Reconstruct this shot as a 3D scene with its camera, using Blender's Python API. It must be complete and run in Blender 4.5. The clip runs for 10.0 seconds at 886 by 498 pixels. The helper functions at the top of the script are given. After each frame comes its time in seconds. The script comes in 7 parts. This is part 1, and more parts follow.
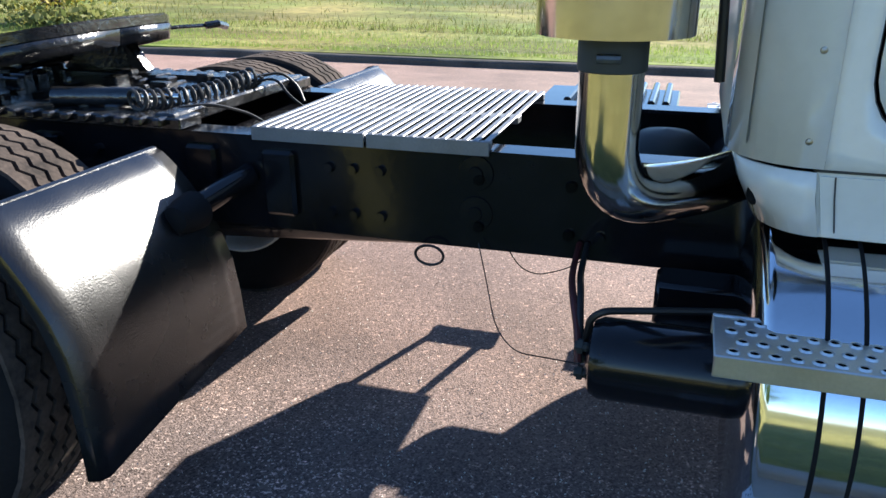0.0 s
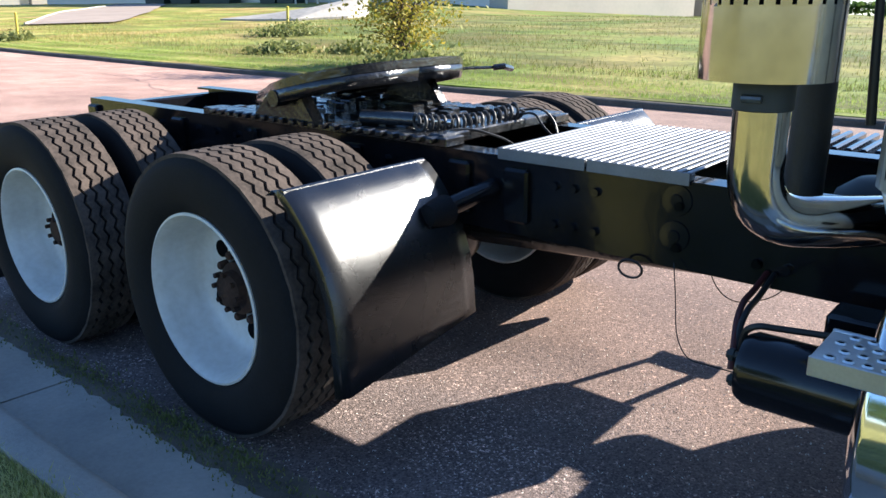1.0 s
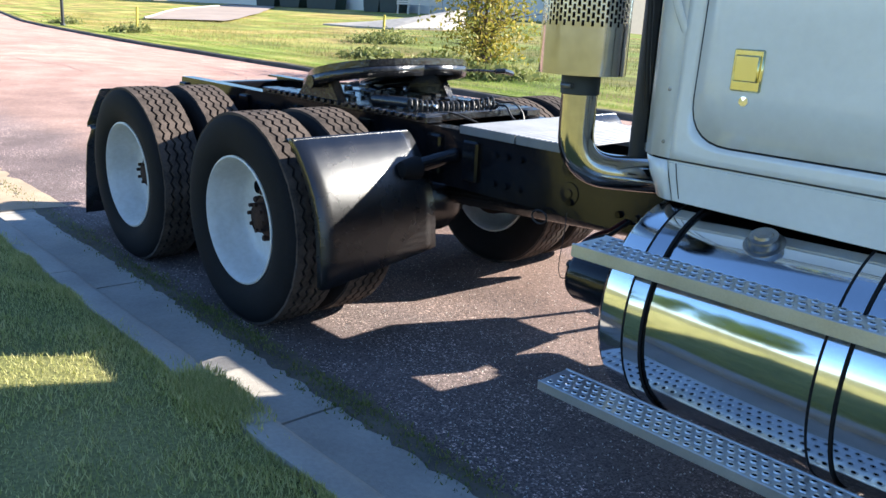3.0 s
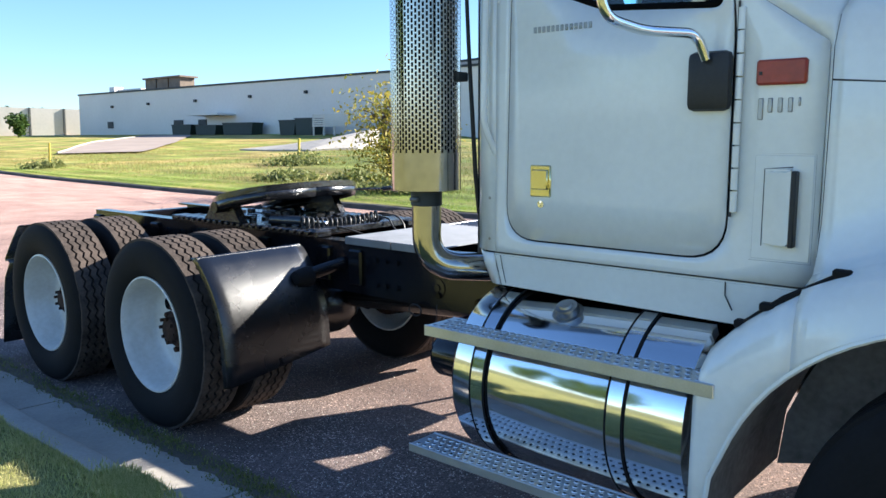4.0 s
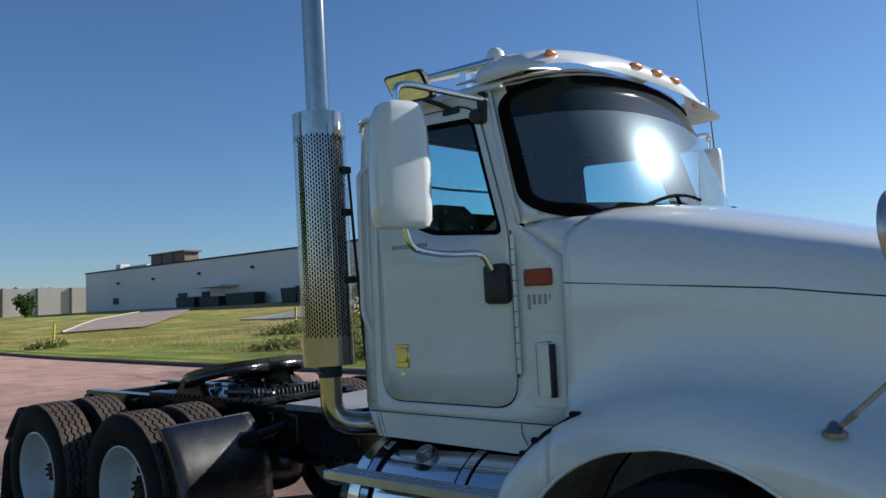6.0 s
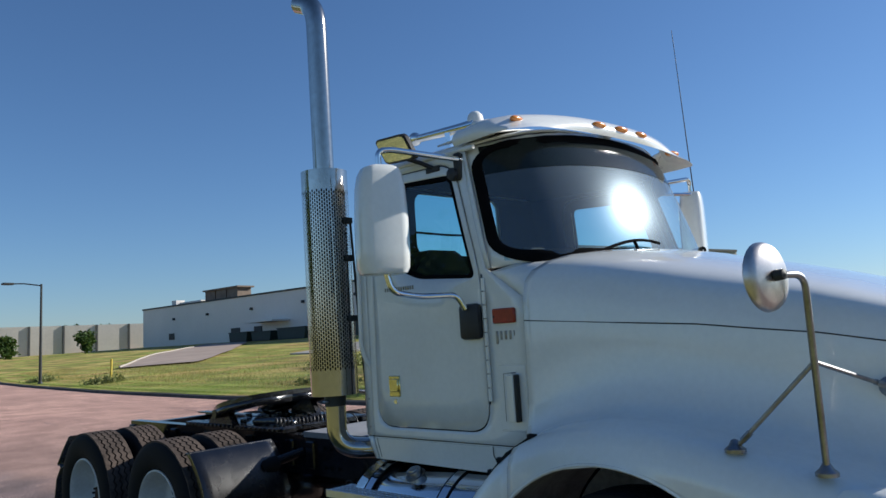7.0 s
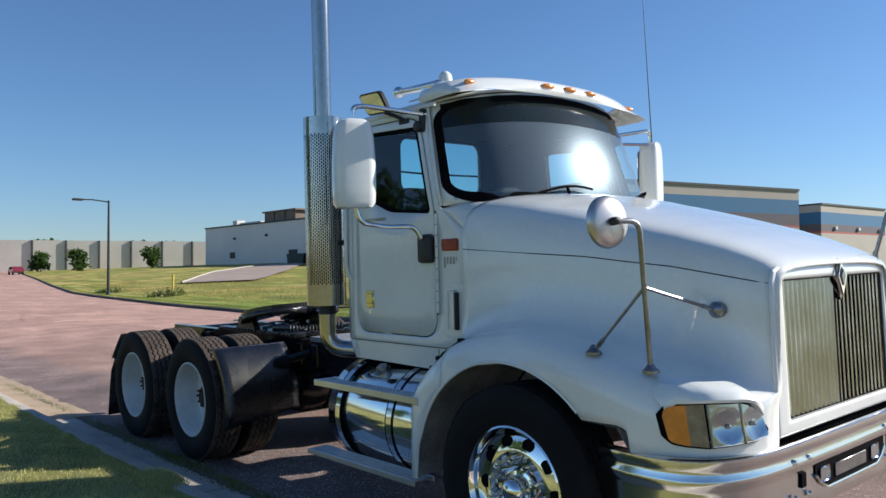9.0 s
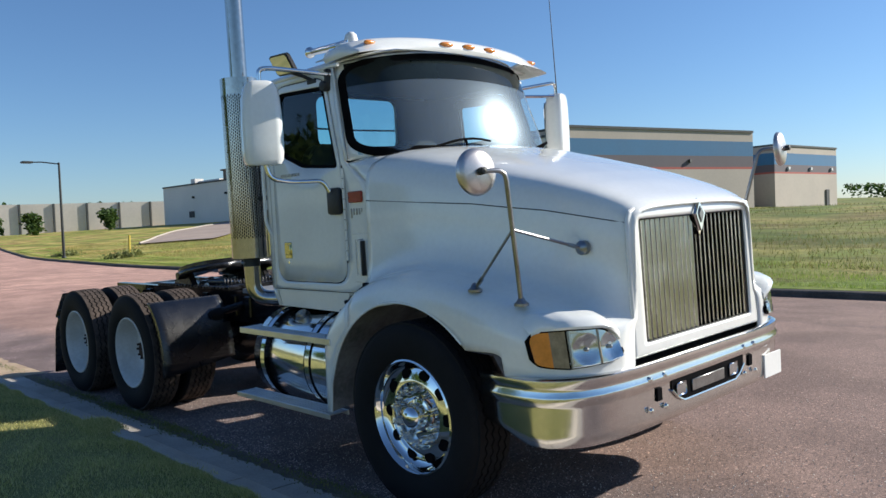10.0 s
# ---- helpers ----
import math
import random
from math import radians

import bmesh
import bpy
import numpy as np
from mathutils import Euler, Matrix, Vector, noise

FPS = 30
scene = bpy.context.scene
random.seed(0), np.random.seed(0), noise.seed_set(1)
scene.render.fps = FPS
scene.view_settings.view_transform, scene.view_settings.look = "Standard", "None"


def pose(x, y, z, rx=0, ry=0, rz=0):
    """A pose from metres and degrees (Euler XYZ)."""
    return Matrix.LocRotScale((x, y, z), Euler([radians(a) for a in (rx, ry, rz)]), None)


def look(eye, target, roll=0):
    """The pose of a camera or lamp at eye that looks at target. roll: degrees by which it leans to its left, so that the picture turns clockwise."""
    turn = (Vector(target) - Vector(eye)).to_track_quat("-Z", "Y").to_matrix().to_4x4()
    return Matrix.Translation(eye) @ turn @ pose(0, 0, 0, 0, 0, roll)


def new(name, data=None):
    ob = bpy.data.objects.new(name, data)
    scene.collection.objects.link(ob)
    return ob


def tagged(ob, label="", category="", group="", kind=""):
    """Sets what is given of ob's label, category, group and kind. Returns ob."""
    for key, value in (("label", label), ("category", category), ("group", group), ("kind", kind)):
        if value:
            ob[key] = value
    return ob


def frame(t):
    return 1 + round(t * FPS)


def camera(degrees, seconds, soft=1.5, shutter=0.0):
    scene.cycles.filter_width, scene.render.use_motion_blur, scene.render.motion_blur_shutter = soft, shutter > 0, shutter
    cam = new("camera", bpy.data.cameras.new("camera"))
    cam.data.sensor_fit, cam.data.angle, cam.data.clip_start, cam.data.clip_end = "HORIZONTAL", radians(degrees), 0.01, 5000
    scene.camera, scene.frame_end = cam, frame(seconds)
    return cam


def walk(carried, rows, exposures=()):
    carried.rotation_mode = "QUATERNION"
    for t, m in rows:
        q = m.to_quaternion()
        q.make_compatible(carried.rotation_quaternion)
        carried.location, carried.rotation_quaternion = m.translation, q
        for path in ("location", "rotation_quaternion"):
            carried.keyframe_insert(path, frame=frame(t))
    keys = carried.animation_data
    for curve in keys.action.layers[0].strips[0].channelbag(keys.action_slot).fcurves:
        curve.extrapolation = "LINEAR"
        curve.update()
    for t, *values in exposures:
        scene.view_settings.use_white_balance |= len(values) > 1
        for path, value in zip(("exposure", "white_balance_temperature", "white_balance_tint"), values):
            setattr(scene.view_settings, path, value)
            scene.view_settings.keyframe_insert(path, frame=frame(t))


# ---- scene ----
cam = camera(58.7, 10.0)
PATH = [
    (0, (1.877, -2.364, 1.45), (1.324, -0.562, 0.783), 0.3),
    (0.5, (2.051, -2.526, 1.455), (1.059, -0.898, 0.851), -0.3),
    (1, (2.297, -2.609, 1.462), (1.067, -1.135, 0.898), 0.5),
    (1.5, (2.508, -2.66, 1.447), (1.161, -1.302, 0.863), 2.6),
    (2, (2.745, -2.813, 1.428), (1.348, -1.515, 0.823), 4.2),
    (2.2, (2.863, -2.863, 1.439), (1.447, -1.59, 0.827), 4.9),
    (3.3, (3.473, -3.063, 1.463), (2.119, -1.668, 0.995), 3.0),
    (3.5, (3.58, -3.133, 1.474), (2.256, -1.691, 1.065), 2.5),
    (4, (3.848, -3.228, 1.51), (2.545, -1.732, 1.256), 0.7),
    (4.5, (4.133, -3.302, 1.555), (2.832, -1.787, 1.435), -0.7),
    (5, (4.387, -3.485, 1.578), (3.104, -1.95, 1.563), -1.4),
    (5.5, (4.632, -3.56, 1.611), (3.35, -2.026, 1.695), -1.7),
    (6, (4.915, -3.614, 1.624), (3.601, -2.113, 1.77), -2.2),
    (6.2, (5.003, -3.676, 1.628), (3.693, -2.173, 1.79), -2.3),
    (7.3, (5.636, -3.739, 1.621), (4.209, -2.358, 1.859), -2.3),
    (7.5, (5.728, -3.745, 1.618), (4.288, -2.374, 1.834), -1.9),
    (8, (5.986, -3.878, 1.603), (4.52, -2.526, 1.756), -1.3),
    (8.5, (6.211, -3.941, 1.606), (4.716, -2.618, 1.72), -1.1),
    (9, (6.453, -3.931, 1.579), (4.944, -2.619, 1.635), -0.4),
    (9.5, (6.703, -3.996, 1.559), (5.217, -2.658, 1.547), -0.8),
    (10, (6.958, -3.904, 1.555), (5.508, -2.528, 1.486), -2.3),
]
EXPOSURES = [(0, 1.7, 6050, 10), (1.0, 1.75, 6050, 10), (2.0, 1.8, 6050, 10), (3.5, 1.9, 6050, 10), (4.0, 1.75, 6050, 10), (4.5, 1.45, 6100, 10), (5.0, 1.1, 6050, 10), (5.5, 0.7, 5950, 10), (6.0, 0.35, 5900, 10), (7.5, 0.47, 5900, 10), (8.5, 0.65, 5950, 10), (9.5, 0.6, 6020, 10), (10, 0.68, 6080, 10)]
walk(cam, [(t, look(eye, target, roll)) for t, eye, target, roll in PATH], EXPOSURES)

# ---- world, sun ----
SUN_AZ, SUN_EL = 63.2, 27.8        # heading from +x towards +y, height over the horizon
world = bpy.data.worlds.new("sky")
scene.world = world
world.use_nodes = True
wn = world.node_tree
sky = wn.nodes.new("ShaderNodeTexSky")
sky.sky_type = "NISHITA"
sky.sun_disc = False
sky.sun_elevation = radians(SUN_EL)
sky.sun_rotation = radians(90 - SUN_AZ)
sky.air_density, sky.dust_density, sky.ozone_density = 1.0, 0.2, 6.0
wn.nodes["Background"].inputs[1].default_value = 0.075
wn.links.new(sky.outputs[0], wn.nodes["Background"].inputs[0])
sun_data = bpy.data.lights.new("sun", "SUN")
sun_data.energy, sun_data.angle, sun_data.color = 5.0, radians(0.53), (1.0, 0.91, 0.77)
sun = new("sun", sun_data)
_c = math.cos(radians(SUN_EL))
sun_way = Vector((_c * math.cos(radians(SUN_AZ)), _c * math.sin(radians(SUN_AZ)), math.sin(radians(SUN_EL))))
sun.matrix_world = look(sun_way * 60, (0, 0, 0))


# ---- materials ----
def material(name, colour, rough=0.5, metal=0.0, vary=0.15, scale=6.0, fine=60.0, bump=0.0, bump_scale=80.0, coat=0.0, spec=0.5,
             second=None, rough_vary=0.1, random=0.0):
    """A surface with two scales of variation: colour patches (scale), grain (fine), relief (bump)."""
    m = bpy.data.materials.new(name)
    m.use_nodes = True
    n, l = m.node_tree.nodes, m.node_tree.links
    b = n["Principled BSDF"]
    tc = n.new("ShaderNodeTexCoord")
    n1, n2 = n.new("ShaderNodeTexNoise"), n.new("ShaderNodeTexNoise")
    n1.inputs["Scale"].default_value, n1.inputs["Detail"].default_value = scale, 5
    n2.inputs["Scale"].default_value, n2.inputs["Detail"].default_value = fine, 3
    for q in (n1, n2):
        l.new(tc.outputs["Object"], q.inputs["Vector"])
    add = n.new("ShaderNodeMath")
    add.operation = "MULTIPLY_ADD"
    l.new(n2.outputs["Fac"], add.inputs[0])
    add.inputs[1].default_value = 0.45
    l.new(n1.outputs["Fac"], add.inputs[2])
    ramp = n.new("ShaderNodeValToRGB")
    c = Vector(colour)
    d = Vector(second) if second else c * (1 - vary)
    ramp.color_ramp.elements[0].position, ramp.color_ramp.elements[1].position = 0.5, 0.95
    ramp.color_ramp.elements[0].color = (*d, 1)
    ramp.color_ramp.elements[1].color = (*(c if second else c * (1 + vary * 0.6)), 1)
    l.new(add.outputs[0], ramp.inputs[0])
    out = ramp.outputs[0]
    if random:
        oi = n.new("ShaderNodeObjectInfo")
        hsv = n.new("ShaderNodeHueSaturation")
        mr = n.new("ShaderNodeMapRange")
        mr.inputs["To Min"].default_value, mr.inputs["To Max"].default_value = 1 - random, 1 + random
        l.new(oi.outputs["Random"], mr.inputs["Value"])
        l.new(mr.outputs[0], hsv.inputs["Value"])
        l.new(out, hsv.inputs["Color"])
        out = hsv.outputs[0]
    l.new(out, b.inputs["Base Color"])
    rr = n.new("ShaderNodeMapRange")
    rr.inputs["To Min"].default_value, rr.inputs["To Max"].default_value = max(0.0, rough - rough_vary * rough), min(1.0, rough + rough_vary * rough)
    l.new(n1.outputs["Fac"], rr.inputs["Value"])
    l.new(rr.outputs[0], b.inputs["Roughness"])
    b.inputs["Metallic"].default_value = metal
    b.inputs["Coat Weight"].default_value = coat
    b.inputs["Coat Roughness"].default_value = 0.08
    b.inputs["Specular IOR Level"].default_value = spec
    if bump:
        n3 = n.new("ShaderNodeTexNoise")
        n3.inputs["Scale"].default_value, n3.inputs["Detail"].default_value = bump_scale, 4
        l.new(tc.outputs["Object"], n3.inputs["Vector"])
        bp = n.new("ShaderNodeBump")
        bp.inputs["Strength"].default_value, bp.inputs["Distance"].default_value = bump, 0.01
        l.new(n3.outputs["Fac"], bp.inputs["Height"])
        l.new(bp.outputs[0], b.inputs["Normal"])
    return m


M_WHITE = material("white_paint", (0.78, 0.79, 0.76), 0.26, 0, 0.06, 2.5, 40, 0.02, 30, coat=0.9)
M_WHITE_DULL = material("white_plastic", (0.78, 0.78, 0.75), 0.4, 0, 0.06, 4, 60)
M_CHROME = material("chrome", (0.80, 0.80, 0.78), 0.06, 1.0, 0.05, 5, 90, 0.004, 10, rough_vary=0.5)
M_TANK = material("polished_aluminium", (0.78, 0.79, 0.80), 0.09, 1.0, 0.06, 4, 120, 0.02, 7, rough_vary=0.5)
M_ALU = material("aluminium", (0.72, 0.73, 0.74), 0.38, 1.0, 0.12, 8, 150, 0.05, 200)
M_BUMPER = material("worn_chrome", (0.72, 0.71, 0.69), 0.16, 1.0, 0.12, 3, 60, 0.03, 8, rough_vary=0.6)
M_BLACK = material("black_frame_paint", (0.008, 0.008, 0.010), 0.14, 0, 0.5, 5, 60, 0.04, 25, spec=0.4)
M_FLAP = material("black_fender_paint", (0.006, 0.006, 0.007), 0.27, 0, 0.4, 6, 120, 0.12, 240, rough_vary=0.4, spec=0.95)
M_GREASE = material("black_greasy_steel", (0.014, 0.014, 0.015), 0.2, 0.0, 0.6, 14, 90, 0.4, 34, spec=0.9, rough_vary=0.6)
M_RUBBER = material("black_rubber", (0.010, 0.010, 0.0115), 0.8, 0, 0.35, 7, 80, 0.1, 120, spec=0.2)
M_TREAD = material("dusty_tread", (0.115, 0.09, 0.076), 0.9, 0, 0.35, 9, 70, 0.2, 90, second=(0.035, 0.03, 0.027), spec=0.1)
M_RIM = material("white_rim_paint", (0.68, 0.69, 0.69), 0.35, 0, 0.12, 5, 40, 0.03, 40, second=(0.54, 0.54, 0.52))
M_RUST = material("rusty_hub", (0.07, 0.04, 0.03), 0.8, 0.1, 0.5, 12, 60, 0.4, 60, second=(0.018, 0.013, 0.012), spec=0.2)
M_PLASTIC = material("black_plastic", (0.02, 0.02, 0.021), 0.5, 0, 0.3, 10, 100, 0.15, 250)
M_LINER = material("dusty_grey_liner", (0.34, 0.33, 0.32), 0.85, 0, 0.3, 5, 40, second=(0.16, 0.155, 0.15))
M_STACK = material("heat_tinted_chrome", (0.58, 0.55, 0.50), 0.13, 1.0, 0.15, 1.6, 30, 0.006, 10, second=(0.40, 0.37, 0.33), rough_vary=0.4)
M_SATIN = material("satin_steel", (0.60, 0.56, 0.53), 0.33, 0.9, 0.15, 8, 90)
M_BAND = material("sun_tint_and_visor_shade", (0.012, 0.018, 0.018), 0.12, 0, 0.2, 5, 40, spec=0.35)
M_GASKET = material("window_gasket", (0.007, 0.007, 0.008), 0.9, 0, 0.3, 8, 80, spec=0.02)
M_INTERIOR = material("dark_cab_trim", (0.010, 0.010, 0.011), 0.85, 0, 0.3, 8, 80, spec=0.1)
M_SEAT = material("dark_seat_cloth", (0.012, 0.012, 0.012), 0.85, 0, 0.3, 12, 200, 0.2, 200)
M_AMBER = material("amber_lens", (0.72, 0.24, 0.025), 0.22, 0, 0.15, 20, 90, coat=0.6)
M_REDLENS = material("red_amber_lens", (0.36, 0.045, 0.02), 0.3, 0, 0.2, 20, 90, 0.1, 120)
M_YELLOW = material("brass_tinted_chrome", (0.82, 0.74, 0.38), 0.16, 1.0, 0.1, 10, 60)
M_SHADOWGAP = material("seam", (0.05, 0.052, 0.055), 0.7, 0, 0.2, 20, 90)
M_REFLECTOR = material("lamp_reflector", (0.52, 0.54, 0.56), 0.10, 1.0, 0.05, 4, 20, 0.25, 9)
M_STEEL = material("grey_steel", (0.33, 0.33, 0.33), 0.33, 1.0, 0.3, 8, 60, 0.03, 40, rough_vary=0.5)
M_DECK = material("dull_deck_aluminium", (0.21, 0.22, 0.24), 0.5, 0.5, 0.2, 8, 150, 0.05, 200)
M_HAZE = material("hazed_lens", (0.26, 0.20, 0.12), 0.25, 0, 0.3, 20, 90, coat=0.6)
M_GRILLE = material("grille_chrome", (0.74, 0.72, 0.68), 0.2, 1.0, 0.15, 6, 60, 0.02, 12, rough_vary=0.5)
M_MIRROR = material("mirror_glass", (0.9, 0.9, 0.9), 0.02, 1.0, 0.0, 4, 20)
M_CONCRETE = material("concrete", (0.46, 0.42, 0.365), 0.9, 0, 0.25, 3, 60, 0.25, 140, second=(0.33, 0.30, 0.26))
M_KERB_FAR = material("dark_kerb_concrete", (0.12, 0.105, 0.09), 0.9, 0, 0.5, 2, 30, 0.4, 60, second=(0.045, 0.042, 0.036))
M_SILT = material("brown_silt", (0.20, 0.168, 0.13), 0.95, 0, 0.4, 6, 90, 0.5, 120, second=(0.11, 0.098, 0.08), spec=0.1)
M_SAND = material("tan_sand", (0.50, 0.39, 0.27), 0.95, 0, 0.25, 3, 90, 0.5, 140, second=(0.36, 0.27, 0.19), spec=0.1)
M_CONC_FAR = material("old_concrete", (0.36, 0.28, 0.225), 0.9, 0, 0.2, 0.4, 6)
M_WALLW = material("pale_metal_cladding", (0.71, 0.675, 0.62), 0.6, 0, 0.08, 0.1, 2)
M_WALLP = material("pale_precast_panel", (0.66, 0.61, 0.54), 0.8, 0, 0.12, 0.15, 2)
M_BEIGE = material("beige_block", (0.46, 0.41, 0.35), 0.85, 0, 0.1, 0.2, 3)
M_BLUEB = material("blue_painted_block", (0.05, 0.17, 0.32), 0.8, 0, 0.1, 0.2, 3)
M_MAUVE = material("mauve_painted_block", (0.13, 0.115, 0.13), 0.8, 0, 0.1, 0.2, 3)
M_REDBAND = material("red_painted_band", (0.40, 0.10, 0.08), 0.8, 0, 0.1, 0.2, 3)
M_DARKMETAL = material("dark_metal", (0.04, 0.045, 0.045), 0.6, 0.3, 0.4, 1, 8)
M_BRONZE = material("roof_unit_metal", (0.20, 0.15, 0.11), 0.7, 0.2, 0.3, 0.8, 6)
M_GREENBOX = material("dark_green_skip", (0.02, 0.035, 0.03), 0.6, 0.1, 0.3, 1, 8)
M_CARRED = material("red_car_paint", (0.25, 0.015, 0.02), 0.3, 0, 0.1, 3, 30, coat=0.5)
M_BARK = material("bark", (0.10, 0.075, 0.05), 0.95, 0, 0.4, 10, 60, 0.5, 40)
M_POST = material("yellow_marker", (0.62, 0.47, 0.06), 0.6, 0, 0.2, 8, 60)
M_WIRE = material("black_cable", (0.012, 0.012, 0.012), 0.5, 0, 0.2, 20, 90)
M_RED_HOSE = material("dark_red_hose", (0.07, 0.012, 0.012), 0.5, 0, 0.2, 20, 90)


def leaf_material(name, a, b_, trans=0.35):
    m = bpy.data.materials.new(name)
    m.use_nodes = True
    n, l = m.node_tree.nodes, m.node_tree.links
    geo = n.new("ShaderNodeNewGeometry")
    ramp = n.new("ShaderNodeValToRGB")
    ramp.color_ramp.elements[0].color, ramp.color_ramp.elements[1].color = (*a, 1), (*b_, 1)
    l.new(geo.outputs["Random Per Island"], ramp.inputs[0])
    p = n["Principled BSDF"]
    p.inputs["Roughness"].default_value = 0.6
    p.inputs["Specular IOR Level"].default_value = 0.25
    l.new(ramp.outputs[0], p.inputs["Base Color"])
    tr = n.new("ShaderNodeBsdfTranslucent")
    l.new(ramp.outputs[0], tr.inputs[0])
    mix = n.new("ShaderNodeMixShader")
    mix.inputs[0].default_value = trans
    l.new(p.outputs[0], mix.inputs[1])
    l.new(tr.outputs[0], mix.inputs[2])
    l.new(mix.outputs[0], n["Material Output"].inputs[0])
    return m


M_LAWN = leaf_material("lawn_blades", (0.33, 0.35, 0.095), (0.70, 0.63, 0.30))
M_VERGE = leaf_material("verge_blades", (0.17, 0.27, 0.04), (0.38, 0.44, 0.12))
M_ROUGH = leaf_material("rough_grass_blades", (0.22, 0.27, 0.05), (0.52, 0.38, 0.16))
M_FIELD = leaf_material("field_grass_blades", (0.10, 0.15, 0.03), (0.26, 0.22, 0.085))
M_LEAF = leaf_material("tree_leaves", (0.03, 0.07, 0.015), (0.09, 0.14, 0.03))
M_SHRUB = leaf_material("yellow_green_leaves", (0.20, 0.22, 0.03), (0.45, 0.34, 0.06))
M_WEED = leaf_material("weed_leaves", (0.13, 0.165, 0.045), (0.30, 0.30, 0.11))


def glass_material(name, tint, rough=0.02, least=0.055, haze=0.0):
    """Thin pane: clear body with a tint, gloss by Fresnel, and, where haze is set, a film of road dust whose blue
    colour paints in the sky's sheen.
    """
    m = bpy.data.materials.new(name)
    m.use_nodes = True
    n, l = m.node_tree.nodes, m.node_tree.links
    n.remove(n["Principled BSDF"])
    t, g, mix, f, pw, sc = (n.new("ShaderNode" + k) for k in ("BsdfTransparent", "BsdfGlossy", "MixShader", "LayerWeight", "Math", "Math"))
    t.inputs[0].default_value = (*tint, 1)
    g.inputs["Roughness"].default_value = rough
    f.inputs["Blend"].default_value = 0.5
    pw.operation, sc.operation = "POWER", "MULTIPLY_ADD"
    pw.inputs[1].default_value = 4.5
    sc.inputs[1].default_value, sc.inputs[2].default_value = 0.98 - least, least
    l.new(f.outputs["Facing"], pw.inputs[0])
    l.new(pw.outputs[0], sc.inputs[0])
    l.new(sc.outputs[0], mix.inputs[0])
    l.new(t.outputs[0], mix.inputs[1])
    l.new(g.outputs[0], mix.inputs[2])
    last = mix
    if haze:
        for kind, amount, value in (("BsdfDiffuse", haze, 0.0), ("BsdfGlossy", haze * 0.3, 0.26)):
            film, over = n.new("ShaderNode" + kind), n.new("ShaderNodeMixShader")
            # the blue puts reflected sky into the dust film's colour
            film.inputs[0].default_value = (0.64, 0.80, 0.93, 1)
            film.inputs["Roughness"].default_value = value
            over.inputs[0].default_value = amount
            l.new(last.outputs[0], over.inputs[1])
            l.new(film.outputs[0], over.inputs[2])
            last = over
    l.new(last.outputs[0], n["Material Output"].inputs[0])
    return m


M_GLASS = glass_material("tinted_glass", (0.68, 0.92, 0.93))
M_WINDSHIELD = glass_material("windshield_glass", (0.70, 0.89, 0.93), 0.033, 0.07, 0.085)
M_LENS = glass_material("lamp_lens", (0.92, 0.94, 0.95))


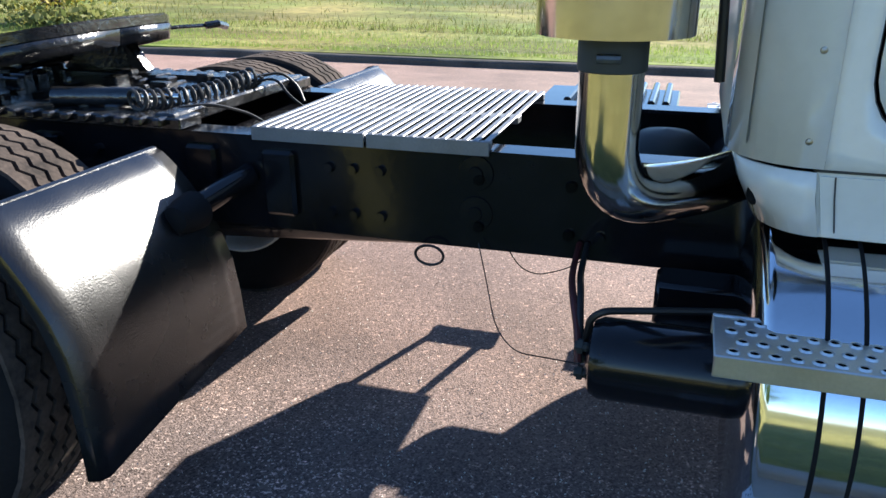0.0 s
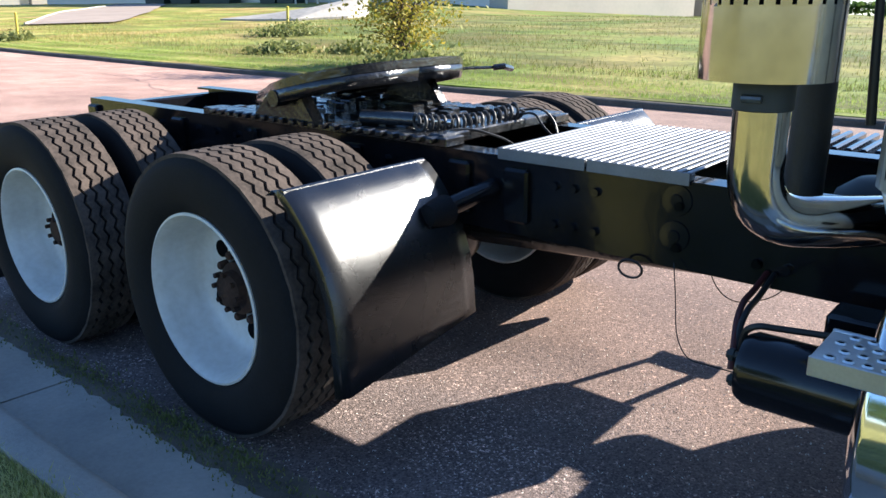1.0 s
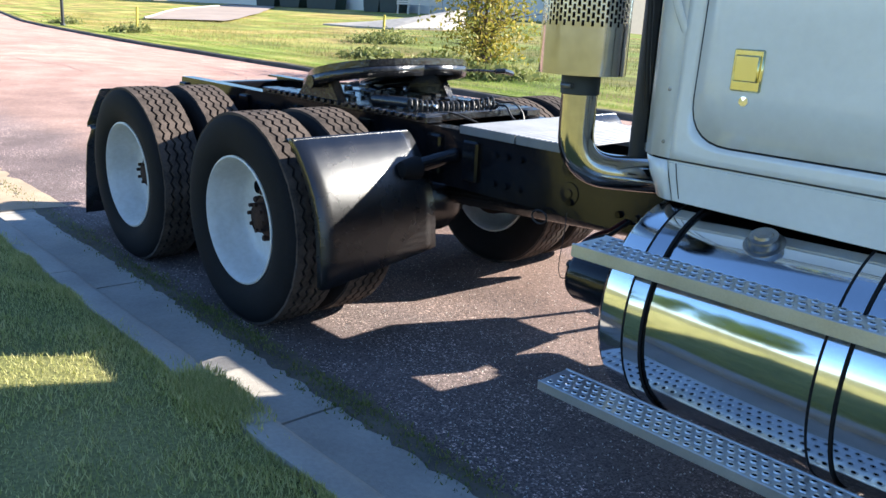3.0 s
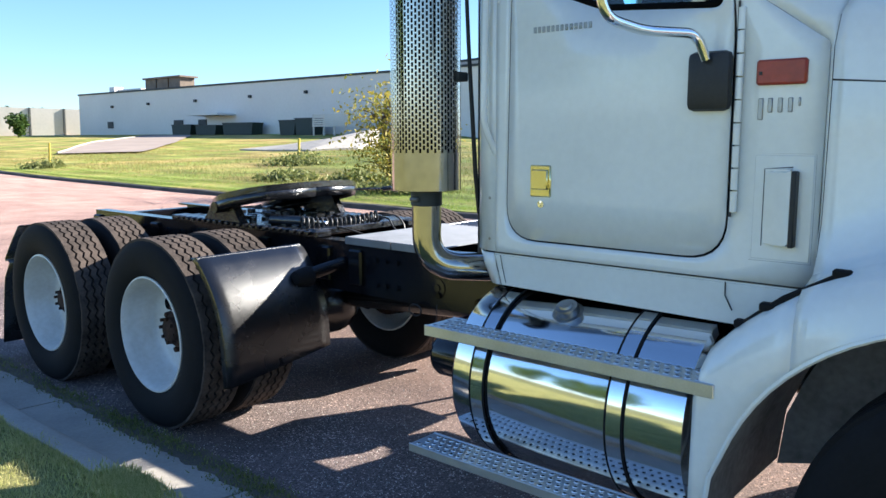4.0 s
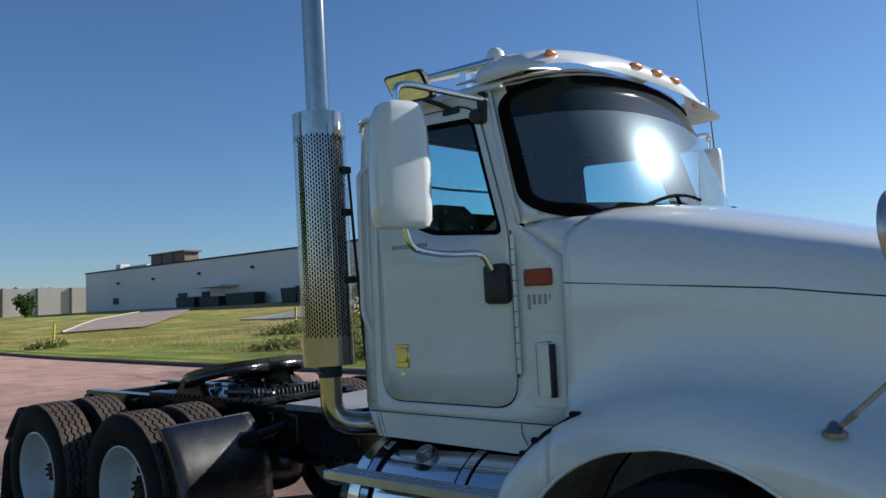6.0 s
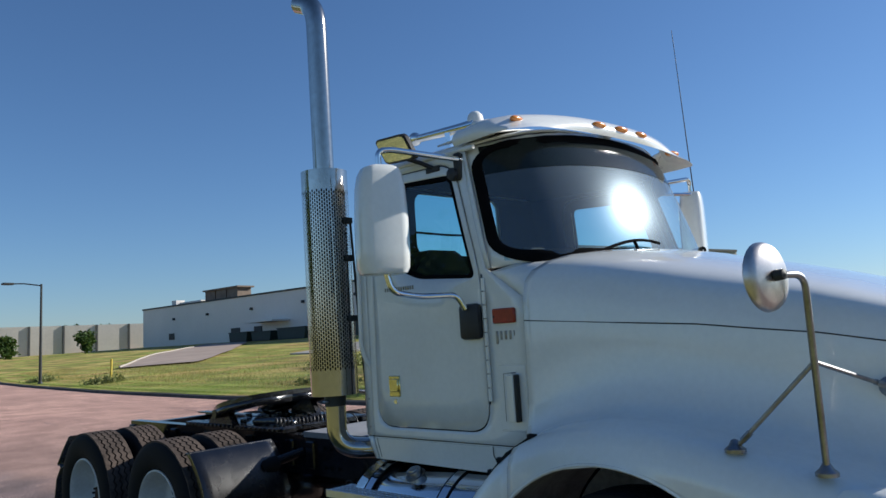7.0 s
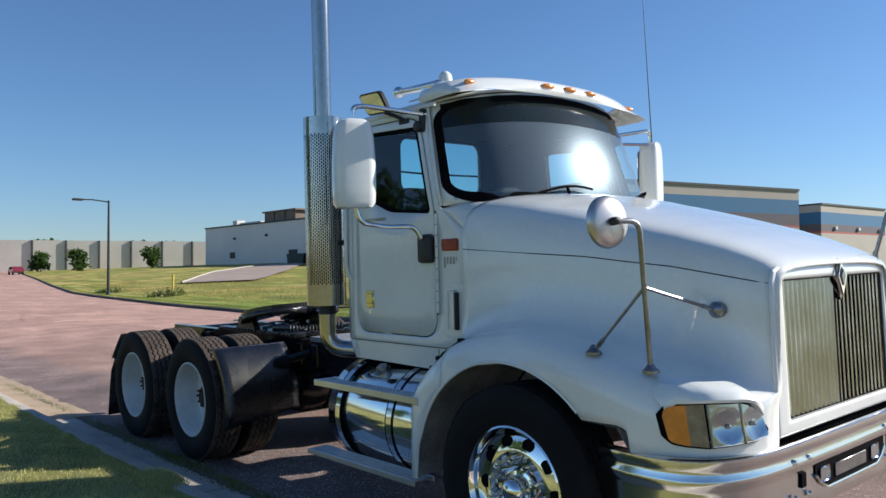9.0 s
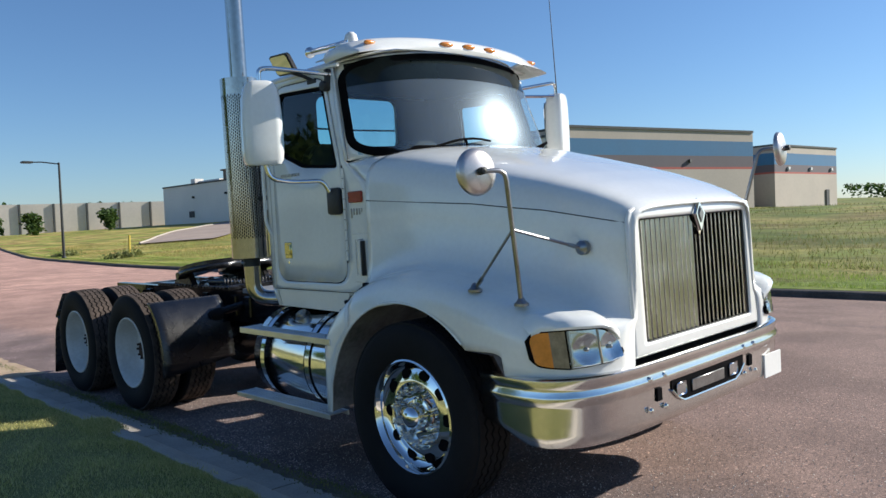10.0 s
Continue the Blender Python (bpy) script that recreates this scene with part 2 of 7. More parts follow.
def ground_material(name, kind):
    m = bpy.data.materials.new(name)
    m.use_nodes = True
    n, l = m.node_tree.nodes, m.node_tree.links
    b = n["Principled BSDF"]
    tc = n.new("ShaderNodeTexCoord")

    def tex(scale, detail=4, kindn="ShaderNodeTexNoise"):
        q = n.new(kindn)
        q.inputs["Scale"].default_value = scale
        if kindn == "ShaderNodeTexNoise":
            q.inputs["Detail"].default_value = detail
        l.new(tc.outputs["Object"], q.inputs["Vector"])
        return q

    def ramp(src, p0, c0, p1, c1):
        r = n.new("ShaderNodeValToRGB")
        r.color_ramp.elements[0].position, r.color_ramp.elements[1].position = p0, p1
        r.color_ramp.elements[0].color, r.color_ramp.elements[1].color = (*c0, 1), (*c1, 1)
        l.new(src, r.inputs[0])
        return r.outputs[0]

    def mixc(a, c, fac, mode="MIX"):
        x = n.new("ShaderNodeMix")
        x.data_type, x.blend_type = "RGBA", mode
        if isinstance(fac, float):
            x.inputs[0].default_value = fac
        else:
            l.new(fac, x.inputs[0])
        l.new(a, x.inputs[6])
        l.new(c, x.inputs[7])
        return x.outputs[2]

    if kind == "asphalt":
        base = ramp(tex(0.35, 6).outputs["Fac"], 0.35, (0.205, 0.145, 0.126), 0.68, (0.285, 0.203, 0.173))
        speck = ramp(tex(150, 2, "ShaderNodeTexVoronoi").outputs["Color"], 0.15, (0.42, 0.40, 0.38), 0.75, (1.35, 1.3, 1.25))
        col = mixc(base, speck, 0.8, "MULTIPLY")
        stain = ramp(tex(1.3, 5).outputs["Fac"], 0.4, (0.7, 0.69, 0.68), 0.62, (1.05, 1.04, 1.03))
        col = mixc(col, stain, 0.7, "MULTIPLY")
        chips = ramp(tex(60, 2).outputs["Fac"], 0.63, (1, 1, 1), 0.70, (3.0, 2.9, 2.75))
        col = mixc(col, chips, 0.8, "MULTIPLY")
        # the colour grows paler and pinker down the road, from x = -1 to x = -16
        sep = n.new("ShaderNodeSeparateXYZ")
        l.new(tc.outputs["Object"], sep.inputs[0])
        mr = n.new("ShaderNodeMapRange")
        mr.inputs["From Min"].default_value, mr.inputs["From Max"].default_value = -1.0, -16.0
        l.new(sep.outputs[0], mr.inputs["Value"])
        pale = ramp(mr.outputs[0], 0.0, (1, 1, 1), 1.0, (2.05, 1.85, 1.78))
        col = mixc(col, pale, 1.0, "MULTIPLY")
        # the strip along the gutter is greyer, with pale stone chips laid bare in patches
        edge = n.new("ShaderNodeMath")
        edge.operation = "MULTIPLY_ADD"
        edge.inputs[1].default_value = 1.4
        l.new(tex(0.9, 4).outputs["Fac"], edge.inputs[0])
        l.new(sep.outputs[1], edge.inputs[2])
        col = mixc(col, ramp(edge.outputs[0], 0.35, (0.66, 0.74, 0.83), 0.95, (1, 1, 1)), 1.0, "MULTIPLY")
        stone = ramp(tex(85, 1).outputs["Fac"], 0.60, (1, 1, 1), 0.66, (4.2, 4.2, 4.1))
        patch = ramp(tex(1.7, 4).outputs["Fac"], 0.44, (0, 0, 0), 0.60, (1, 1, 1))
        near = ramp(edge.outputs[0], 0.2, (1, 1, 1), 0.8, (0, 0, 0))
        col = mixc(col, mixc(col, stone, 1.0, "MULTIPLY"), mixc(patch, near, 1.0, "MULTIPLY"))
        b.inputs["Roughness"].default_value = 0.85
        hsrc, st = tex(150, 3).outputs["Fac"], 0.5
    elif kind == "lawn":
        col = ramp(tex(1.2, 6).outputs["Fac"], 0.35, (0.15, 0.165, 0.05), 0.7, (0.28, 0.265, 0.11))
        fine = ramp(tex(70, 4).outputs["Fac"], 0.3, (0.5, 0.5, 0.45), 0.7, (1.35, 1.3, 1.2))
        col = mixc(col, fine, 0.9, "MULTIPLY")
        b.inputs["Roughness"].default_value = 0.9
        hsrc, st = tex(60, 4).outputs["Fac"], 0.8
    else:
        col = ramp(tex(0.22, 6).outputs["Fac"], 0.42, (0.25, 0.30, 0.055), 0.64, (0.50, 0.36, 0.15))
        band = tex(1.0, 6)
        mp = n.new("ShaderNodeMapping")
        mp.inputs["Scale"].default_value = (0.22, 0.75, 0.75)
        l.new(tc.outputs["Object"], mp.inputs["Vector"])
        l.new(mp.outputs[0], band.inputs["Vector"])
        streak = ramp(band.outputs["Fac"], 0.40, (0.55, 0.50, 0.38), 0.60, (1.22, 1.18, 1.10))
        col = mixc(col, streak, 0.85, "MULTIPLY")
        fine = ramp(tex(5, 6).outputs["Fac"], 0.3, (0.62, 0.62, 0.55), 0.7, (1.3, 1.28, 1.15))
        col = mixc(col, fine, 0.9, "MULTIPLY")
        # the field ahead is darker than the bank down the road, by x + y
        sep = n.new("ShaderNodeSeparateXYZ")
        l.new(tc.outputs["Object"], sep.inputs[0])
        both = n.new("ShaderNodeMath")
        l.new(sep.outputs[0], both.inputs[0])
        l.new(sep.outputs[1], both.inputs[1])
        mr = n.new("ShaderNodeMapRange")
        mr.inputs["From Min"].default_value, mr.inputs["From Max"].default_value = -22.0, 4.0
        l.new(both.outputs[0], mr.inputs["Value"])
        field_tone = ramp(mr.outputs[0], 0.0, (1, 1, 1), 1.0, (0.50, 0.60, 0.50))
        col = mixc(col, field_tone, 1.0, "MULTIPLY")
        b.inputs["Roughness"].default_value = 0.95
        hsrc, st = tex(12, 5).outputs["Fac"], 0.9
    l.new(col, b.inputs["Base Color"])
    b.inputs["Specular IOR Level"].default_value = 0.3
    bp = n.new("ShaderNodeBump")
    bp.inputs["Strength"].default_value, bp.inputs["Distance"].default_value = st, 0.01
    l.new(hsrc, bp.inputs["Height"])
    l.new(bp.outputs[0], b.inputs["Normal"])
    return m


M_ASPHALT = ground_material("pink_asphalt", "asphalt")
M_LAWN_SOIL = ground_material("lawn_ground", "lawn")
M_BANK = ground_material("rough_bank", "bank")


# ---- mesh helpers ----
HOME = {}
FORM = [None]    # while set, a shaping of the parts that are built: a function of a point


def finish(bm, name, mat, smooth=True, angle=40):
    bmesh.ops.recalc_face_normals(bm, faces=bm.faces)
    me = bpy.data.meshes.new(name)
    bm.to_mesh(me)
    bm.free()
    me.materials.append(mat)
    if smooth:
        me.polygons.foreach_set("use_smooth", [True] * len(me.polygons))
        me.set_sharp_from_angle(angle=radians(angle))
    return me


def thing(name, place, label, category, kind="", group=""):
    ob = tagged(new(name), label, category, group, kind)
    ob.location = place
    HOME[ob] = Vector(place)
    return ob


def adopt(ob, parent):
    ob.parent = parent
    if parent in HOME:
        ob.matrix_parent_inverse = Matrix.Translation(-HOME[parent])
    return ob


def part(name, bm, mat, parent, label="", smooth=True, angle=40, solid=0.0):
    me = bm if isinstance(bm, bpy.types.Mesh) else finish(bm, name, mat, smooth, angle)
    if FORM[0] and not isinstance(bm, bpy.types.Mesh):
        for v in me.vertices:
            v.co = FORM[0](v.co)
    ob = new(name, me)
    adopt(ob, parent)
    if label:
        ob["label"] = label
    if solid:
        s = ob.modifiers.new("thickness", "SOLIDIFY")
        s.thickness, s.offset = solid, 0
    return ob


def box(x0, x1, y0, y1, z0, z1, bevel=0.0, bm=None, seg=1):
    bm = bm or bmesh.new()
    x0, x1, y0, y1, z0, z1 = min(x0, x1), max(x0, x1), min(y0, y1), max(y0, y1), min(z0, z1), max(z0, z1)
    vs = [bm.verts.new((x, y, z)) for x in (x0, x1) for y in (y0, y1) for z in (z0, z1)]
    fs = [bm.faces.new([vs[i] for i in q]) for q in ((0, 1, 3, 2), (4, 6, 7, 5), (0, 4, 5, 1), (2, 3, 7, 6), (0, 2, 6, 4), (1, 5, 7, 3))]
    if bevel:
        es = list({e for f in fs for e in f.edges})
        bmesh.ops.bevel(bm, geom=es, offset=bevel, segments=seg, affect="EDGES", profile=0.5)
    return bm


def grid(rows, bm=None, close_u=False, close_v=False, caps=False):
    """Quads over rows of points. close_u closes each row, caps fill the first and last row."""
    bm = bm or bmesh.new()
    vs = [[bm.verts.new(p) for p in r] for r in rows]
    nr, nc = len(vs), len(vs[0])
    for i in range(nr if close_v else nr - 1):
        for j in range(nc if close_u else nc - 1):
            a, b_, c, d = vs[i][j], vs[i][(j + 1) % nc], vs[(i + 1) % nr][(j + 1) % nc], vs[(i + 1) % nr][j]
            if len({a, b_, c, d}) == 4:
                bm.faces.new((a, b_, c, d))
    if caps:
        bm.faces.new(vs[0])
        bm.faces.new(vs[-1][::-1])
    return bm


def rounded_path(pts, radius, steps=6):
    """Points of a line whose inner corners are rounded."""
    pts = [Vector(p) for p in pts]
    if radius <= 0:
        return pts
    out = [pts[0]]
    for a, b_, c in zip(pts, pts[1:], pts[2:]):
        u, w = (a - b_), (c - b_)
        r = min(radius, u.length * 0.49, w.length * 0.49)
        p, q = b_ + u.normalized() * r, b_ + w.normalized() * r
        for k in range(steps + 1):
            t = k / steps
            out.append(p * (1 - t) ** 2 + b_ * 2 * t * (1 - t) + q * t * t)
    out.append(pts[-1])
    return out


def tube(pts, r, seg=12, bend=0.0, bm=None, steps=6, taper=None):
    pts = rounded_path(pts, bend, steps)
    n = len(pts)
    rows, up = [], None
    for i, p in enumerate(pts):
        d = (pts[min(i + 1, n - 1)] - pts[max(i - 1, 0)]).normalized()
        if up is None:
            up = d.orthogonal().normalized()
        up = (up - d * up.dot(d)).normalized()
        side = d.cross(up)
        rr = r if taper is None else r + (taper - r) * i / (n - 1)
        rows.append([p + (up * math.cos(a) + side * math.sin(a)) * rr for a in (2 * math.pi * k / seg for k in range(seg))])
    return grid(rows, bm, close_u=True, caps=True)


def lathe(profile, place, axis="y", seg=32, bm=None, caps=False, a0=0.0, a1=2 * math.pi):
    """Turns (radius, height) about an axis through place."""
    full = abs(a1 - a0 - 2 * math.pi) < 1e-6
    rows = []
    for r, hh in profile:
        row = []
        for k in range(seg if full else seg + 1):
            a = a0 + (a1 - a0) * k / seg
            c, s = r * math.cos(a), r * math.sin(a)
            v = {"x": (hh, c, s), "y": (c, hh, s), "z": (c, s, hh)}[axis]
            row.append(Vector(place) + Vector(v))
        rows.append(row)
    return grid(rows, bm, close_u=full, caps=caps)


def prism(outline, lift, bm=None, bevel=0.0):
    """A closed outline of points, pushed out by the vector lift."""
    bm = bm or bmesh.new()
    a = [bm.verts.new(p) for p in outline]
    b_ = [bm.verts.new(Vector(p) + Vector(lift)) for p in outline]
    n = len(a)
    fs = [bm.faces.new(a), bm.faces.new(b_[::-1])] + [bm.faces.new((a[i], b_[i], b_[(i + 1) % n], a[(i + 1) % n])) for i in range(n)]
    if bevel:
        bmesh.ops.bevel(bm, geom=list(fs[0].edges) + list(fs[1].edges), offset=bevel, segments=2, affect="EDGES")
    return bm


def rounded_rect(w, hh, r, seg=5):
    out = []
    for cx, cy, a in ((w / 2 - r, hh / 2 - r, 0), (-w / 2 + r, hh / 2 - r, 90), (-w / 2 + r, -hh / 2 + r, 180), (w / 2 - r, -hh / 2 + r, 270)):
        for k in range(seg + 1):
            t = radians(a + 90 * k / seg)
            out.append((cx + r * math.cos(t), cy + r * math.sin(t)))
    return out


def round_corners(pts, r, seg=5):
    """Rounds all corners of a closed 2D outline."""
    out, n = [], len(pts)
    for i in range(n):
        a, b_, c = (Vector((*pts[j % n], 0)) for j in (i - 1, i, i + 1))
        u, w = a - b_, c - b_
        rr = min(r, u.length * 0.45, w.length * 0.45)
        p, q = b_ + u.normalized() * rr, b_ + w.normalized() * rr
        for k in range(seg + 1):
            t = k / seg
            v = p * (1 - t) ** 2 + b_ * 2 * t * (1 - t) + q * t * t
            out.append((v.x, v.y))
    return out


def lerp(a, b_, t):
    return a + (b_ - a) * t


def curve1(x, knots):
    """A smooth line through (x, value) knots."""
    if x <= knots[0][0]:
        return knots[0][1]
    for (xa, ya), (xb, yb) in zip(knots, knots[1:]):
        if x <= xb:
            t = (x - xa) / (xb - xa)
            return ya + (yb - ya) * t
    return knots[-1][1]


def leaves(name, centres, size, mat, seed=1, upright=False, wide=0.08):
    """Many small blades or leaves as one mesh: centres is an array of places, size a pair (least, most)."""
    rng = np.random.default_rng(seed)
    c = np.asarray(centres, dtype=float)
    n = len(c)
    s = rng.uniform(size[0], size[1], n)[:, None]
    if upright:
        yaw = rng.uniform(0, 2 * np.pi, n)
        side = np.stack([np.cos(yaw), np.sin(yaw), np.zeros(n)], 1)
        lean = np.stack([rng.normal(0, 0.35, n), rng.normal(0, 0.35, n), np.ones(n)], 1)
        a, b_, t = c - side * s * wide, c + side * s * wide, c + lean * s
        verts = np.stack([a, b_, t], 1).reshape(-1, 3)
        k = 3
    else:
        u = rng.normal(size=(n, 3))
        u /= np.linalg.norm(u, axis=1)[:, None]
        w = np.cross(u, rng.normal(size=(n, 3)))
        w /= np.linalg.norm(w, axis=1)[:, None]
        verts = np.stack([c - u * s, c - w * s * 0.5, c + u * s, c + w * s * 0.5], 1).reshape(-1, 3)
        k = 4
    me = bpy.data.meshes.new(name)
    me.vertices.add(n * k)
    me.vertices.foreach_set("co", verts.ravel())
    me.loops.add(n * k)
    me.loops.foreach_set("vertex_index", np.arange(n * k))
    me.polygons.add(n)
    me.polygons.foreach_set("loop_start", np.arange(n) * k)
    me.update()
    me.materials.append(mat)
    return me


# ---- ground ----
KERB = [(-230, 48), (-160, 34), (-110, 24.5), (-80, 18.5), (-62, 15.2), (-49, 13.1), (-31, 10.9), (-19, 10.2), (-10, 10.0), (0, 9.9), (60, 9.9), (400, 9.9)]


def far_kerb(x):
    return curve1(x, KERB)


def road_z(x, y):
    """Height of the cambered road over its gutter."""
    return 0.0253 * (y + 1.32) if y < 3.5 else 0.122 - 0.117 * (y - 3.5) / (far_kerb(x) - 3.5)


def rise(x):
    return 0.016 * min(max(0.0, -x - 60), 140)


def ground_z(x, y):
    """Height of the ground: road, kerb, the bank beyond, the lawn on the near side."""
    k = far_kerb(x) + 0.2
    if y < -1.80:
        return 0.115 + rise(x)
    if y < k:
        return -0.03 + rise(x)
    up = min(y - k, lerp(62, 29, min(1.0, max(0.0, (x + 62) / 22))))
    east = 1 - 0.4 * min(1, max(0, (x + 165) / 115))
    return 0.13 + rise(x) * (1 - min(1, up / 40)) + 0.083 * east * up + (0.05 * math.sin(x * 0.21) * math.sin(y * 0.3) if y > k + 2 else 0)


def build_ground():
    xs = sorted(set([-1600, -900, -500, -300] + list(range(-240, -60, 10)) + [-60 + 4 * i for i in range(26)] + [60, 90, 150, 300, 700, 1600]))
    offs = [0, 0.6, 1.5, 3, 5, 8, 12, 16, 22, 30, 40, 50, 62, 80, 120, 300, 900, 1600]
    near = [-1500, -700, -300, -120, -60, -30, -15, -8, -4, -1.81]
    rows = []
    for x in xs:
        k = far_kerb(x) + 0.2
        col = [(x, y, ground_z(x, y)) for y in near] + [(x, -1.78, -0.03 + rise(x)), (x, k - 0.01, -0.03 + rise(x))]
        col += [(x, k + o, ground_z(x, k + o + 0.0001)) for o in offs]
        rows.append(col)
    bm = grid(rows)
    me = finish(bm, "ground", M_BANK)
    me.materials.append(M_LAWN_SOIL)
    for p in me.polygons:
        if p.center.y < 0:
            p.material_index = 1
    ob = tagged(new("ground", me), "rough green and straw-coloured grass ground rising to a low bank", "ground", kind="structure")
    rows = []
    for x in xs:
        k = far_kerb(x)
        rows.append([(x, y, rise(x) + road_z(x, y)) for y in (-1.32, 1.2, 3.5, 4.8, k)])
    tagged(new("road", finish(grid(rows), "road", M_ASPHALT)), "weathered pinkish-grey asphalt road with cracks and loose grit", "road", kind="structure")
    # far kerb, a step between the road and the bank
    rows = []
    xk = [x for x in np.arange(-200, 90, 2.0)]
    for x in xk:
        k, g = far_kerb(x), rise(x)
        wob = 0.012 * math.sin(x * 1.7) + 0.01 * math.sin(x * 4.1)
        rows.append([(x, k - 0.01, g - 0.05), (x, k + 0.01, g + 0.085 + wob), (x, k + 0.05, g + 0.115 + wob), (x, k + 0.24, g + 0.12 + wob), (x, k + 0.26, g - 0.05)])
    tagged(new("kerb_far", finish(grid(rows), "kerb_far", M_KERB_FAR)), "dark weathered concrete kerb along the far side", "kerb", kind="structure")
    return ob


build_ground()


def build_gutter():
    """Concrete gutter slabs with a low kerb on the near side of the road."""
    g = tagged(new("pavement"), "pale concrete gutter with a low kerb beside the lawn", "gutter", kind="structure")
    HOME[g] = Vector((0, 0, 0))
    edges = [-13.6, -11.77, -9.94, -8.11, -6.28, -4.45, -2.66, -0.79, 1.04, 2.87, 4.7, 6.53, 8.36, 10.19, 12.02]
    for a, b_ in zip(edges, edges[1:]):
        rng = random.Random(int(a * 10))
        bm = bmesh.new()
        jag = [(a + 0.008 + (b_ - a - 0.016) * i / 8, -1.285 + rng.uniform(-0.02, 0.03)) for i in range(9)]
        outline = [(x, y, -0.04) for x, y in jag] + [(b_ - 0.008, -1.65, -0.04), (a + 0.008, -1.65, -0.04)]
        prism(outline, (0, 0, 0.05), bm)
        part("gutter_slab", bm, M_CONCRETE, g, smooth=False)
        rows = []
        for i in range(7):
            x = lerp(a + 0.006, b_ - 0.006, i / 6)
            w = rng.uniform(-0.006, 0.006)
            rows.append([(x, -1.646, -0.04), (x, -1.65 + w, 0.09), (x, -1.662 + w, 0.115), (x, -1.69 + w, 0.13), (x, -1.79 + w, 0.132), (x, -1.83, -0.04)])
        part("kerb_stone", grid(rows, caps=True), M_CONCRETE, g)


build_gutter()


# ---- buildings and far things ----
def build_warehouse():
    w = thing("warehouse", (-110, 73, 5), "long pale metal-clad warehouse with a flat roof", "building")
    part("wall", box(-164.5, -52, 73, 130, 2.5, 11.45), M_WALLW, w, smooth=False)
    part("roof", box(-164.7, -51.9, 72.85, 130.2, 11.45, 11.75), M_DARKMETAL, w, "dark roof edge", smooth=False)
    for x, hh in ((-150, 8.6), (-136, 8.8), (-120, 8.9), (-104, 9.1), (-90, 9.3)):
        part("wall_lamp", box(x, x + 0.5, 72.6, 73, hh, hh + 0.45), M_DARKMETAL, w, smooth=False)
    for x, dx in ((-152, 2.2), (-127, 3), (-119, 2.5)):
        part("dock_door", box(x, x + dx, 72.85, 73, 4.6, 5.9), M_DARKMETAL, w, "dark dock opening", smooth=False)
    part("canopy", box(-117, -108, 69.5, 73, 6.4, 6.7), M_WALLW, w, smooth=False)
    for i in range(3):
        x = -142.3 + i * 4.3
        part("rooftop_unit", box(x, x + 3.9, 76, 79, 11.75, 13.9), M_BRONZE, w, "brown louvred rooftop cooling unit", smooth=False)
    part("rooftop_frame", box(-142.7, -129.2, 75.6, 79.4, 13.9, 14.2), M_BRONZE, w, smooth=False)
    part("rooftop_duct", box(-155, -146, 77, 79, 11.75, 12.6), M_WALLW, w, smooth=False)
    part("rooftop_vent", box(-157, -155, 76, 78, 11.75, 13.1), M_WALLW, w, smooth=False)


def build_blue_building():
    b = thing("striped_building", (-46, 90, 3), "beige block building with blue, mauve and red painted bands", "building")
    a, c = Vector((-51.2, 72.4)), Vector((-43.2, 104.4))
    back = Vector((-60, 12))

    def band(name, p, q, z0, z1, mat, out=0.0):
        d = (q - p).normalized()
        nrm = Vector((d.y, -d.x)) * out
        quad = [p + nrm, q + nrm, q + back * 0.4, p + back * 0.4]
        part(name, prism([(v.x, v.y, z0) for v in quad], (0, 0, z1 - z0)), mat, b, smooth=False)

    z = 12.4
    band("wall", a, c, 0.3, 7.2, M_BEIGE)
    band("red_band", a, c, 7.2, 7.5, M_REDBAND)
    band("mauve_band", a, c, 7.5, 9.0, M_MAUVE)
    band("blue_band", a, c, 9.0, 11.0, M_BLUEB)
    band("top_band", a, c, 11.0, z - 0.15, M_BEIGE)
    band("coping", a, c, z - 0.15, z + 0.15, M_DARKMETAL, 0.15)
    p, q = c + Vector((0.8, 5)), Vector((-41.0, 129.0))
    band("rear_wall", p, q, 0.3, 6.6, M_BEIGE)
    band("rear_red_band", p, q, 6.6, 6.85, M_REDBAND)
    band("rear_mauve_band", p, q, 6.85, 7.9, M_MAUVE)
    band("rear_blue_band", p, q, 7.9, 9.6, M_BLUEB)
    band("rear_top_band", p, q, 9.6, 10.6, M_BEIGE)
    band("rear_coping", p, q, 10.6, 10.85, M_DARKMETAL, 0.15)
    for t in (0.62,):
        v = a.lerp(c, t)
        part("wall_lamp", box(v.x - 0.1, v.x + 0.25, v.y - 0.25, v.y + 0.25, 8.1, 8.5), M_DARKMETAL, b, smooth=False)
    for t in (0.2, 0.55, 0.9):
        v = p.lerp(q, t)
        part("wall_lamp", box(v.x - 0.1, v.x + 0.25, v.y - 0.3, v.y + 0.3, 7.2, 7.6), M_RIM, b, smooth=False)
    part("door", box(-41.6, -41.1, 125.0, 126.2, 1.0, 4.2), M_DARKMETAL, b, smooth=False)


def build_panel_building():
    w = thing("panel_building", (-185, 50, 3), "long low pale precast building with dark pilasters", "building")
    a, c = Vector((-193, 36.5)), Vector((-178.7, 83.5))
    n = 7
    for i in range(n):
        p, q = a.lerp(c, i / n), a.lerp(c, (i + 1) / n)
        quad = [p, q, q + Vector((-30, 14)), p + Vector((-30, 14))]
        part("wall_panel", prism([(v.x, v.y, 1.0) for v in quad], (0, 0, 8.3)), M_WALLP, w, smooth=False)
        part("pilaster", box(p.x - 0.25, p.x + 0.3, p.y - 0.2, p.y + 0.2, 1.0, 9.32), M_DARKMETAL, w, smooth=False)


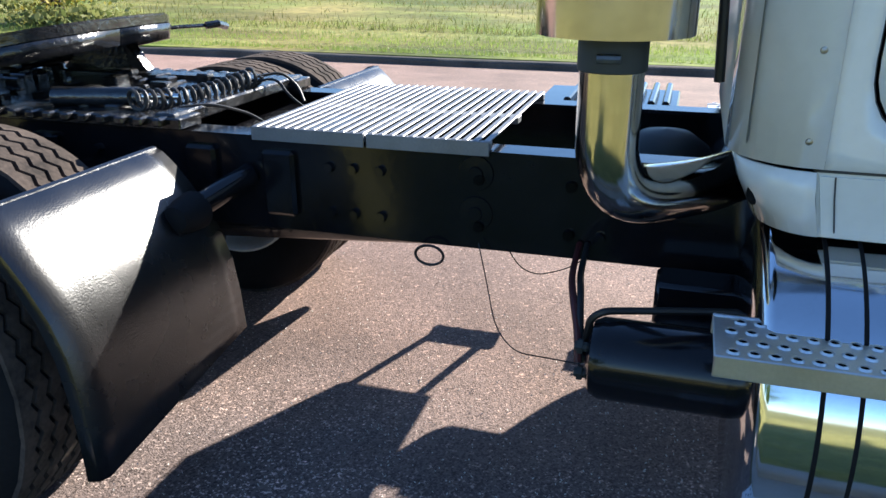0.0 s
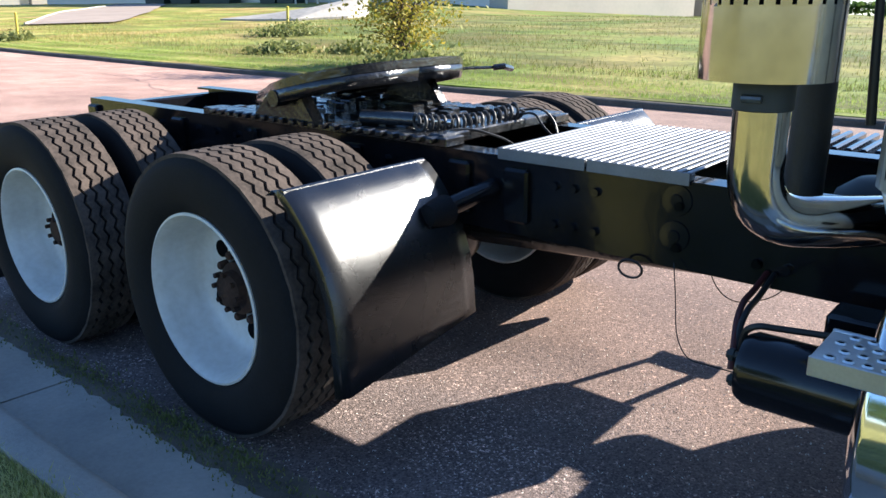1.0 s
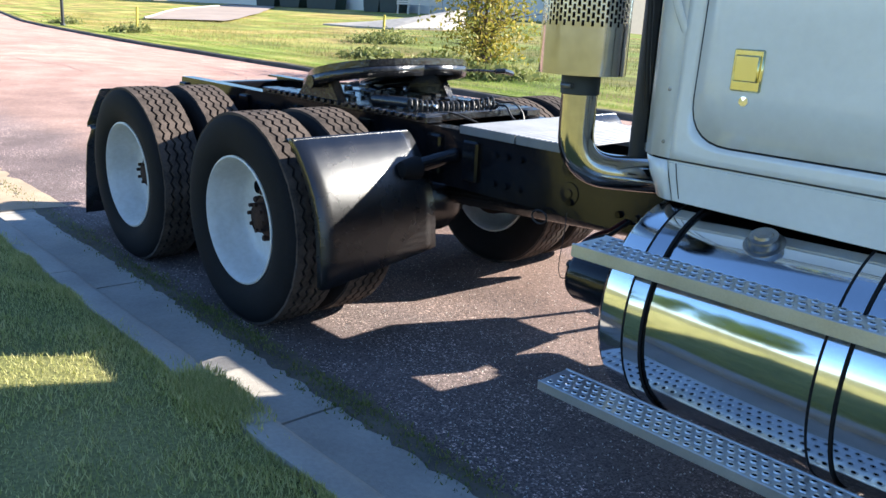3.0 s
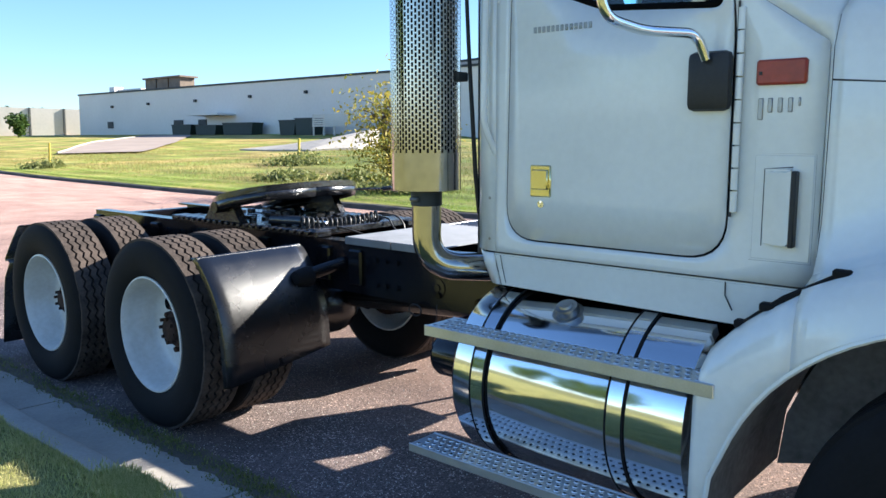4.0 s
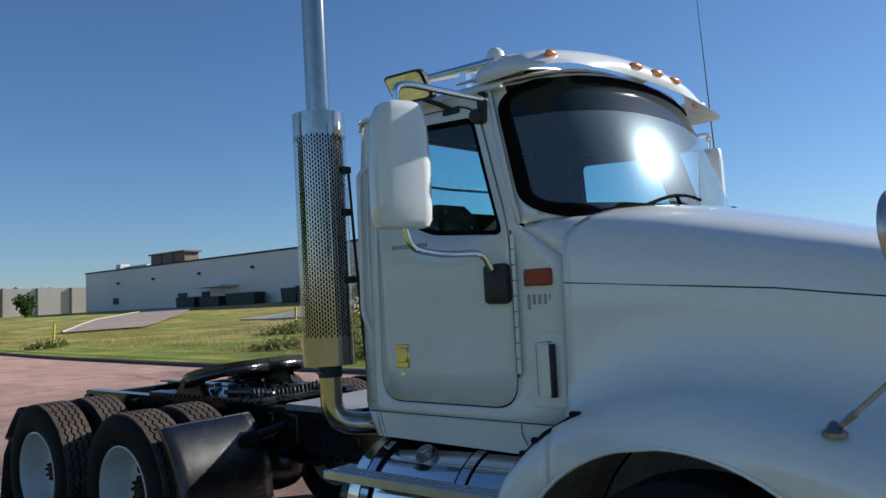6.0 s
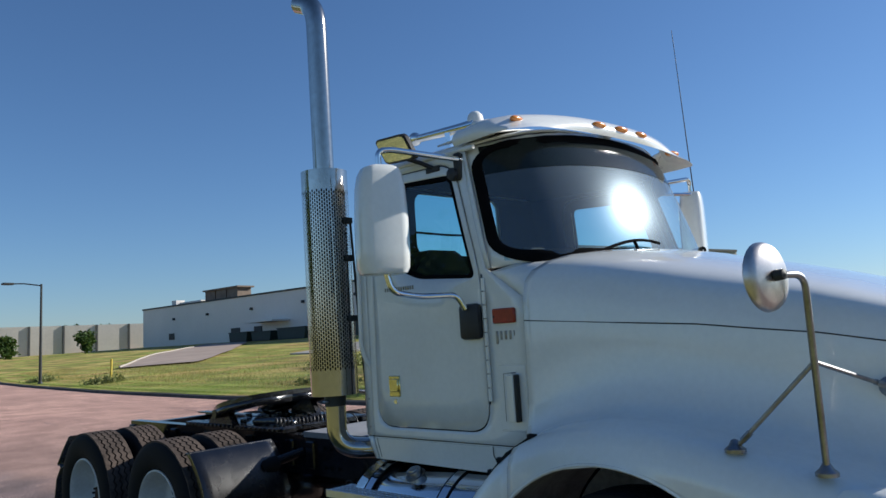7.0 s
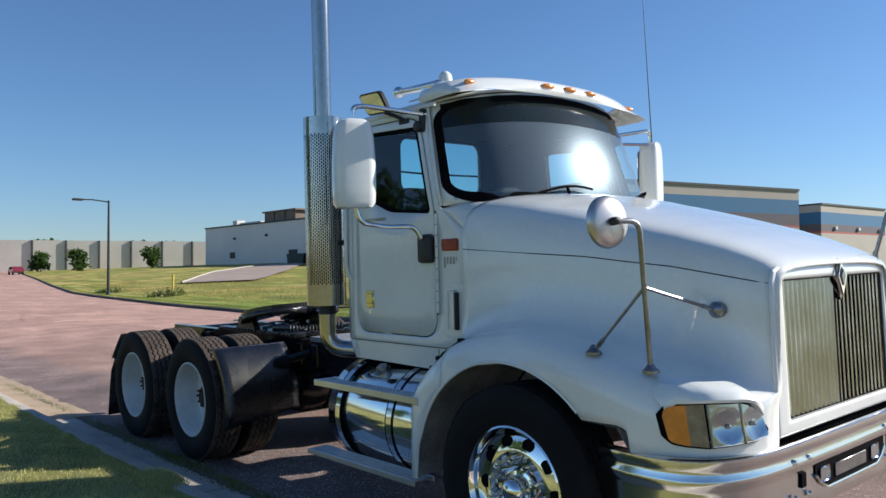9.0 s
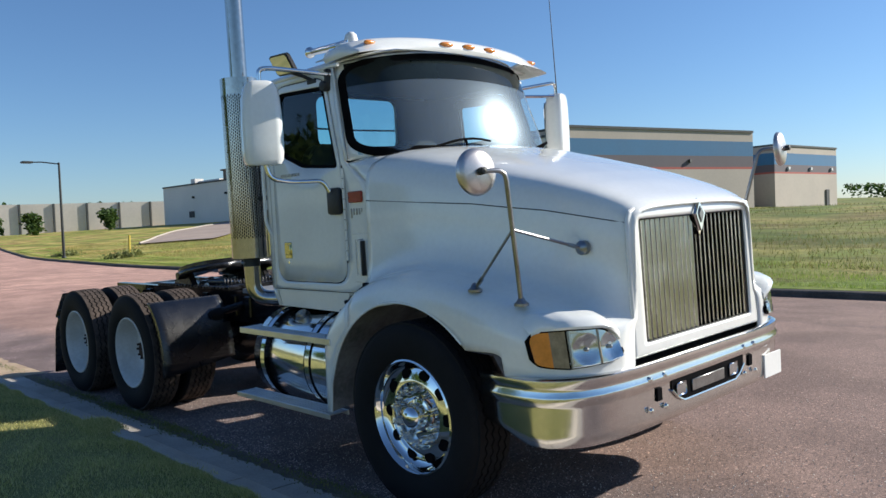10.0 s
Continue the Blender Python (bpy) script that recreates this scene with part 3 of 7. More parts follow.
def build_far_things():
    bm = bmesh.new()
    rows, edge = [], []
    left, right = [(-60, 23.8), (-87, 38.9), (-128, 69.5)], [(-53, 27.0), (-76, 43.5), (-110, 66)]
    for k in range(17):
        t = k / 16
        a = Vector((curve1(t, [(0, left[0][0]), (0.4, left[1][0]), (1, left[2][0])]), curve1(t, [(0, left[0][1]), (0.4, left[1][1]), (1, left[2][1])])))
        c = Vector((curve1(t, [(0, right[0][0]), (0.4, right[1][0]), (1, right[2][0])]), curve1(t, [(0, right[0][1]), (0.4, right[1][1]), (1, right[2][1])])))
        rows.append([(*a.lerp(c, f), ground_z(*a.lerp(c, f)) + 0.14) for f in (0, 0.25, 0.5, 0.75, 1)])
        edge.append((a.x, a.y, ground_z(a.x, a.y) + 0.2))
    grid(rows, bm)
    tagged(new("driveway_kerb", finish(tube(edge, 0.08, 6), "driveway_kerb", M_CONCRETE)), "pale kerb along the driveway", "kerb", kind="structure")
    tagged(new("driveway", finish(bm, "driveway", M_CONC_FAR)), "pale concrete driveway climbing the grass bank", "driveway", kind="structure")
    rw = [(-50.2, 33.9), (-45.0, 32.6), (-40.1, 32.8), (-39.0, 36.4)]
    bm = bmesh.new()
    grid([[(x, y, ground_z(x, y) - 0.4), (x, y, ground_z(x, y) + 0.12), (x - 1.5, y + 3.0, ground_z(x - 1.5, y + 3.0) + hh), (x - 1.5, y + 3.6, ground_z(x, y + 3) + hh), (x - 1.5, y + 3.6, 0)] for (x, y), hh in zip(rw, (0.1, 0.4, 0.8, 1.4))], bm, caps=True)
    tagged(new("retaining_wall", finish(bm, "retaining_wall", M_CONCRETE, False)), "pale concrete retaining wall on the bank", "wall", kind="structure")
    for x, y, l, hh in ((-122.5, 70, 5.5, 1.8), (-115, 70, 5.5, 1.6), (-107, 70, 7.5, 1.9), (-91, 69, 3.2, 2.2), (-87.3, 69, 3.4, 2.4)):
        z = ground_z(x, y) - 0.1
        d = thing("skip_container", (x, y, z), "dark green steel waste skip beside the warehouse", "skip", group="skips by the warehouse")
        part("body", prism([(x, y, z + 0.15), (x + l, y, z + 0.15), (x + l + 0.3, y, z + hh), (x - 0.3, y, z + hh)], (0, 2, 0)), M_GREENBOX, d, smooth=False)
        part("rim", box(x - 0.4, x + l + 0.4, y - 0.08, y + 2.08, z + hh, z + hh + 0.12), M_DARKMETAL, d, smooth=False)
        part("skid", box(x + 0.2, x + l - 0.2, y + 0.1, y + 0.4, z, z + 0.15), M_DARKMETAL, d, smooth=False)
    f = thing("white_fence", (-77, 67, 3.5), "white slatted screen fence beside the skips", "fence")
    for i in range(6):
        part("slat", box(-81.3, -72.5, 67, 67.1, 4.2 + i * 0.28, 4.42 + i * 0.28), M_WALLP, f, smooth=False)
    for i in range(5):
        part("post", box(-81.3 + i * 2.15, -81.15 + i * 2.15, 67.1, 67.3, 3.0, 5.9), M_WALLP, f, smooth=False)
    # street lamp
    x, y = -48.0, 13.75
    z = ground_z(x, y) - 0.05
    s = thing("street_lamp", (x, y, z), "tall dark metal street lamp on the grass verge", "street lamp")
    part("pole", tube([(x, y, z), (x, y, z + 6.35)], 0.1, 10, taper=0.065), M_DARKMETAL, s)
    part("arm", tube([(x, y, z + 6.25), (x - 0.5, y - 0.9, z + 6.4), (x - 0.8, y - 1.5, z + 6.4)], 0.04, 8), M_DARKMETAL, s)
    part("lamp_head", box(x - 1.2, x - 0.7, y - 2.0, y - 1.35, z + 6.34, z + 6.47, 0.03), M_DARKMETAL, s)
    part("base", lathe([(0.16, 0), (0.16, 0.12), (0.1, 0.2)], (x, y, z), "z", 12, caps=True), M_DARKMETAL, s)
    for x, y in ((-38.3, 14.2), (-27.2, 21.5)):
        z = ground_z(x, y) - 0.05
        p = thing("marker_post", (x, y, z), "leaning yellow marker post in the grass", "post", group="yellow marker posts")
        part("tube", tube([(x, y, z), (x + 0.04, y + 0.02, z + 1.25)], 0.06, 10), M_POST, p)
        part("cap", lathe([(0.065, 0), (0.065, 0.03), (0.02, 0.06)], (x + 0.04, y + 0.02, z + 1.24), "z", 10, caps=True), M_POST, p)
    # parked red car far down the road
    x, y = -150.0, 30.0
    z = rise(x)
    c = thing("car", (x, y, z), "small dark red car far down the road", "car")
    prof = [(-2.1, 0.35), (-2.15, 0.75), (-1.6, 0.95), (-0.9, 1.45), (0.7, 1.48), (1.5, 1.0), (2.1, 0.85), (2.15, 0.4)]
    part("body", prism([(x + a, y, z + b_) for a, b_ in prof], (0, 1.75, 0), bevel=0.08), M_CARRED, c)
    part("window", prism([(x - 1.35, y - 0.02, z + 1.0), (x - 0.85, y - 0.02, z + 1.38), (x + 0.65, y - 0.02, z + 1.4), (x + 1.3, y - 0.02, z + 1.0)], (0, 1.79, 0)), M_GASKET, c)
    for a in (-1.35, 1.35):
        for b_ in (0.0, 1.6):
            part("wheel", lathe([(0.0, -0.02), (0.33, -0.02), (0.33, 0.18), (0, 0.18)], (x + a, y + b_, z + 0.33), "y", 16), M_RUBBER, c)
    part("bumper", box(x + 2.0, x + 2.22, y + 0.1, y + 1.65, z + 0.35, z + 0.6, 0.03), M_PLASTIC, c)


build_warehouse()
build_blue_building()
build_panel_building()
build_far_things()


def tree(name, x, y, hh, width, label, seed, mat=M_LEAF, n=2600, low=0.28, leaf=(0.14, 0.3), stems=1, group=""):
    """Trunk, limbs and a crown of clumped leaves with gaps."""
    rng = random.Random(seed)
    z = ground_z(x, y) - 0.1
    t = thing(name, (x, y, z), label, "shrub" if stems > 1 else "tree", group=group)
    bm = bmesh.new()
    tips = []
    for s in range(stems):
        a = rng.uniform(0, 6.28)
        top = Vector((x + 0.25 * width * math.cos(a) * (stems > 1), y + 0.25 * width * math.sin(a) * (stems > 1), z + hh * 0.8))
        tube([(x + 0.1 * s * (stems > 1), y, z), (lerp(x, top.x, 0.4) + rng.uniform(-.1, .1), lerp(y, top.y, 0.4), z + hh * 0.35), top], 0.022 * hh / (1 + 0.6 * (stems > 1)), 7, bm=bm, taper=0.01)
        for k in range(9):
            f = rng.uniform(low, 0.9)
            b0 = Vector((x, y, z)).lerp(top, f)
            a2 = rng.uniform(0, 6.28)
            reach = width * 0.5 * rng.uniform(0.5, 1.0) * (1 - abs(f - 0.5))
            e = b0 + Vector((math.cos(a2) * reach, math.sin(a2) * reach, hh * rng.uniform(0.04, 0.2)))
            tube([b0, b0.lerp(e, 0.5) + Vector((0, 0, 0.04 * hh)), e], 0.008 * hh, 5, bm=bm, taper=0.006)
            tips += [e, b0.lerp(e, 0.6)]
        tips.append(top)
    part("trunk", bm, M_BARK, t)
    g = np.random.default_rng(seed)
    cl = np.array([list(v) for v in tips])
    idx = g.integers(0, len(cl), n)
    spread = width * 0.13
    pos = cl[idx] + g.normal(0, 1, (n, 3)) * np.array([spread, spread, spread * 0.8])
    pos[:, 2] = np.maximum(pos[:, 2], z + 0.1)
    part("crown", leaves("crown", pos, leaf, mat, seed), mat, t)
    return t


tree("shrub", -12.6, 13.3, 3.2, 2.9, "young shrub with yellow-green autumn leaves on the verge", 4, M_SHRUB, 3400, 0.12, (0.04, 0.09), stems=7)
for i, (x, y, hh) in enumerate(((-160, 37.4, 4.0), (-155.4, 42.8, 4.2), (-145.5, 53.4, 4.0))):
    tree("tree", x, y, hh, hh * 0.85, "small round dark green tree before the panel building", 20 + i, n=1500, leaf=(0.25, 0.5), group="street trees")
# the trees on the lawn behind, which the glass reflects
for i, (x, y, hh) in enumerate(((-20, -31, 12), (-31, -33, 13), (-43, -31, 13), (-56, -36, 14))):
    tree("tree", x, y, hh, hh * 0.7, "tall dark green tree on the lawn", 40 + i, n=4000, leaf=(0.2, 0.45), group="trees on the lawn")


def far_wood(name, x0, y0, x1, y1, hh, seed, n=2500):
    g = np.random.default_rng(seed)
    t = g.uniform(0, 1, n)
    top = hh * (0.55 + 0.45 * np.abs(np.sin(t * 23 + seed)) * np.abs(np.cos(t * 9.3)))
    pos = np.stack([x0 + (x1 - x0) * t + g.normal(0, 2, n), y0 + (y1 - y0) * t + g.normal(0, 2, n), 3 + top * np.sqrt(g.uniform(0, 1, n))], 1)
    tagged(new(name, leaves(name, pos, (0.8, 2.2), M_LEAF, seed)), "far dark green wood on the horizon", "woods", kind="stuff")


far_wood("far_woods", -330, 40, -300, 150, 12, 3)
far_wood("far_woods", -86, 262, 60, 260, 5.5, 7)


# ---- the truck: x ahead, y to its left, the front drive axle at x = 0 ----
TRUCK = thing("semi_truck", (1.5, 0, 0), "white day-cab semi truck with chrome tank, stack and bumper", "truck")
TRUCK.location.z, TRUCK.rotation_euler.x = 0.035, radians(1.45)   # it leans with the road's camber
WHEEL_R, AXLE_Z = 0.515, 0.505


def tyre_mesh():
    """A tyre about the y axis, outer side at -y, with zigzag tread blocks."""
    R = WHEEL_R - 0.012
    prof = [(0.300, -0.10), (0.315, -0.118), (0.36, -0.138), (0.42, -0.142), (0.465, -0.134), (0.488, -0.125), (R, -0.108),
            (R, 0.108), (0.488, 0.125), (0.465, 0.134), (0.42, 0.142), (0.36, 0.138), (0.315, 0.118), (0.300, 0.10)]
    me = finish(lathe(prof, (0, 0, 0), "y", 64), "tyre", M_RUBBER)
    return me


def tread_mesh():
    """Five ribs with zigzag grooves between them; the shoulder ribs are notched at their outer edges."""
    bm = bmesh.new()
    R0, R1 = WHEEL_R - 0.016, WHEEL_R
    n = 104
    cuts = [-0.113, -0.070, -0.0235, 0.0235, 0.070, 0.113]
    for c in range(5):
        rows = []
        for k in range(n):
            a = 2 * math.pi * k / n
            zig = 0.0085 if k % 2 else -0.0085
            lo = cuts[c] + (0.0068 + zig if c else (0.002 if k % 4 == 1 else 0.0))
            hi = cuts[c + 1] - (0.0068 - zig if c < 4 else (0.002 if k % 4 == 3 else 0.0))
            drop = 0.003 if c in (0, 4) else 0.0
            rows.append([(r * math.cos(a), y, r * math.sin(a)) for r, y in ((R0, lo), (R1 - (drop if c == 0 else 0), lo), (R1 - (drop if c == 4 else 0), hi), (R0, hi))])
        grid(rows, bm, close_v=True)
    return finish(bm, "tread", M_TREAD, False)


def drive_rim_mesh():
    prof = [(0.298, 0.10), (0.292, -0.085), (0.302, -0.100), (0.312, -0.112), (0.312, -0.122), (0.303, -0.125), (0.294, -0.112), (0.284, -0.085),
            (0.276, -0.03), (0.266, -0.01), (0.258, 0.02), (0.25, 0.045), (0.235, 0.06), (0.20, 0.066), (0.118, 0.068), (0.114, 0.085)]
    return finish(lathe(prof, (0, 0, 0), "y", 56), "rim", M_RIM)


def build_wheels():
    tyre, tread, rim = tyre_mesh(), tread_mesh(), drive_rim_mesh()
    dark = tread.copy()
    dark.materials.clear()
    dark.materials.append(M_RUBBER)
    hole = finish(lathe([(0.0, 0.062), (0.033, 0.062), (0.035, 0.08)], (0, 0, 0), "y", 14), "hand_hole", M_GASKET)
    hub = lathe([(0.0, -0.02), (0.05, -0.018), (0.068, -0.01), (0.074, 0.02), (0.098, 0.03), (0.102, 0.07)], (0, 0, 0), "y", 28)
    for k in range(8):
        a = 2 * math.pi * k / 8
        lathe([(0.0, -0.028), (0.010, -0.028), (0.010, 0.0)], (0.055 * math.cos(a), 0, 0.072 * math.sin(a)), "y", 8, bm=hub)
    hub = finish(hub, "hub", M_RUST)
    nut = finish(lathe([(0.0, -0.035), (0.012, -0.035), (0.017, -0.028), (0.019, 0.0)], (0, 0, 0), "y", 8), "wheel_nut", M_RUST)
    for s in (-1, 1):
        turn = 0 if s < 0 else 180
        for ax in (0.0, -1.32):
            for yy, outer in ((-1.035, True), (-0.705, False)):
                w = part("wheel", rim, M_RIM, TRUCK, "white painted steel rim")
                w.matrix_basis = pose(ax, s * abs(yy), AXLE_Z + 0.009 * ax, 0, -41 + 30 * ax, turn if outer else 180 - turn)
                for nm, me in (("tyre", tyre), ("tread", tread)):
                    part(nm, me, None, w)
                for k in range(5):
                    a = 2 * math.pi * k / 5 + 0.4
                    part("hand_hole", hole, None, w).location = (0.172 * math.cos(a), 0, 0.172 * math.sin(a))
                if outer:
                    part("hub", hub, M_RUST, w, "rusty brown axle hub")
                    for k in range(10):
                        a = 2 * math.pi * k / 10
                        part("wheel_nut", nut, M_RUST, w).location = (0.122 * math.cos(a), 0.067, 0.122 * math.sin(a))
    # steer axle: polished aluminium discs
    disc = lathe([(0.298, 0.10), (0.292, -0.07), (0.312, -0.105), (0.314, -0.118), (0.305, -0.123), (0.296, -0.112), (0.286, -0.085), (0.272, -0.062),
                  (0.255, -0.055), (0.205, -0.075), (0.185, -0.078), (0.178, -0.06), (0.172, -0.035), (0.10, -0.032), (0.098, 0.05)], (0, 0, 0), "y", 64)
    disc = finish(disc, "steer_rim", M_CHROME)
    sh = finish(lathe([(0.0, -0.074), (0.032, -0.074), (0.034, -0.067), (0.034, -0.05)], (0, 0, 0), "y", 16), "hand_hole", M_GASKET)
    cap = finish(lathe([(0.0, -0.155), (0.03, -0.152), (0.055, -0.135), (0.066, -0.11), (0.07, -0.06), (0.088, -0.055), (0.09, -0.03)], (0, 0, 0), "y", 32), "hub_cap", M_CHROME)
    cover = finish(lathe([(0.0, -0.135), (0.010, -0.132), (0.016, -0.115), (0.017, -0.07), (0.023, -0.056), (0.024, -0.03)], (0, 0, 0), "y", 12), "nut_cover", M_CHROME)
    for s in (-1, 1):
        w = part("wheel", disc, M_CHROME, TRUCK, "polished aluminium steer wheel disc")
        w.matrix_basis = pose(3.762, s * 1.03, AXLE_Z, 0, 17, 0 if s < 0 else 180)
        for nm, me in (("tyre", tyre), ("tread", dark)):
            part(nm, me, None, w)
        for k in range(10):
            a = 2 * math.pi * (k + 0.5) / 10
            part("hand_hole", sh, None, w).location = (0.229 * math.cos(a), 0, 0.229 * math.sin(a))
        part("hub_cap", cap, M_CHROME, w, "chrome hub cap")
        for k in range(10):
            a = 2 * math.pi * k / 10
            part("nut_cover", cover, M_CHROME, w, "chrome nut cover").location = (0.143 * math.cos(a), 0, 0.143 * math.sin(a))


build_wheels()


# ---- frame, axles, deck ----
RAIL_T, RAIL_B = 0.985, 0.715


def build_frame():
    for s in (-1, 1):
        y0, y1 = s * 0.395, s * 0.305
        sec = [(y0, RAIL_B), (y0, RAIL_T), (y1, RAIL_T), (y1, RAIL_T - 0.012), (y0 - s * 0.012, RAIL_T - 0.012),
               (y0 - s * 0.012, RAIL_B + 0.012), (y1, RAIL_B + 0.012), (y1, RAIL_B)]
        rows = [[(x, y, z - (drop if z < 0.85 else 0)) for y, z in sec] for x, drop in ((-2.15, -0.16), (-1.85, 0), (4.55, 0))]
        r = part("frame_rail", grid(rows, close_u=True, caps=True), M_BLACK, TRUCK, "glossy black steel frame rail", smooth=False)
        for x in list(np.arange(-1.9, 0.5, 0.16)) + [0.95, 1.02, 1.1, 1.38, 1.38, 1.62, 1.62, 1.7]:
            for z in (0.78, 0.91):
                part("bolt", lathe([(0.0, -0.016), (0.014, -0.016), (0.016, 0.0)], (x, y0 + (0.0 if s < 0 else 0.016), z), "y", 8), M_BLACK, r)
        for x, z in ((1.37, 0.925), (1.37, 0.815)):
            part("washer", lathe([(0.0, -0.012), (0.018, -0.012), (0.02, -0.006), (0.046, -0.005), (0.048, 0.0)], (x, y0 if s < 0 else y0 + 0.012, z), "y", 18), M_BLACK, r)
    for x in (-2.1, -1.25, -0.66, 0.0, 0.55, 0.8, 2.4, 3.2):
        part("crossmember", box(x - 0.05, x + 0.05, -0.42, 0.42, 0.76, 0.95, 0.01), M_BLACK, TRUCK, smooth=False)
    for ax in (0.0, -1.32):
        a = part("drive_axle", tube([(ax, -0.95, AXLE_Z), (ax, -0.3, AXLE_Z), (ax, 0.3, AXLE_Z), (ax, 0.95, AXLE_Z)], 0.075, 14), M_GREASE, TRUCK)
        part("differential", lathe([(0.02, -0.24), (0.12, -0.2), (0.2, -0.08), (0.22, 0.02), (0.18, 0.14), (0.08, 0.24), (0.02, 0.26)], (ax + 0.05, 0, AXLE_Z + 0.01), "x", 20, caps=True), M_GREASE, a)
        for s in (-1, 1):
            part("air_spring", lathe([(0.09, -0.14), (0.125, -0.1), (0.13, 0.0), (0.125, 0.1), (0.09, 0.14)], (ax - 0.28, s * 0.4, 0.62), "z", 20, caps=True), M_RUBBER, a)
            part("trailing_arm", tube([(ax + 0.5, s * 0.4, 0.62), (ax, s * 0.42, AXLE_Z - 0.09), (ax - 0.32, s * 0.4, AXLE_Z - 0.03)], 0.045, 8), M_GREASE, a)
            part("brake_chamber", lathe([(0.03, -0.1), (0.085, -0.09), (0.09, 0.0), (0.085, 0.1), (0.05, 0.16)], (ax + 0.2, s * 0.52, AXLE_Z + 0.08), "x", 16, caps=True), M_GREASE, a)
            part("brake_drum", lathe([(0.05, -0.02), (0.2, -0.02), (0.21, 0.12), (0.05, 0.12)], (ax, s * 0.66 - 0.05, AXLE_Z), "y", 28), M_RUST, a)
    part("drive_shaft", tube([(0.25, 0, 0.56), (1.75, 0, 0.66)], 0.055, 12), M_GREASE, TRUCK)
    part("steer_axle", tube([(3.762, -0.92, AXLE_Z), (3.762, -0.6, 0.42), (3.762, 0.6, 0.42), (3.762, 0.92, AXLE_Z)], 0.06, 10), M_GREASE, TRUCK)
    g = part("gearbox", box(1.95, 2.9, -0.25, 0.25, 0.5, 0.98, 0.08), M_GREASE, TRUCK)
    part("bell_dome", lathe([(0.0, 0.13), (0.07, 0.12), (0.125, 0.08), (0.15, 0.0)], (1.83, 0.0, 0.86), "z", 24), M_DARKMETAL, g, "dull grey domed cover")
    part("engine", box(2.95, 4.5, -0.32, 0.32, 0.6, 1.25, 0.06), M_GREASE, TRUCK)
    part("radiator", box(4.55, 4.66, -0.48, 0.48, 0.72, 1.46, 0.01), M_GASKET, TRUCK)


build_frame()


def build_deck():
    for a, b_ in ((0.72, 1.058), (1.066, 1.405)):
        d = part("deck_plate", box(a, b_, -0.05, 0.0, 0.986, 1.007, 0.002), M_DECK, TRUCK, "slatted aluminium deck plate behind the cab", smooth=False)
        for y in (-0.395, 0.365):
            part("deck_tie", box(a, b_, y, y + 0.03, 0.986, 1.007, 0.002), M_DECK, d, smooth=False)
        part("deck_lip", box(a, b_, -0.406, -0.40, 0.974, 1.012, 0.001), M_DECK, d, smooth=False)
        n = 12
        for i in range(n):
            x = a + 0.009 + (b_ - a - 0.018) * i / (n - 1)
            part("tread_rib", box(x - 0.0085, x + 0.0085, -0.40, 0.395, 1.007, 1.013, 0.002), M_DECK, d, smooth=False)
        for x in (a + 0.05, b_ - 0.05):
            part("deck_bracket", box(x - 0.015, x + 0.015, -0.39, -0.35, 0.965, 0.988), M_ALU, d, smooth=False)


build_deck()


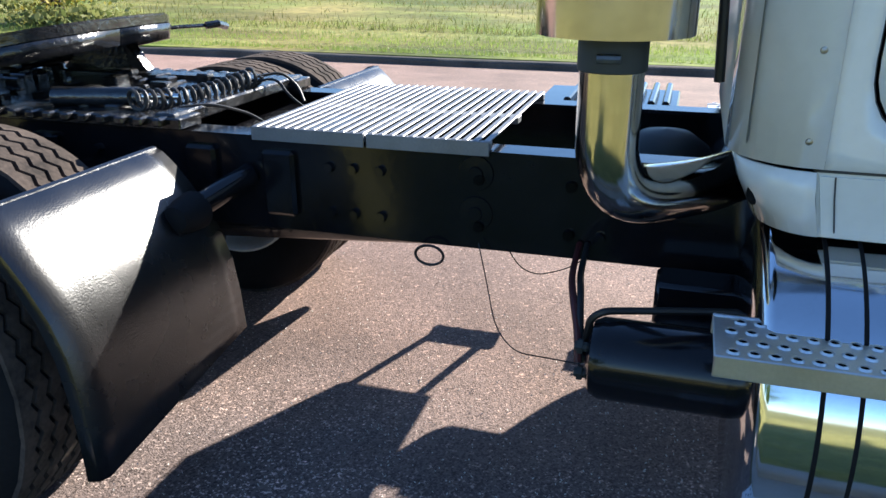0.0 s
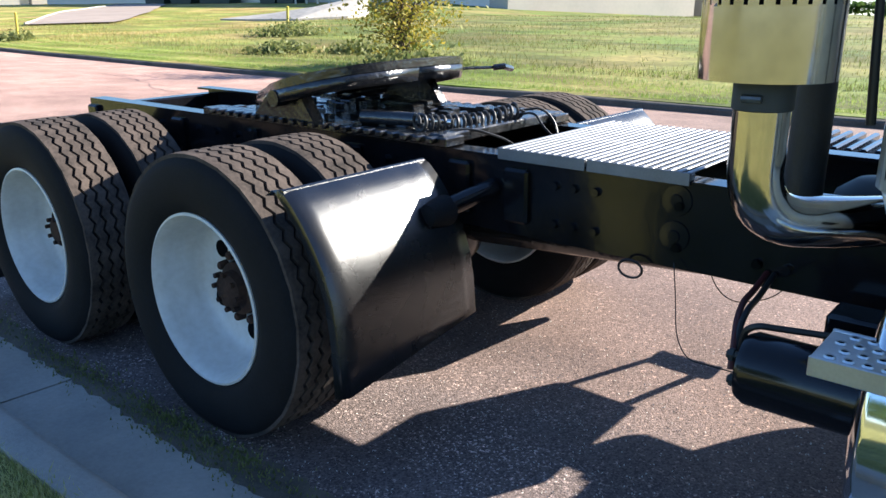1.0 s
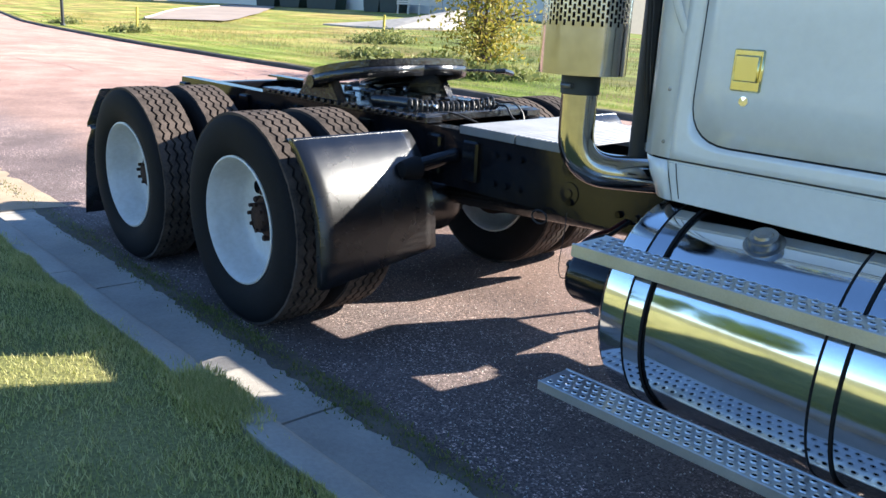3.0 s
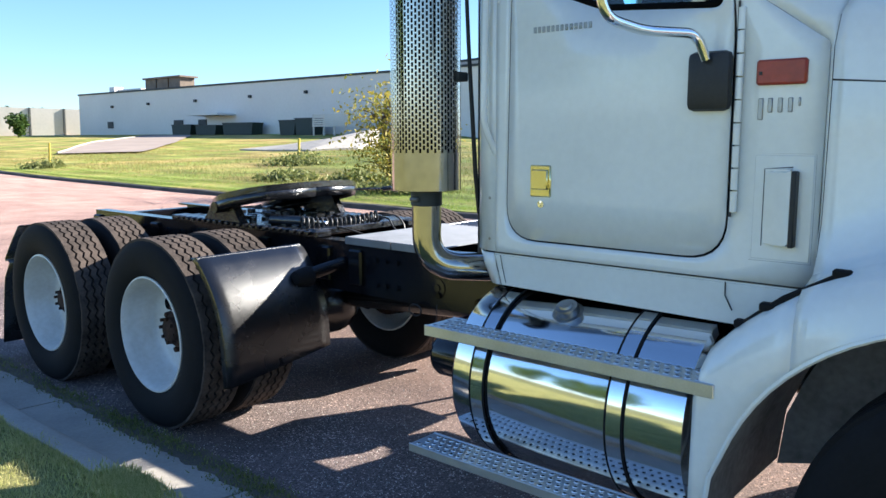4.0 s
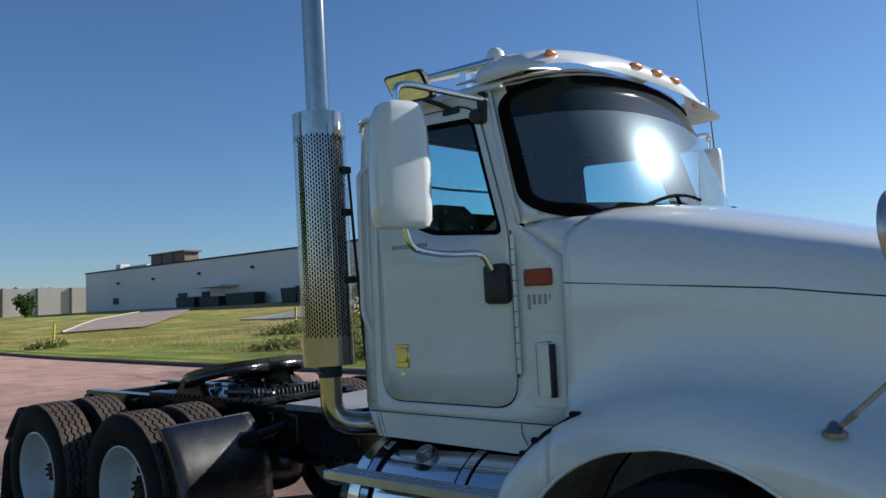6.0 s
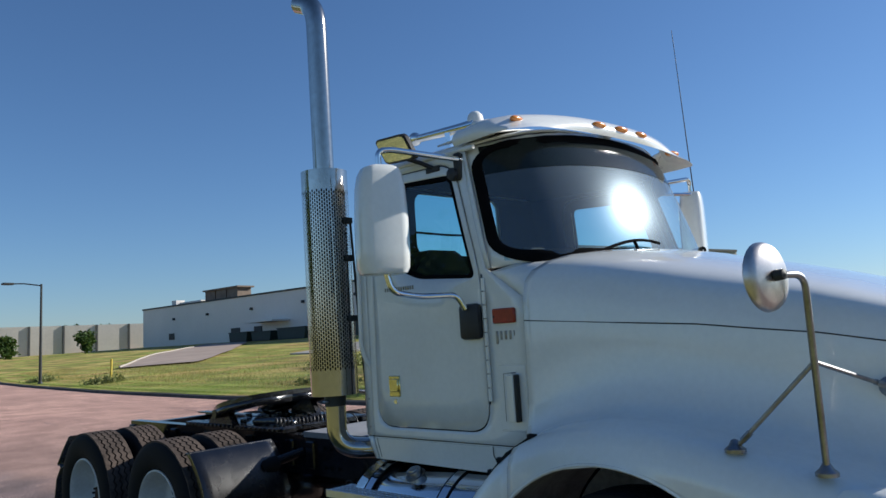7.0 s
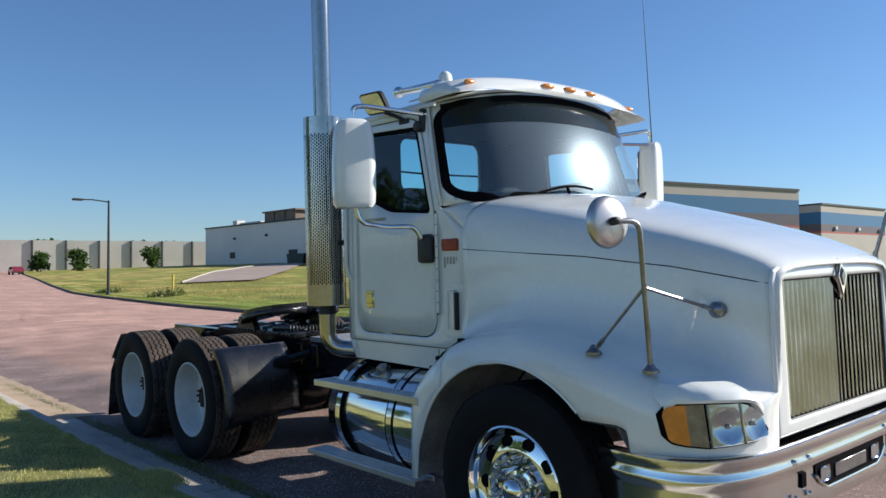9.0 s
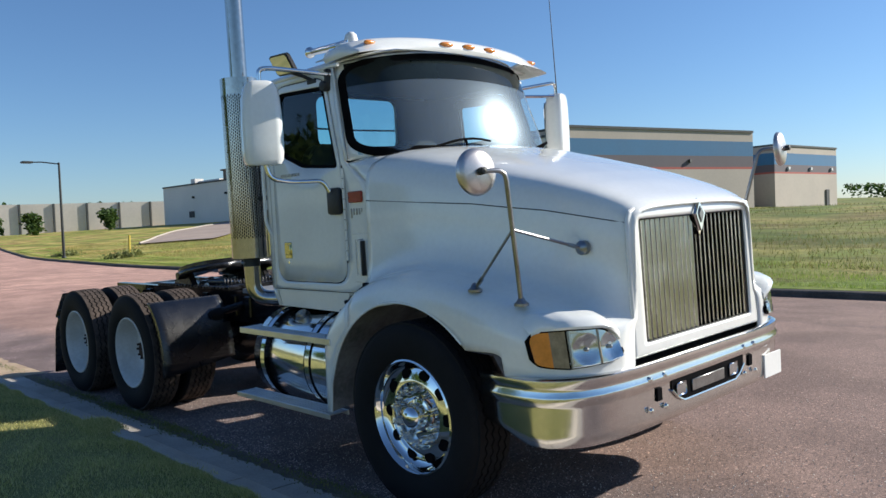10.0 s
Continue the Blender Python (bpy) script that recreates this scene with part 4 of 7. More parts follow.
def build_fifth_wheel():
    fw = part("fifth_wheel", box(-0.98, 0.46, -0.33, 0.33, 0.99, 1.005, 0.003), M_GREASE, TRUCK, "greasy black fifth wheel coupling", smooth=False)

    def pl(x, y, dz=0.0):
        x = (x + 0.05) * 0.83
        return (x, y * 0.93, 1.262 + x * 0.215 + dz)

    half = [(-0.05, 0.0), (-0.06, 0.2), (-0.10, 0.36), (-0.18, 0.47), (-0.30, 0.52), (-0.44, 0.525), (-0.62, 0.47), (-0.80, 0.36), (-1.02, 0.27), (-1.05, 0.20), (-0.85, 0.10), (-0.62, 0.055), (-0.48, 0.05)]
    out = [pl(x, y) for x, y in half] + [pl(x, -y) for x, y in half[::-1][:-1]]
    bm = prism(out, (0, 0, -0.045), bevel=0.008)
    part("top_plate", bm, M_GREASE, fw, "grease-smeared tilted top plate")
    rim = [pl(x, y, -0.04) for x, y in half[:9]]
    for s in (-1, 1):
        rows = [[(p[0], s * p[1], p[2]), (p[0] - 0.01, s * p[1] * 0.985, p[2] - 0.055)] for p in rim]
        part("plate_skirt", grid(rows), M_GREASE, fw, solid=0.012)
        br = prism([(-0.62, s * 0.43, 1.0), (-0.18, s * 0.43, 1.0), (-0.30, s * 0.43, 1.165), (-0.46, s * 0.43, 1.15)], (0, -s * 0.06, 0), bevel=0.006)
        part("pivot_bracket", br, M_GREASE, fw)
        part("pivot_pin", lathe([(0.0, -0.05), (0.035, -0.05), (0.035, 0.05), (0, 0.05)], (-0.38, s * 0.44, 1.11), "y", 14), M_GREASE, fw)
        part("slide_rail", box(-1.0, 0.5, s * 0.31, s * 0.42, 0.988, 1.022, 0.004), M_GREASE, fw, smooth=False)
        for i in range(22):
            x = -0.92 + i * 0.064
            part("rack_tooth", box(x, x + 0.03, s * 0.40, s * 0.448, 1.0, 1.024, 0.005), M_GREASE, fw, smooth=False)
    part("slide_cylinder", tube([(0.0, -0.34, 1.05), (0.26, -0.27, 1.05)], 0.03, 14), M_GREASE, fw)
    part("cylinder_rod", tube([(0.26, -0.27, 1.05), (0.38, -0.24, 1.05)], 0.010, 10), M_CHROME, fw)
    part("cross_bar", box(0.40, 0.47, -0.40, 0.40, 0.99, 1.03, 0.006), M_GREASE, fw, smooth=False)
    part("release_bar", tube([(-0.32, 0.35, 1.16), (-0.16, 0.56, 1.175), (-0.12, 0.72, 1.17)], 0.008, 8), M_GREASE, fw)
    part("release_handle", tube([(-0.12, 0.70, 1.17), (-0.085, 0.74, 1.175), (-0.115, 0.85, 1.155)], 0.016, 8), M_GREASE, fw)
    # lumps of grease and castings under the plate
    rng = random.Random(5)
    for _ in range(60):
        x, y = rng.uniform(-0.95, 0.3), rng.uniform(-0.32, 0.32)
        a, c = rng.uniform(0.012, 0.04), rng.uniform(0.012, 0.04)
        part("casting", box(x - a, x + a, y - c, y + c, 1.0, 1.0 + rng.uniform(0.01, 0.045), 0.005), M_GREASE, fw, smooth=False)
    # coiled air lines lying over the frame
    pts = []
    n = 17 * 12
    for i in range(n):
        t = i / (n - 1)
        p = Vector((0.30, -0.36, 1.055)).lerp(Vector((0.44, 0.12, 1.065)), t) + Vector((0, 0, -0.025 * math.sin(math.pi * t)))
        a = 2 * math.pi * 17 * t
        pts.append(p + Vector((math.cos(a) * 0.03, -math.cos(a) * 0.008, math.sin(a) * 0.03)))
    part("coiled_air_hose", tube(pts, 0.007, 6), M_PLASTIC, TRUCK, "coiled black air hose")
    for i, pth in enumerate(([(0.46, 0.1, 1.05), (0.52, 0.12, 1.06), (0.58, 0.1, 1.0), (0.62, 0.15, 0.95)], [(0.44, 0.12, 1.06), (0.5, 0.2, 1.07), (0.55, 0.22, 1.02), (0.58, 0.2, 0.97)],
                              [(0.42, -0.3, 1.03), (0.48, -0.22, 1.03), (0.54, -0.1, 0.98), (0.58, -0.05, 0.93)])):
        part("air_line", tube(pth, 0.005, 6, bend=0.05), M_WIRE, TRUCK)


build_fifth_wheel()


def build_mudguards():
    prof = [(x - 0.085, z - 0.04 * (z - 0.3) / 0.7) for x, z in ((0.535, 0.985), (0.56, 1.002), (0.59, 0.99), (0.625, 0.955), (0.665, 0.905), (0.705, 0.845), (0.745, 0.77), (0.775, 0.68), (0.79, 0.58), (0.797, 0.48), (0.80, 0.36))]
    for s in (-1, 1):
        ya, yb = s * 0.522, s * 1.15
        rows = []
        for k, (x, z) in enumerate(prof):
            zl = 0.09 if k == len(prof) - 1 else 0
            row = [(x, lerp(ya, yb, t), z + (zl * (1 - t))) for t in (0, 0.1, 0.3, 0.5, 0.7, 0.9, 0.97)]
            rows.append(row + [(x - 0.012, yb, z), (x - 0.04, yb + s * 0.004, z - 0.004)])
        g = part("quarter_fender", grid(rows), M_FLAP, TRUCK, "glossy black quarter fender", solid=0.008)
        part("rolled_edge", tube([(0.48, ya, 0.955), (0.48, yb, 0.955)], 0.012, 8), M_FLAP, g)
        part("support_tube", tube([(0.70, s * 0.40, 0.87), (0.645, s * 0.60, 0.825)], 0.034, 14), M_BLACK, g)
        part("support_cone", lathe([(0.02, -0.075), (0.036, -0.065), (0.048, -0.02), (0.054, 0.03)] if s < 0 else [(0.054, -0.03), (0.048, 0.02), (0.036, 0.065), (0.02, 0.075)], (0.635, s * 0.615, 0.815), "y", 28, caps=True), M_RUBBER, g)
        prof2 = [(-1.62, 0.965), (-1.66, 0.955), (-1.74, 0.89), (-1.84, 0.80), (-1.93, 0.715), (-1.925, 0.70), (-1.88, 0.71), (-1.86, 0.69), (-1.96, 0.58), (-2.01, 0.42), (-2.05, 0.25), (-2.085, 0.10)]
        rows = [[(x, lerp(ya, yb, t), z) for t in (0, 0.25, 0.5, 0.75, 1.0)] for x, z in prof2]
        r = part("mud_flap", grid(rows), M_FLAP, TRUCK, "black rear mud flap", solid=0.01)
        part("flap_bracket", tube([(-1.86, s * 0.43, 0.75), (-1.87, s * 1.1, 0.75)], 0.022, 10), M_BLACK, r)


build_mudguards()


# ---- tank, steps, air tank ----
def tread_board(name, x0, x1, y0, y1, z, parent, lip, holes_from=None):
    """A perforated tread board with a turned-down outer edge and raised, pierced buttons."""
    b = part(name, box(x0, x1, y0, y1, z - 0.006, z, 0.002), M_ALU, TRUCK, "perforated aluminium step board", smooth=False)
    part("edge", box(x0, x1, y0 - 0.004, y0 + 0.004, z - lip, z + 0.004, 0.002), M_ALU, b, smooth=False)
    part("inner_edge", box(x0, x1, y1 - 0.004, y1 + 0.004, z - lip, z + 0.003, 0.002), M_ALU, b, smooth=False)
    nx = int((x1 - x0 - 0.04) / 0.032)
    ring, hole = bmesh.new(), bmesh.new()
    ny = 4
    for i in range(nx):
        for j in range(ny):
            x = x0 + 0.03 + i * 0.032 + (0.016 if j % 2 else 0)
            y = lerp(y0 + 0.022, y1 - 0.022, j / (ny - 1))
            lathe([(0.0118, 0.0005), (0.0095, 0.0045), (0.0075, 0.004)], (x, y, z), "z", 8, bm=ring)
            lathe([(0.0, 0.0016), (0.0078, 0.0016)], (x, y, z), "z", 8, bm=hole)
    part("raised_edge", ring, M_ALU, b)["kind"] = "stuff"
    part("perforation", hole, M_GASKET, b)["kind"] = "stuff"
    return b


def build_tank():
    for s in (-1, 1):
        cy, cz, r = s * 0.765, 0.655, 0.33
        x0, x1 = 2.045, 2.945
        t = part("fuel_tank", lathe([(0.0, x0 - 0.02), (r - 0.06, x0 - 0.018), (r - 0.015, x0 - 0.004), (r, x0 + 0.015), (r, x1 - 0.015), (r - 0.015, x1), (0, x1)], (0, cy, cz), "x", 72), M_TANK, TRUCK, "polished cylindrical aluminium fuel tank")
        for x in (2.17, 2.71):
            part("tank_strap", lathe([(r + 0.001, x - 0.028), (r + 0.005, x - 0.027), (r + 0.005, x + 0.027), (r + 0.001, x + 0.028)], (0, cy, cz), "x", 72), M_TANK, t, "polished strap")
            for d in (-0.029, 0.029):
                part("strap_edge", lathe([(r + 0.001, x + d - 0.004), (r + 0.006, x + d - 0.0035), (r + 0.006, x + d + 0.0035), (r + 0.001, x + d + 0.004)], (0, cy, cz), "x", 60), M_RUBBER, t, "black rubber strap edge")
            for zz in (0.855,):
                part("step_bracket", prism([(x - 0.03, s * 1.08, zz - 0.008), (x - 0.03, cy + s * 0.22, zz - 0.008), (x - 0.03, cy + s * (0.26 if zz > 0.6 else 0.2), zz + (-0.11 if zz > 0.6 else 0.06))], (0.06, 0, 0)), M_ALU, t, smooth=False)
        a = math.radians(62)
        yc, zc = cy + s * r * math.cos(a), cz + r * math.sin(a)
        cap = lathe([(0.0, 0.035), (0.022, 0.035), (0.026, 0.028), (0.038, 0.026), (0.042, 0.018), (0.043, 0.0), (0.055, 0.0), (0.057, -0.02)], (0, 0, 0), "z", 24)
        bmesh.ops.rotate(cap, verts=cap.verts, cent=(0, 0, 0), matrix=Matrix.Rotation(-s * (math.pi / 2 - a), 3, "X"))
        bmesh.ops.translate(cap, verts=cap.verts, vec=(2.43, yc, zc))
        part("fuel_cap", cap, M_STEEL, t, "dark fuel filler cap")
        tread_board("upper_step", 1.96, 3.035, -1.135 if s < 0 else 1.135, s * 0.975, 0.865, TRUCK, 0.036)
        tread_board("lower_step", 1.895, 3.02, -1.155 if s < 0 else 1.155, s * 1.015, 0.405, TRUCK, 0.028)
    at = part("air_tank", lathe([(0.0, 1.722), (0.05, 1.727), (0.08, 1.737), (0.09, 1.757), (0.09, 2.26), (0.08, 2.28), (0, 2.285)], (0, -0.78, 0.645), "x", 32), M_BLACK, TRUCK, "black air reservoir")
    for dz, dy in ((0.03, -0.02), (-0.045, 0.0), (-0.02, 0.03)):
        part("fitting", tube([(1.73, -0.78 + dy, 0.645 + dz), (1.700, -0.78 + dy, 0.645 + dz)], 0.011, 8), M_DARKMETAL, at)
        part("fitting_nut", tube([(1.706, -0.78 + dy, 0.645 + dz), (1.718, -0.78 + dy, 0.645 + dz)], 0.017, 6), M_DARKMETAL, at)
    for i, (mat, pth) in enumerate(((M_RED_HOSE, [(1.708, -0.79, 0.63), (1.70, -0.76, 0.69), (1.68, -0.70, 0.73), (1.66, -0.60, 0.74), (1.65, -0.50, 0.735), (1.65, -0.40, 0.76)]), (M_WIRE, [(1.712, -0.775, 0.64), (1.70, -0.74, 0.715), (1.69, -0.66, 0.74), (1.67, -0.52, 0.725), (1.67, -0.40, 0.76)]),
                                    (M_WIRE, [(1.708, -0.75, 0.625), (1.722, -0.77, 0.69), (1.728, -0.78, 0.735), (1.755, -0.78, 0.755), (1.80, -0.75, 0.748), (1.95, -0.70, 0.745), (2.2, -0.66, 0.75)]))):
        part("air_hose", tube(pth, 0.0085, 8, bend=0.04), mat, at)
    part("tank_saddle", box(1.85, 2.3, -0.56, -0.44, 0.62, 0.74, 0.01), M_BLACK, TRUCK)
    # loose wires under the rail
    for pth in ([(1.385, -0.42, 0.74), (1.42, -0.47, 0.66), (1.465, -0.55, 0.565), (1.53, -0.62, 0.54), (1.71, -0.76, 0.61)], [(1.40, -0.2, 0.74), (1.42, -0.2, 0.64), (1.46, -0.2, 0.59), (1.51, -0.2, 0.575), (1.61, -0.2, 0.61), (1.70, -0.25, 0.72)]):
        part("loose_wire", tube(pth, 0.0018, 5, bend=0.1), M_WIRE, TRUCK)
    ring = [(1.25 + 0.04 * math.cos(a), -0.43, 0.695 + 0.028 * math.sin(a)) for a in np.linspace(0, 11, 36)]
    part("cable_loop", tube(ring, 0.004, 5), M_WIRE, TRUCK)
    # a second reservoir under the far rail, unseen, added to block the sun there
    far = part("air_tank", lathe([(0.0, 1.722), (0.05, 1.727), (0.08, 1.737), (0.09, 1.757), (0.09, 2.26), (0.08, 2.28), (0, 2.285)], (0, 0.79, 0.645), "x", 32), M_BLACK, TRUCK, "black air reservoir")
    part("saddle", box(1.85, 2.2, 0.42, 0.72, 0.66, 0.70, 0.008), M_BLACK, far)
    # far-side battery box with a ribbed lid
    b = part("battery_box", box(1.32, 1.67, 0.42, 1.06, 0.60, 0.93, 0.01), M_BLACK, TRUCK, "black battery box with a hanging step")
    part("lid", box(1.44, 1.85, 0.45, 0.90, 0.93, 0.955, 0.006), M_BLACK, b, smooth=False)
    for x0, x1 in ((1.285, 1.365), (1.50, 1.63)):
        part("step_leg", tube([(x0, 1.04, 0.325), (x1, 1.04, 0.64)], 0.017, 8), M_BLACK, b)
    for i in range(4):
        part("step_bar", box(1.26, 1.53, 0.955 + i * 0.036, 0.978 + i * 0.036, 0.318, 0.335, 0.003), M_BLACK, b, smooth=False)
    for x in (1.27, 1.35, 1.44, 1.52):
        part("step_tie", box(x - 0.012, x + 0.012, 0.955, 1.086, 0.314, 0.33, 0.003), M_BLACK, b, smooth=False)
    for i in range(8):
        part("lid_rib", box(1.46 + i * 0.048, 1.484 + i * 0.048, 0.46, 0.89, 0.955, 0.985, 0.006), M_BLACK, b, smooth=False)


build_tank()


# ---- stack ----
def build_stack():
    x, y = 1.744, -0.883
    r = 0.135
    st = part("exhaust_pipe", tube([(2.02, -0.48, 1.0), (1.91, -0.70, 1.015), (x, y, 1.035), (x, y, 1.5)], 0.058, 24, bend=0.17, steps=12), M_STACK, TRUCK, "chrome exhaust stack with perforated heat shield")
    part("clamp", lathe([(0.0595, 1.272), (0.062, 1.274), (0.062, 1.34), (0.0595, 1.345)], (x, y, 0), "z", 28), M_DARKMETAL, st, "dark pipe clamp")
    zb, zt, pb, pt = 1.336, 2.643, 1.478, 2.525
    part("shield_base", lathe([(r + 0.002, zb), (r + 0.002, (zb + pb) / 2), (r + 0.002, pb)], (x, y, 0), "z", 56), M_STACK, st)
    part("shield_top", lathe([(r + 0.002, pt), (r + 0.002, (zt + pt) / 2), (r + 0.002, zt)], (x, y, 0), "z", 56), M_STACK, st)
    # perforated sleeve: staggered upright slots
    cols, rows_n = 60, 46
    bm = bmesh.new()
    rr = r + 0.002
    hz = (pt - pb) / rows_n

    def at(a, z):
        return (x + rr * math.cos(a), y + rr * math.sin(a), z)

    da = 2 * math.pi / cols
    cache = {}

    def vert(a, z):
        key = (round(a / da * 40) % (cols * 40), round((z - pb) / hz * 40))
        if key not in cache:
            cache[key] = bm.verts.new(at(a, z))
        return cache[key]

    for c in range(cols):
        off = 0.5 * hz if c % 2 else 0.0
        for k in range(-1, rows_n + 1):
            z0, z1 = pb + k * hz + off, pb + (k + 1) * hz + off
            if z1 <= pb + 1e-6 or z0 >= pt - 1e-6:
                continue
            z0, z1 = max(z0, pb), min(z1, pt)
            a0, a1 = c * da, (c + 1) * da
            ai0, ai1 = a0 + da * 0.21, a1 - da * 0.21
            if z1 - z0 < hz * 0.9:
                bm.faces.new((vert(a0, z0), vert(a1, z0), vert(a1, z1), vert(a0, z1)))
                continue
            zi0, zi1 = z0 + hz * 0.14, z1 - hz * 0.14
            o = [vert(a0, z0), vert(a1, z0), vert(a1, z1), vert(a0, z1)]
            i_ = [vert(ai0, zi0), vert(ai1, zi0), vert(ai1, zi1), vert(ai0, zi1)]
            for q in range(4):
                bm.faces.new((o[q], o[(q + 1) % 4], i_[(q + 1) % 4], i_[q]))
    part("perforated_sleeve", bm, M_STACK, st, "perforated chrome sleeve", angle=60)
    part("muffler", lathe([(0.064, zb + 0.02), (0.115, zb + 0.06), (0.115, zt - 0.06), (0.064, zt - 0.02)], (x, y, 0), "z", 36), M_GASKET, st)
    part("stack_pipe", tube([(x, y, 2.4), (x, y, 3.58), (x - 0.03, y - 0.0, 3.68), (x - 0.16, y, 3.74)], 0.062, 28, bend=0.12, steps=10), M_STACK, st)
    part("pipe_mouth", lathe([(0.0, 0.0), (0.054, 0.0)], (0, 0, 0), "x", 20), M_GASKET, st).matrix_basis = pose(x - 0.1612, y, 3.74, 0, 28, 0)
    part("clamp_bolt", tube([(x - 0.02, y - 0.07, 1.30), (x + 0.02, y - 0.07, 1.30)], 0.008, 8), M_STEEL, st)
    part("stack_hose", tube([(1.93, -0.78, 1.245), (1.922, -0.795, 1.4), (1.895, -0.805, 1.9), (1.875, -0.81, 2.35)], 0.010, 10, taper=0.007), M_WIRE, TRUCK, "black hose beside the stack")
    part("stack_post", tube([(1.73, -0.46, 0.97), (1.73, -0.46, 2.3)], 0.05, 18), M_PLASTIC, TRUCK, "matt black stack post")
    for z in (1.75, 2.1, 2.32):
        part("shield_clamp", box(x + 0.10, x + 0.15, y + 0.02, y + 0.08, z, z + 0.035, 0.004), M_DARKMETAL, st)


build_stack()


# ---- cab ----
def cab_y(z):
    """Half width of the cab at a height."""
    return 0.95 - (0.055 * (max(0.0, z - 1.95) / 0.63) ** 1.3)


def star(poly, centre, angles):
    """Where rays from centre at these angles meet a closed outline."""
    out = []
    n = len(poly)
    for a in angles:
        d = (math.cos(a), math.sin(a))
        best = None
        for i in range(n):
            (x0, y0), (x1, y1) = poly[i], poly[(i + 1) % n]
            ex, ey = x1 - x0, y1 - y0
            den = d[0] * ey - d[1] * ex
            if abs(den) < 1e-12:
                continue
            t = ((x0 - centre[0]) * ey - (y0 - centre[1]) * ex) / den
            u = ((x0 - centre[0]) * d[1] - (y0 - centre[1]) * d[0]) / den
            if t > 0 and -1e-9 <= u <= 1 + 1e-9 and (best is None or t > best):
                best = t
        out.append((centre[0] + d[0] * best, centre[1] + d[1] * best))
    return out


def ring_between(outer, inner, centre, place, steps=3, bm=None):
    """A panel between two outlines. place turns (a, b) into a point of space."""
    an = sorted({round(math.atan2(q[1] - centre[1], q[0] - centre[0]), 5) for q in list(outer) + list(inner)})
    o, i_ = star(outer, centre, an), star(inner, centre, an)
    rows = []
    for k in range(steps + 1):
        t = k / steps
        rows.append([place(lerp(p[0], q[0], t), lerp(p[1], q[1], t)) for p, q in zip(o, i_)])
    return grid(rows, bm, close_u=True)


SIDE = [(2.13, 1.125), (3.232, 1.125), (3.235, 1.79), (3.018, 1.945), (2.855, 2.57), (2.13, 2.57)]


def dense(poly, step=0.09):
    """The same outline with its long edges divided."""
    out = []
    for i, (x0, y0) in enumerate(poly):
        x1, y1 = poly[(i + 1) % len(poly)]
        n = max(1, int(math.hypot(x1 - x0, y1 - y0) / step))
        out += [(lerp(x0, x1, k / n), lerp(y0, y1, k / n)) for k in range(n)]
    return out


DOOR = round_corners([(2.175, 1.175), (2.985, 1.175), (2.985, 1.93), (2.815, 2.505), (2.20, 2.515)], 0.13, 7)
DOOR_IN = round_corners([(2.182, 1.182), (2.978, 1.182), (2.978, 1.93), (2.809, 2.498), (2.207, 2.508)], 0.125, 7)
WINDOW = round_corners([(2.262, 2.05), (2.56, 1.935), (2.952, 1.905), (2.796, 2.44), (2.262, 2.465)], 0.045, 5)
WINDOW_IN = round_corners([(2.28, 2.065), (2.56, 1.955), (2.930, 1.926), (2.782, 2.42), (2.28, 2.445)], 0.04, 5)
SIDE, DOOR, DOOR_IN, WINDOW, WINDOW_IN = (dense(q) for q in (SIDE, DOOR, DOOR_IN, WINDOW, WINDOW_IN))
REAR_WIN = [(y, z + 2.325) for y, z in rounded_rect(0.82, 0.385, 0.07)]


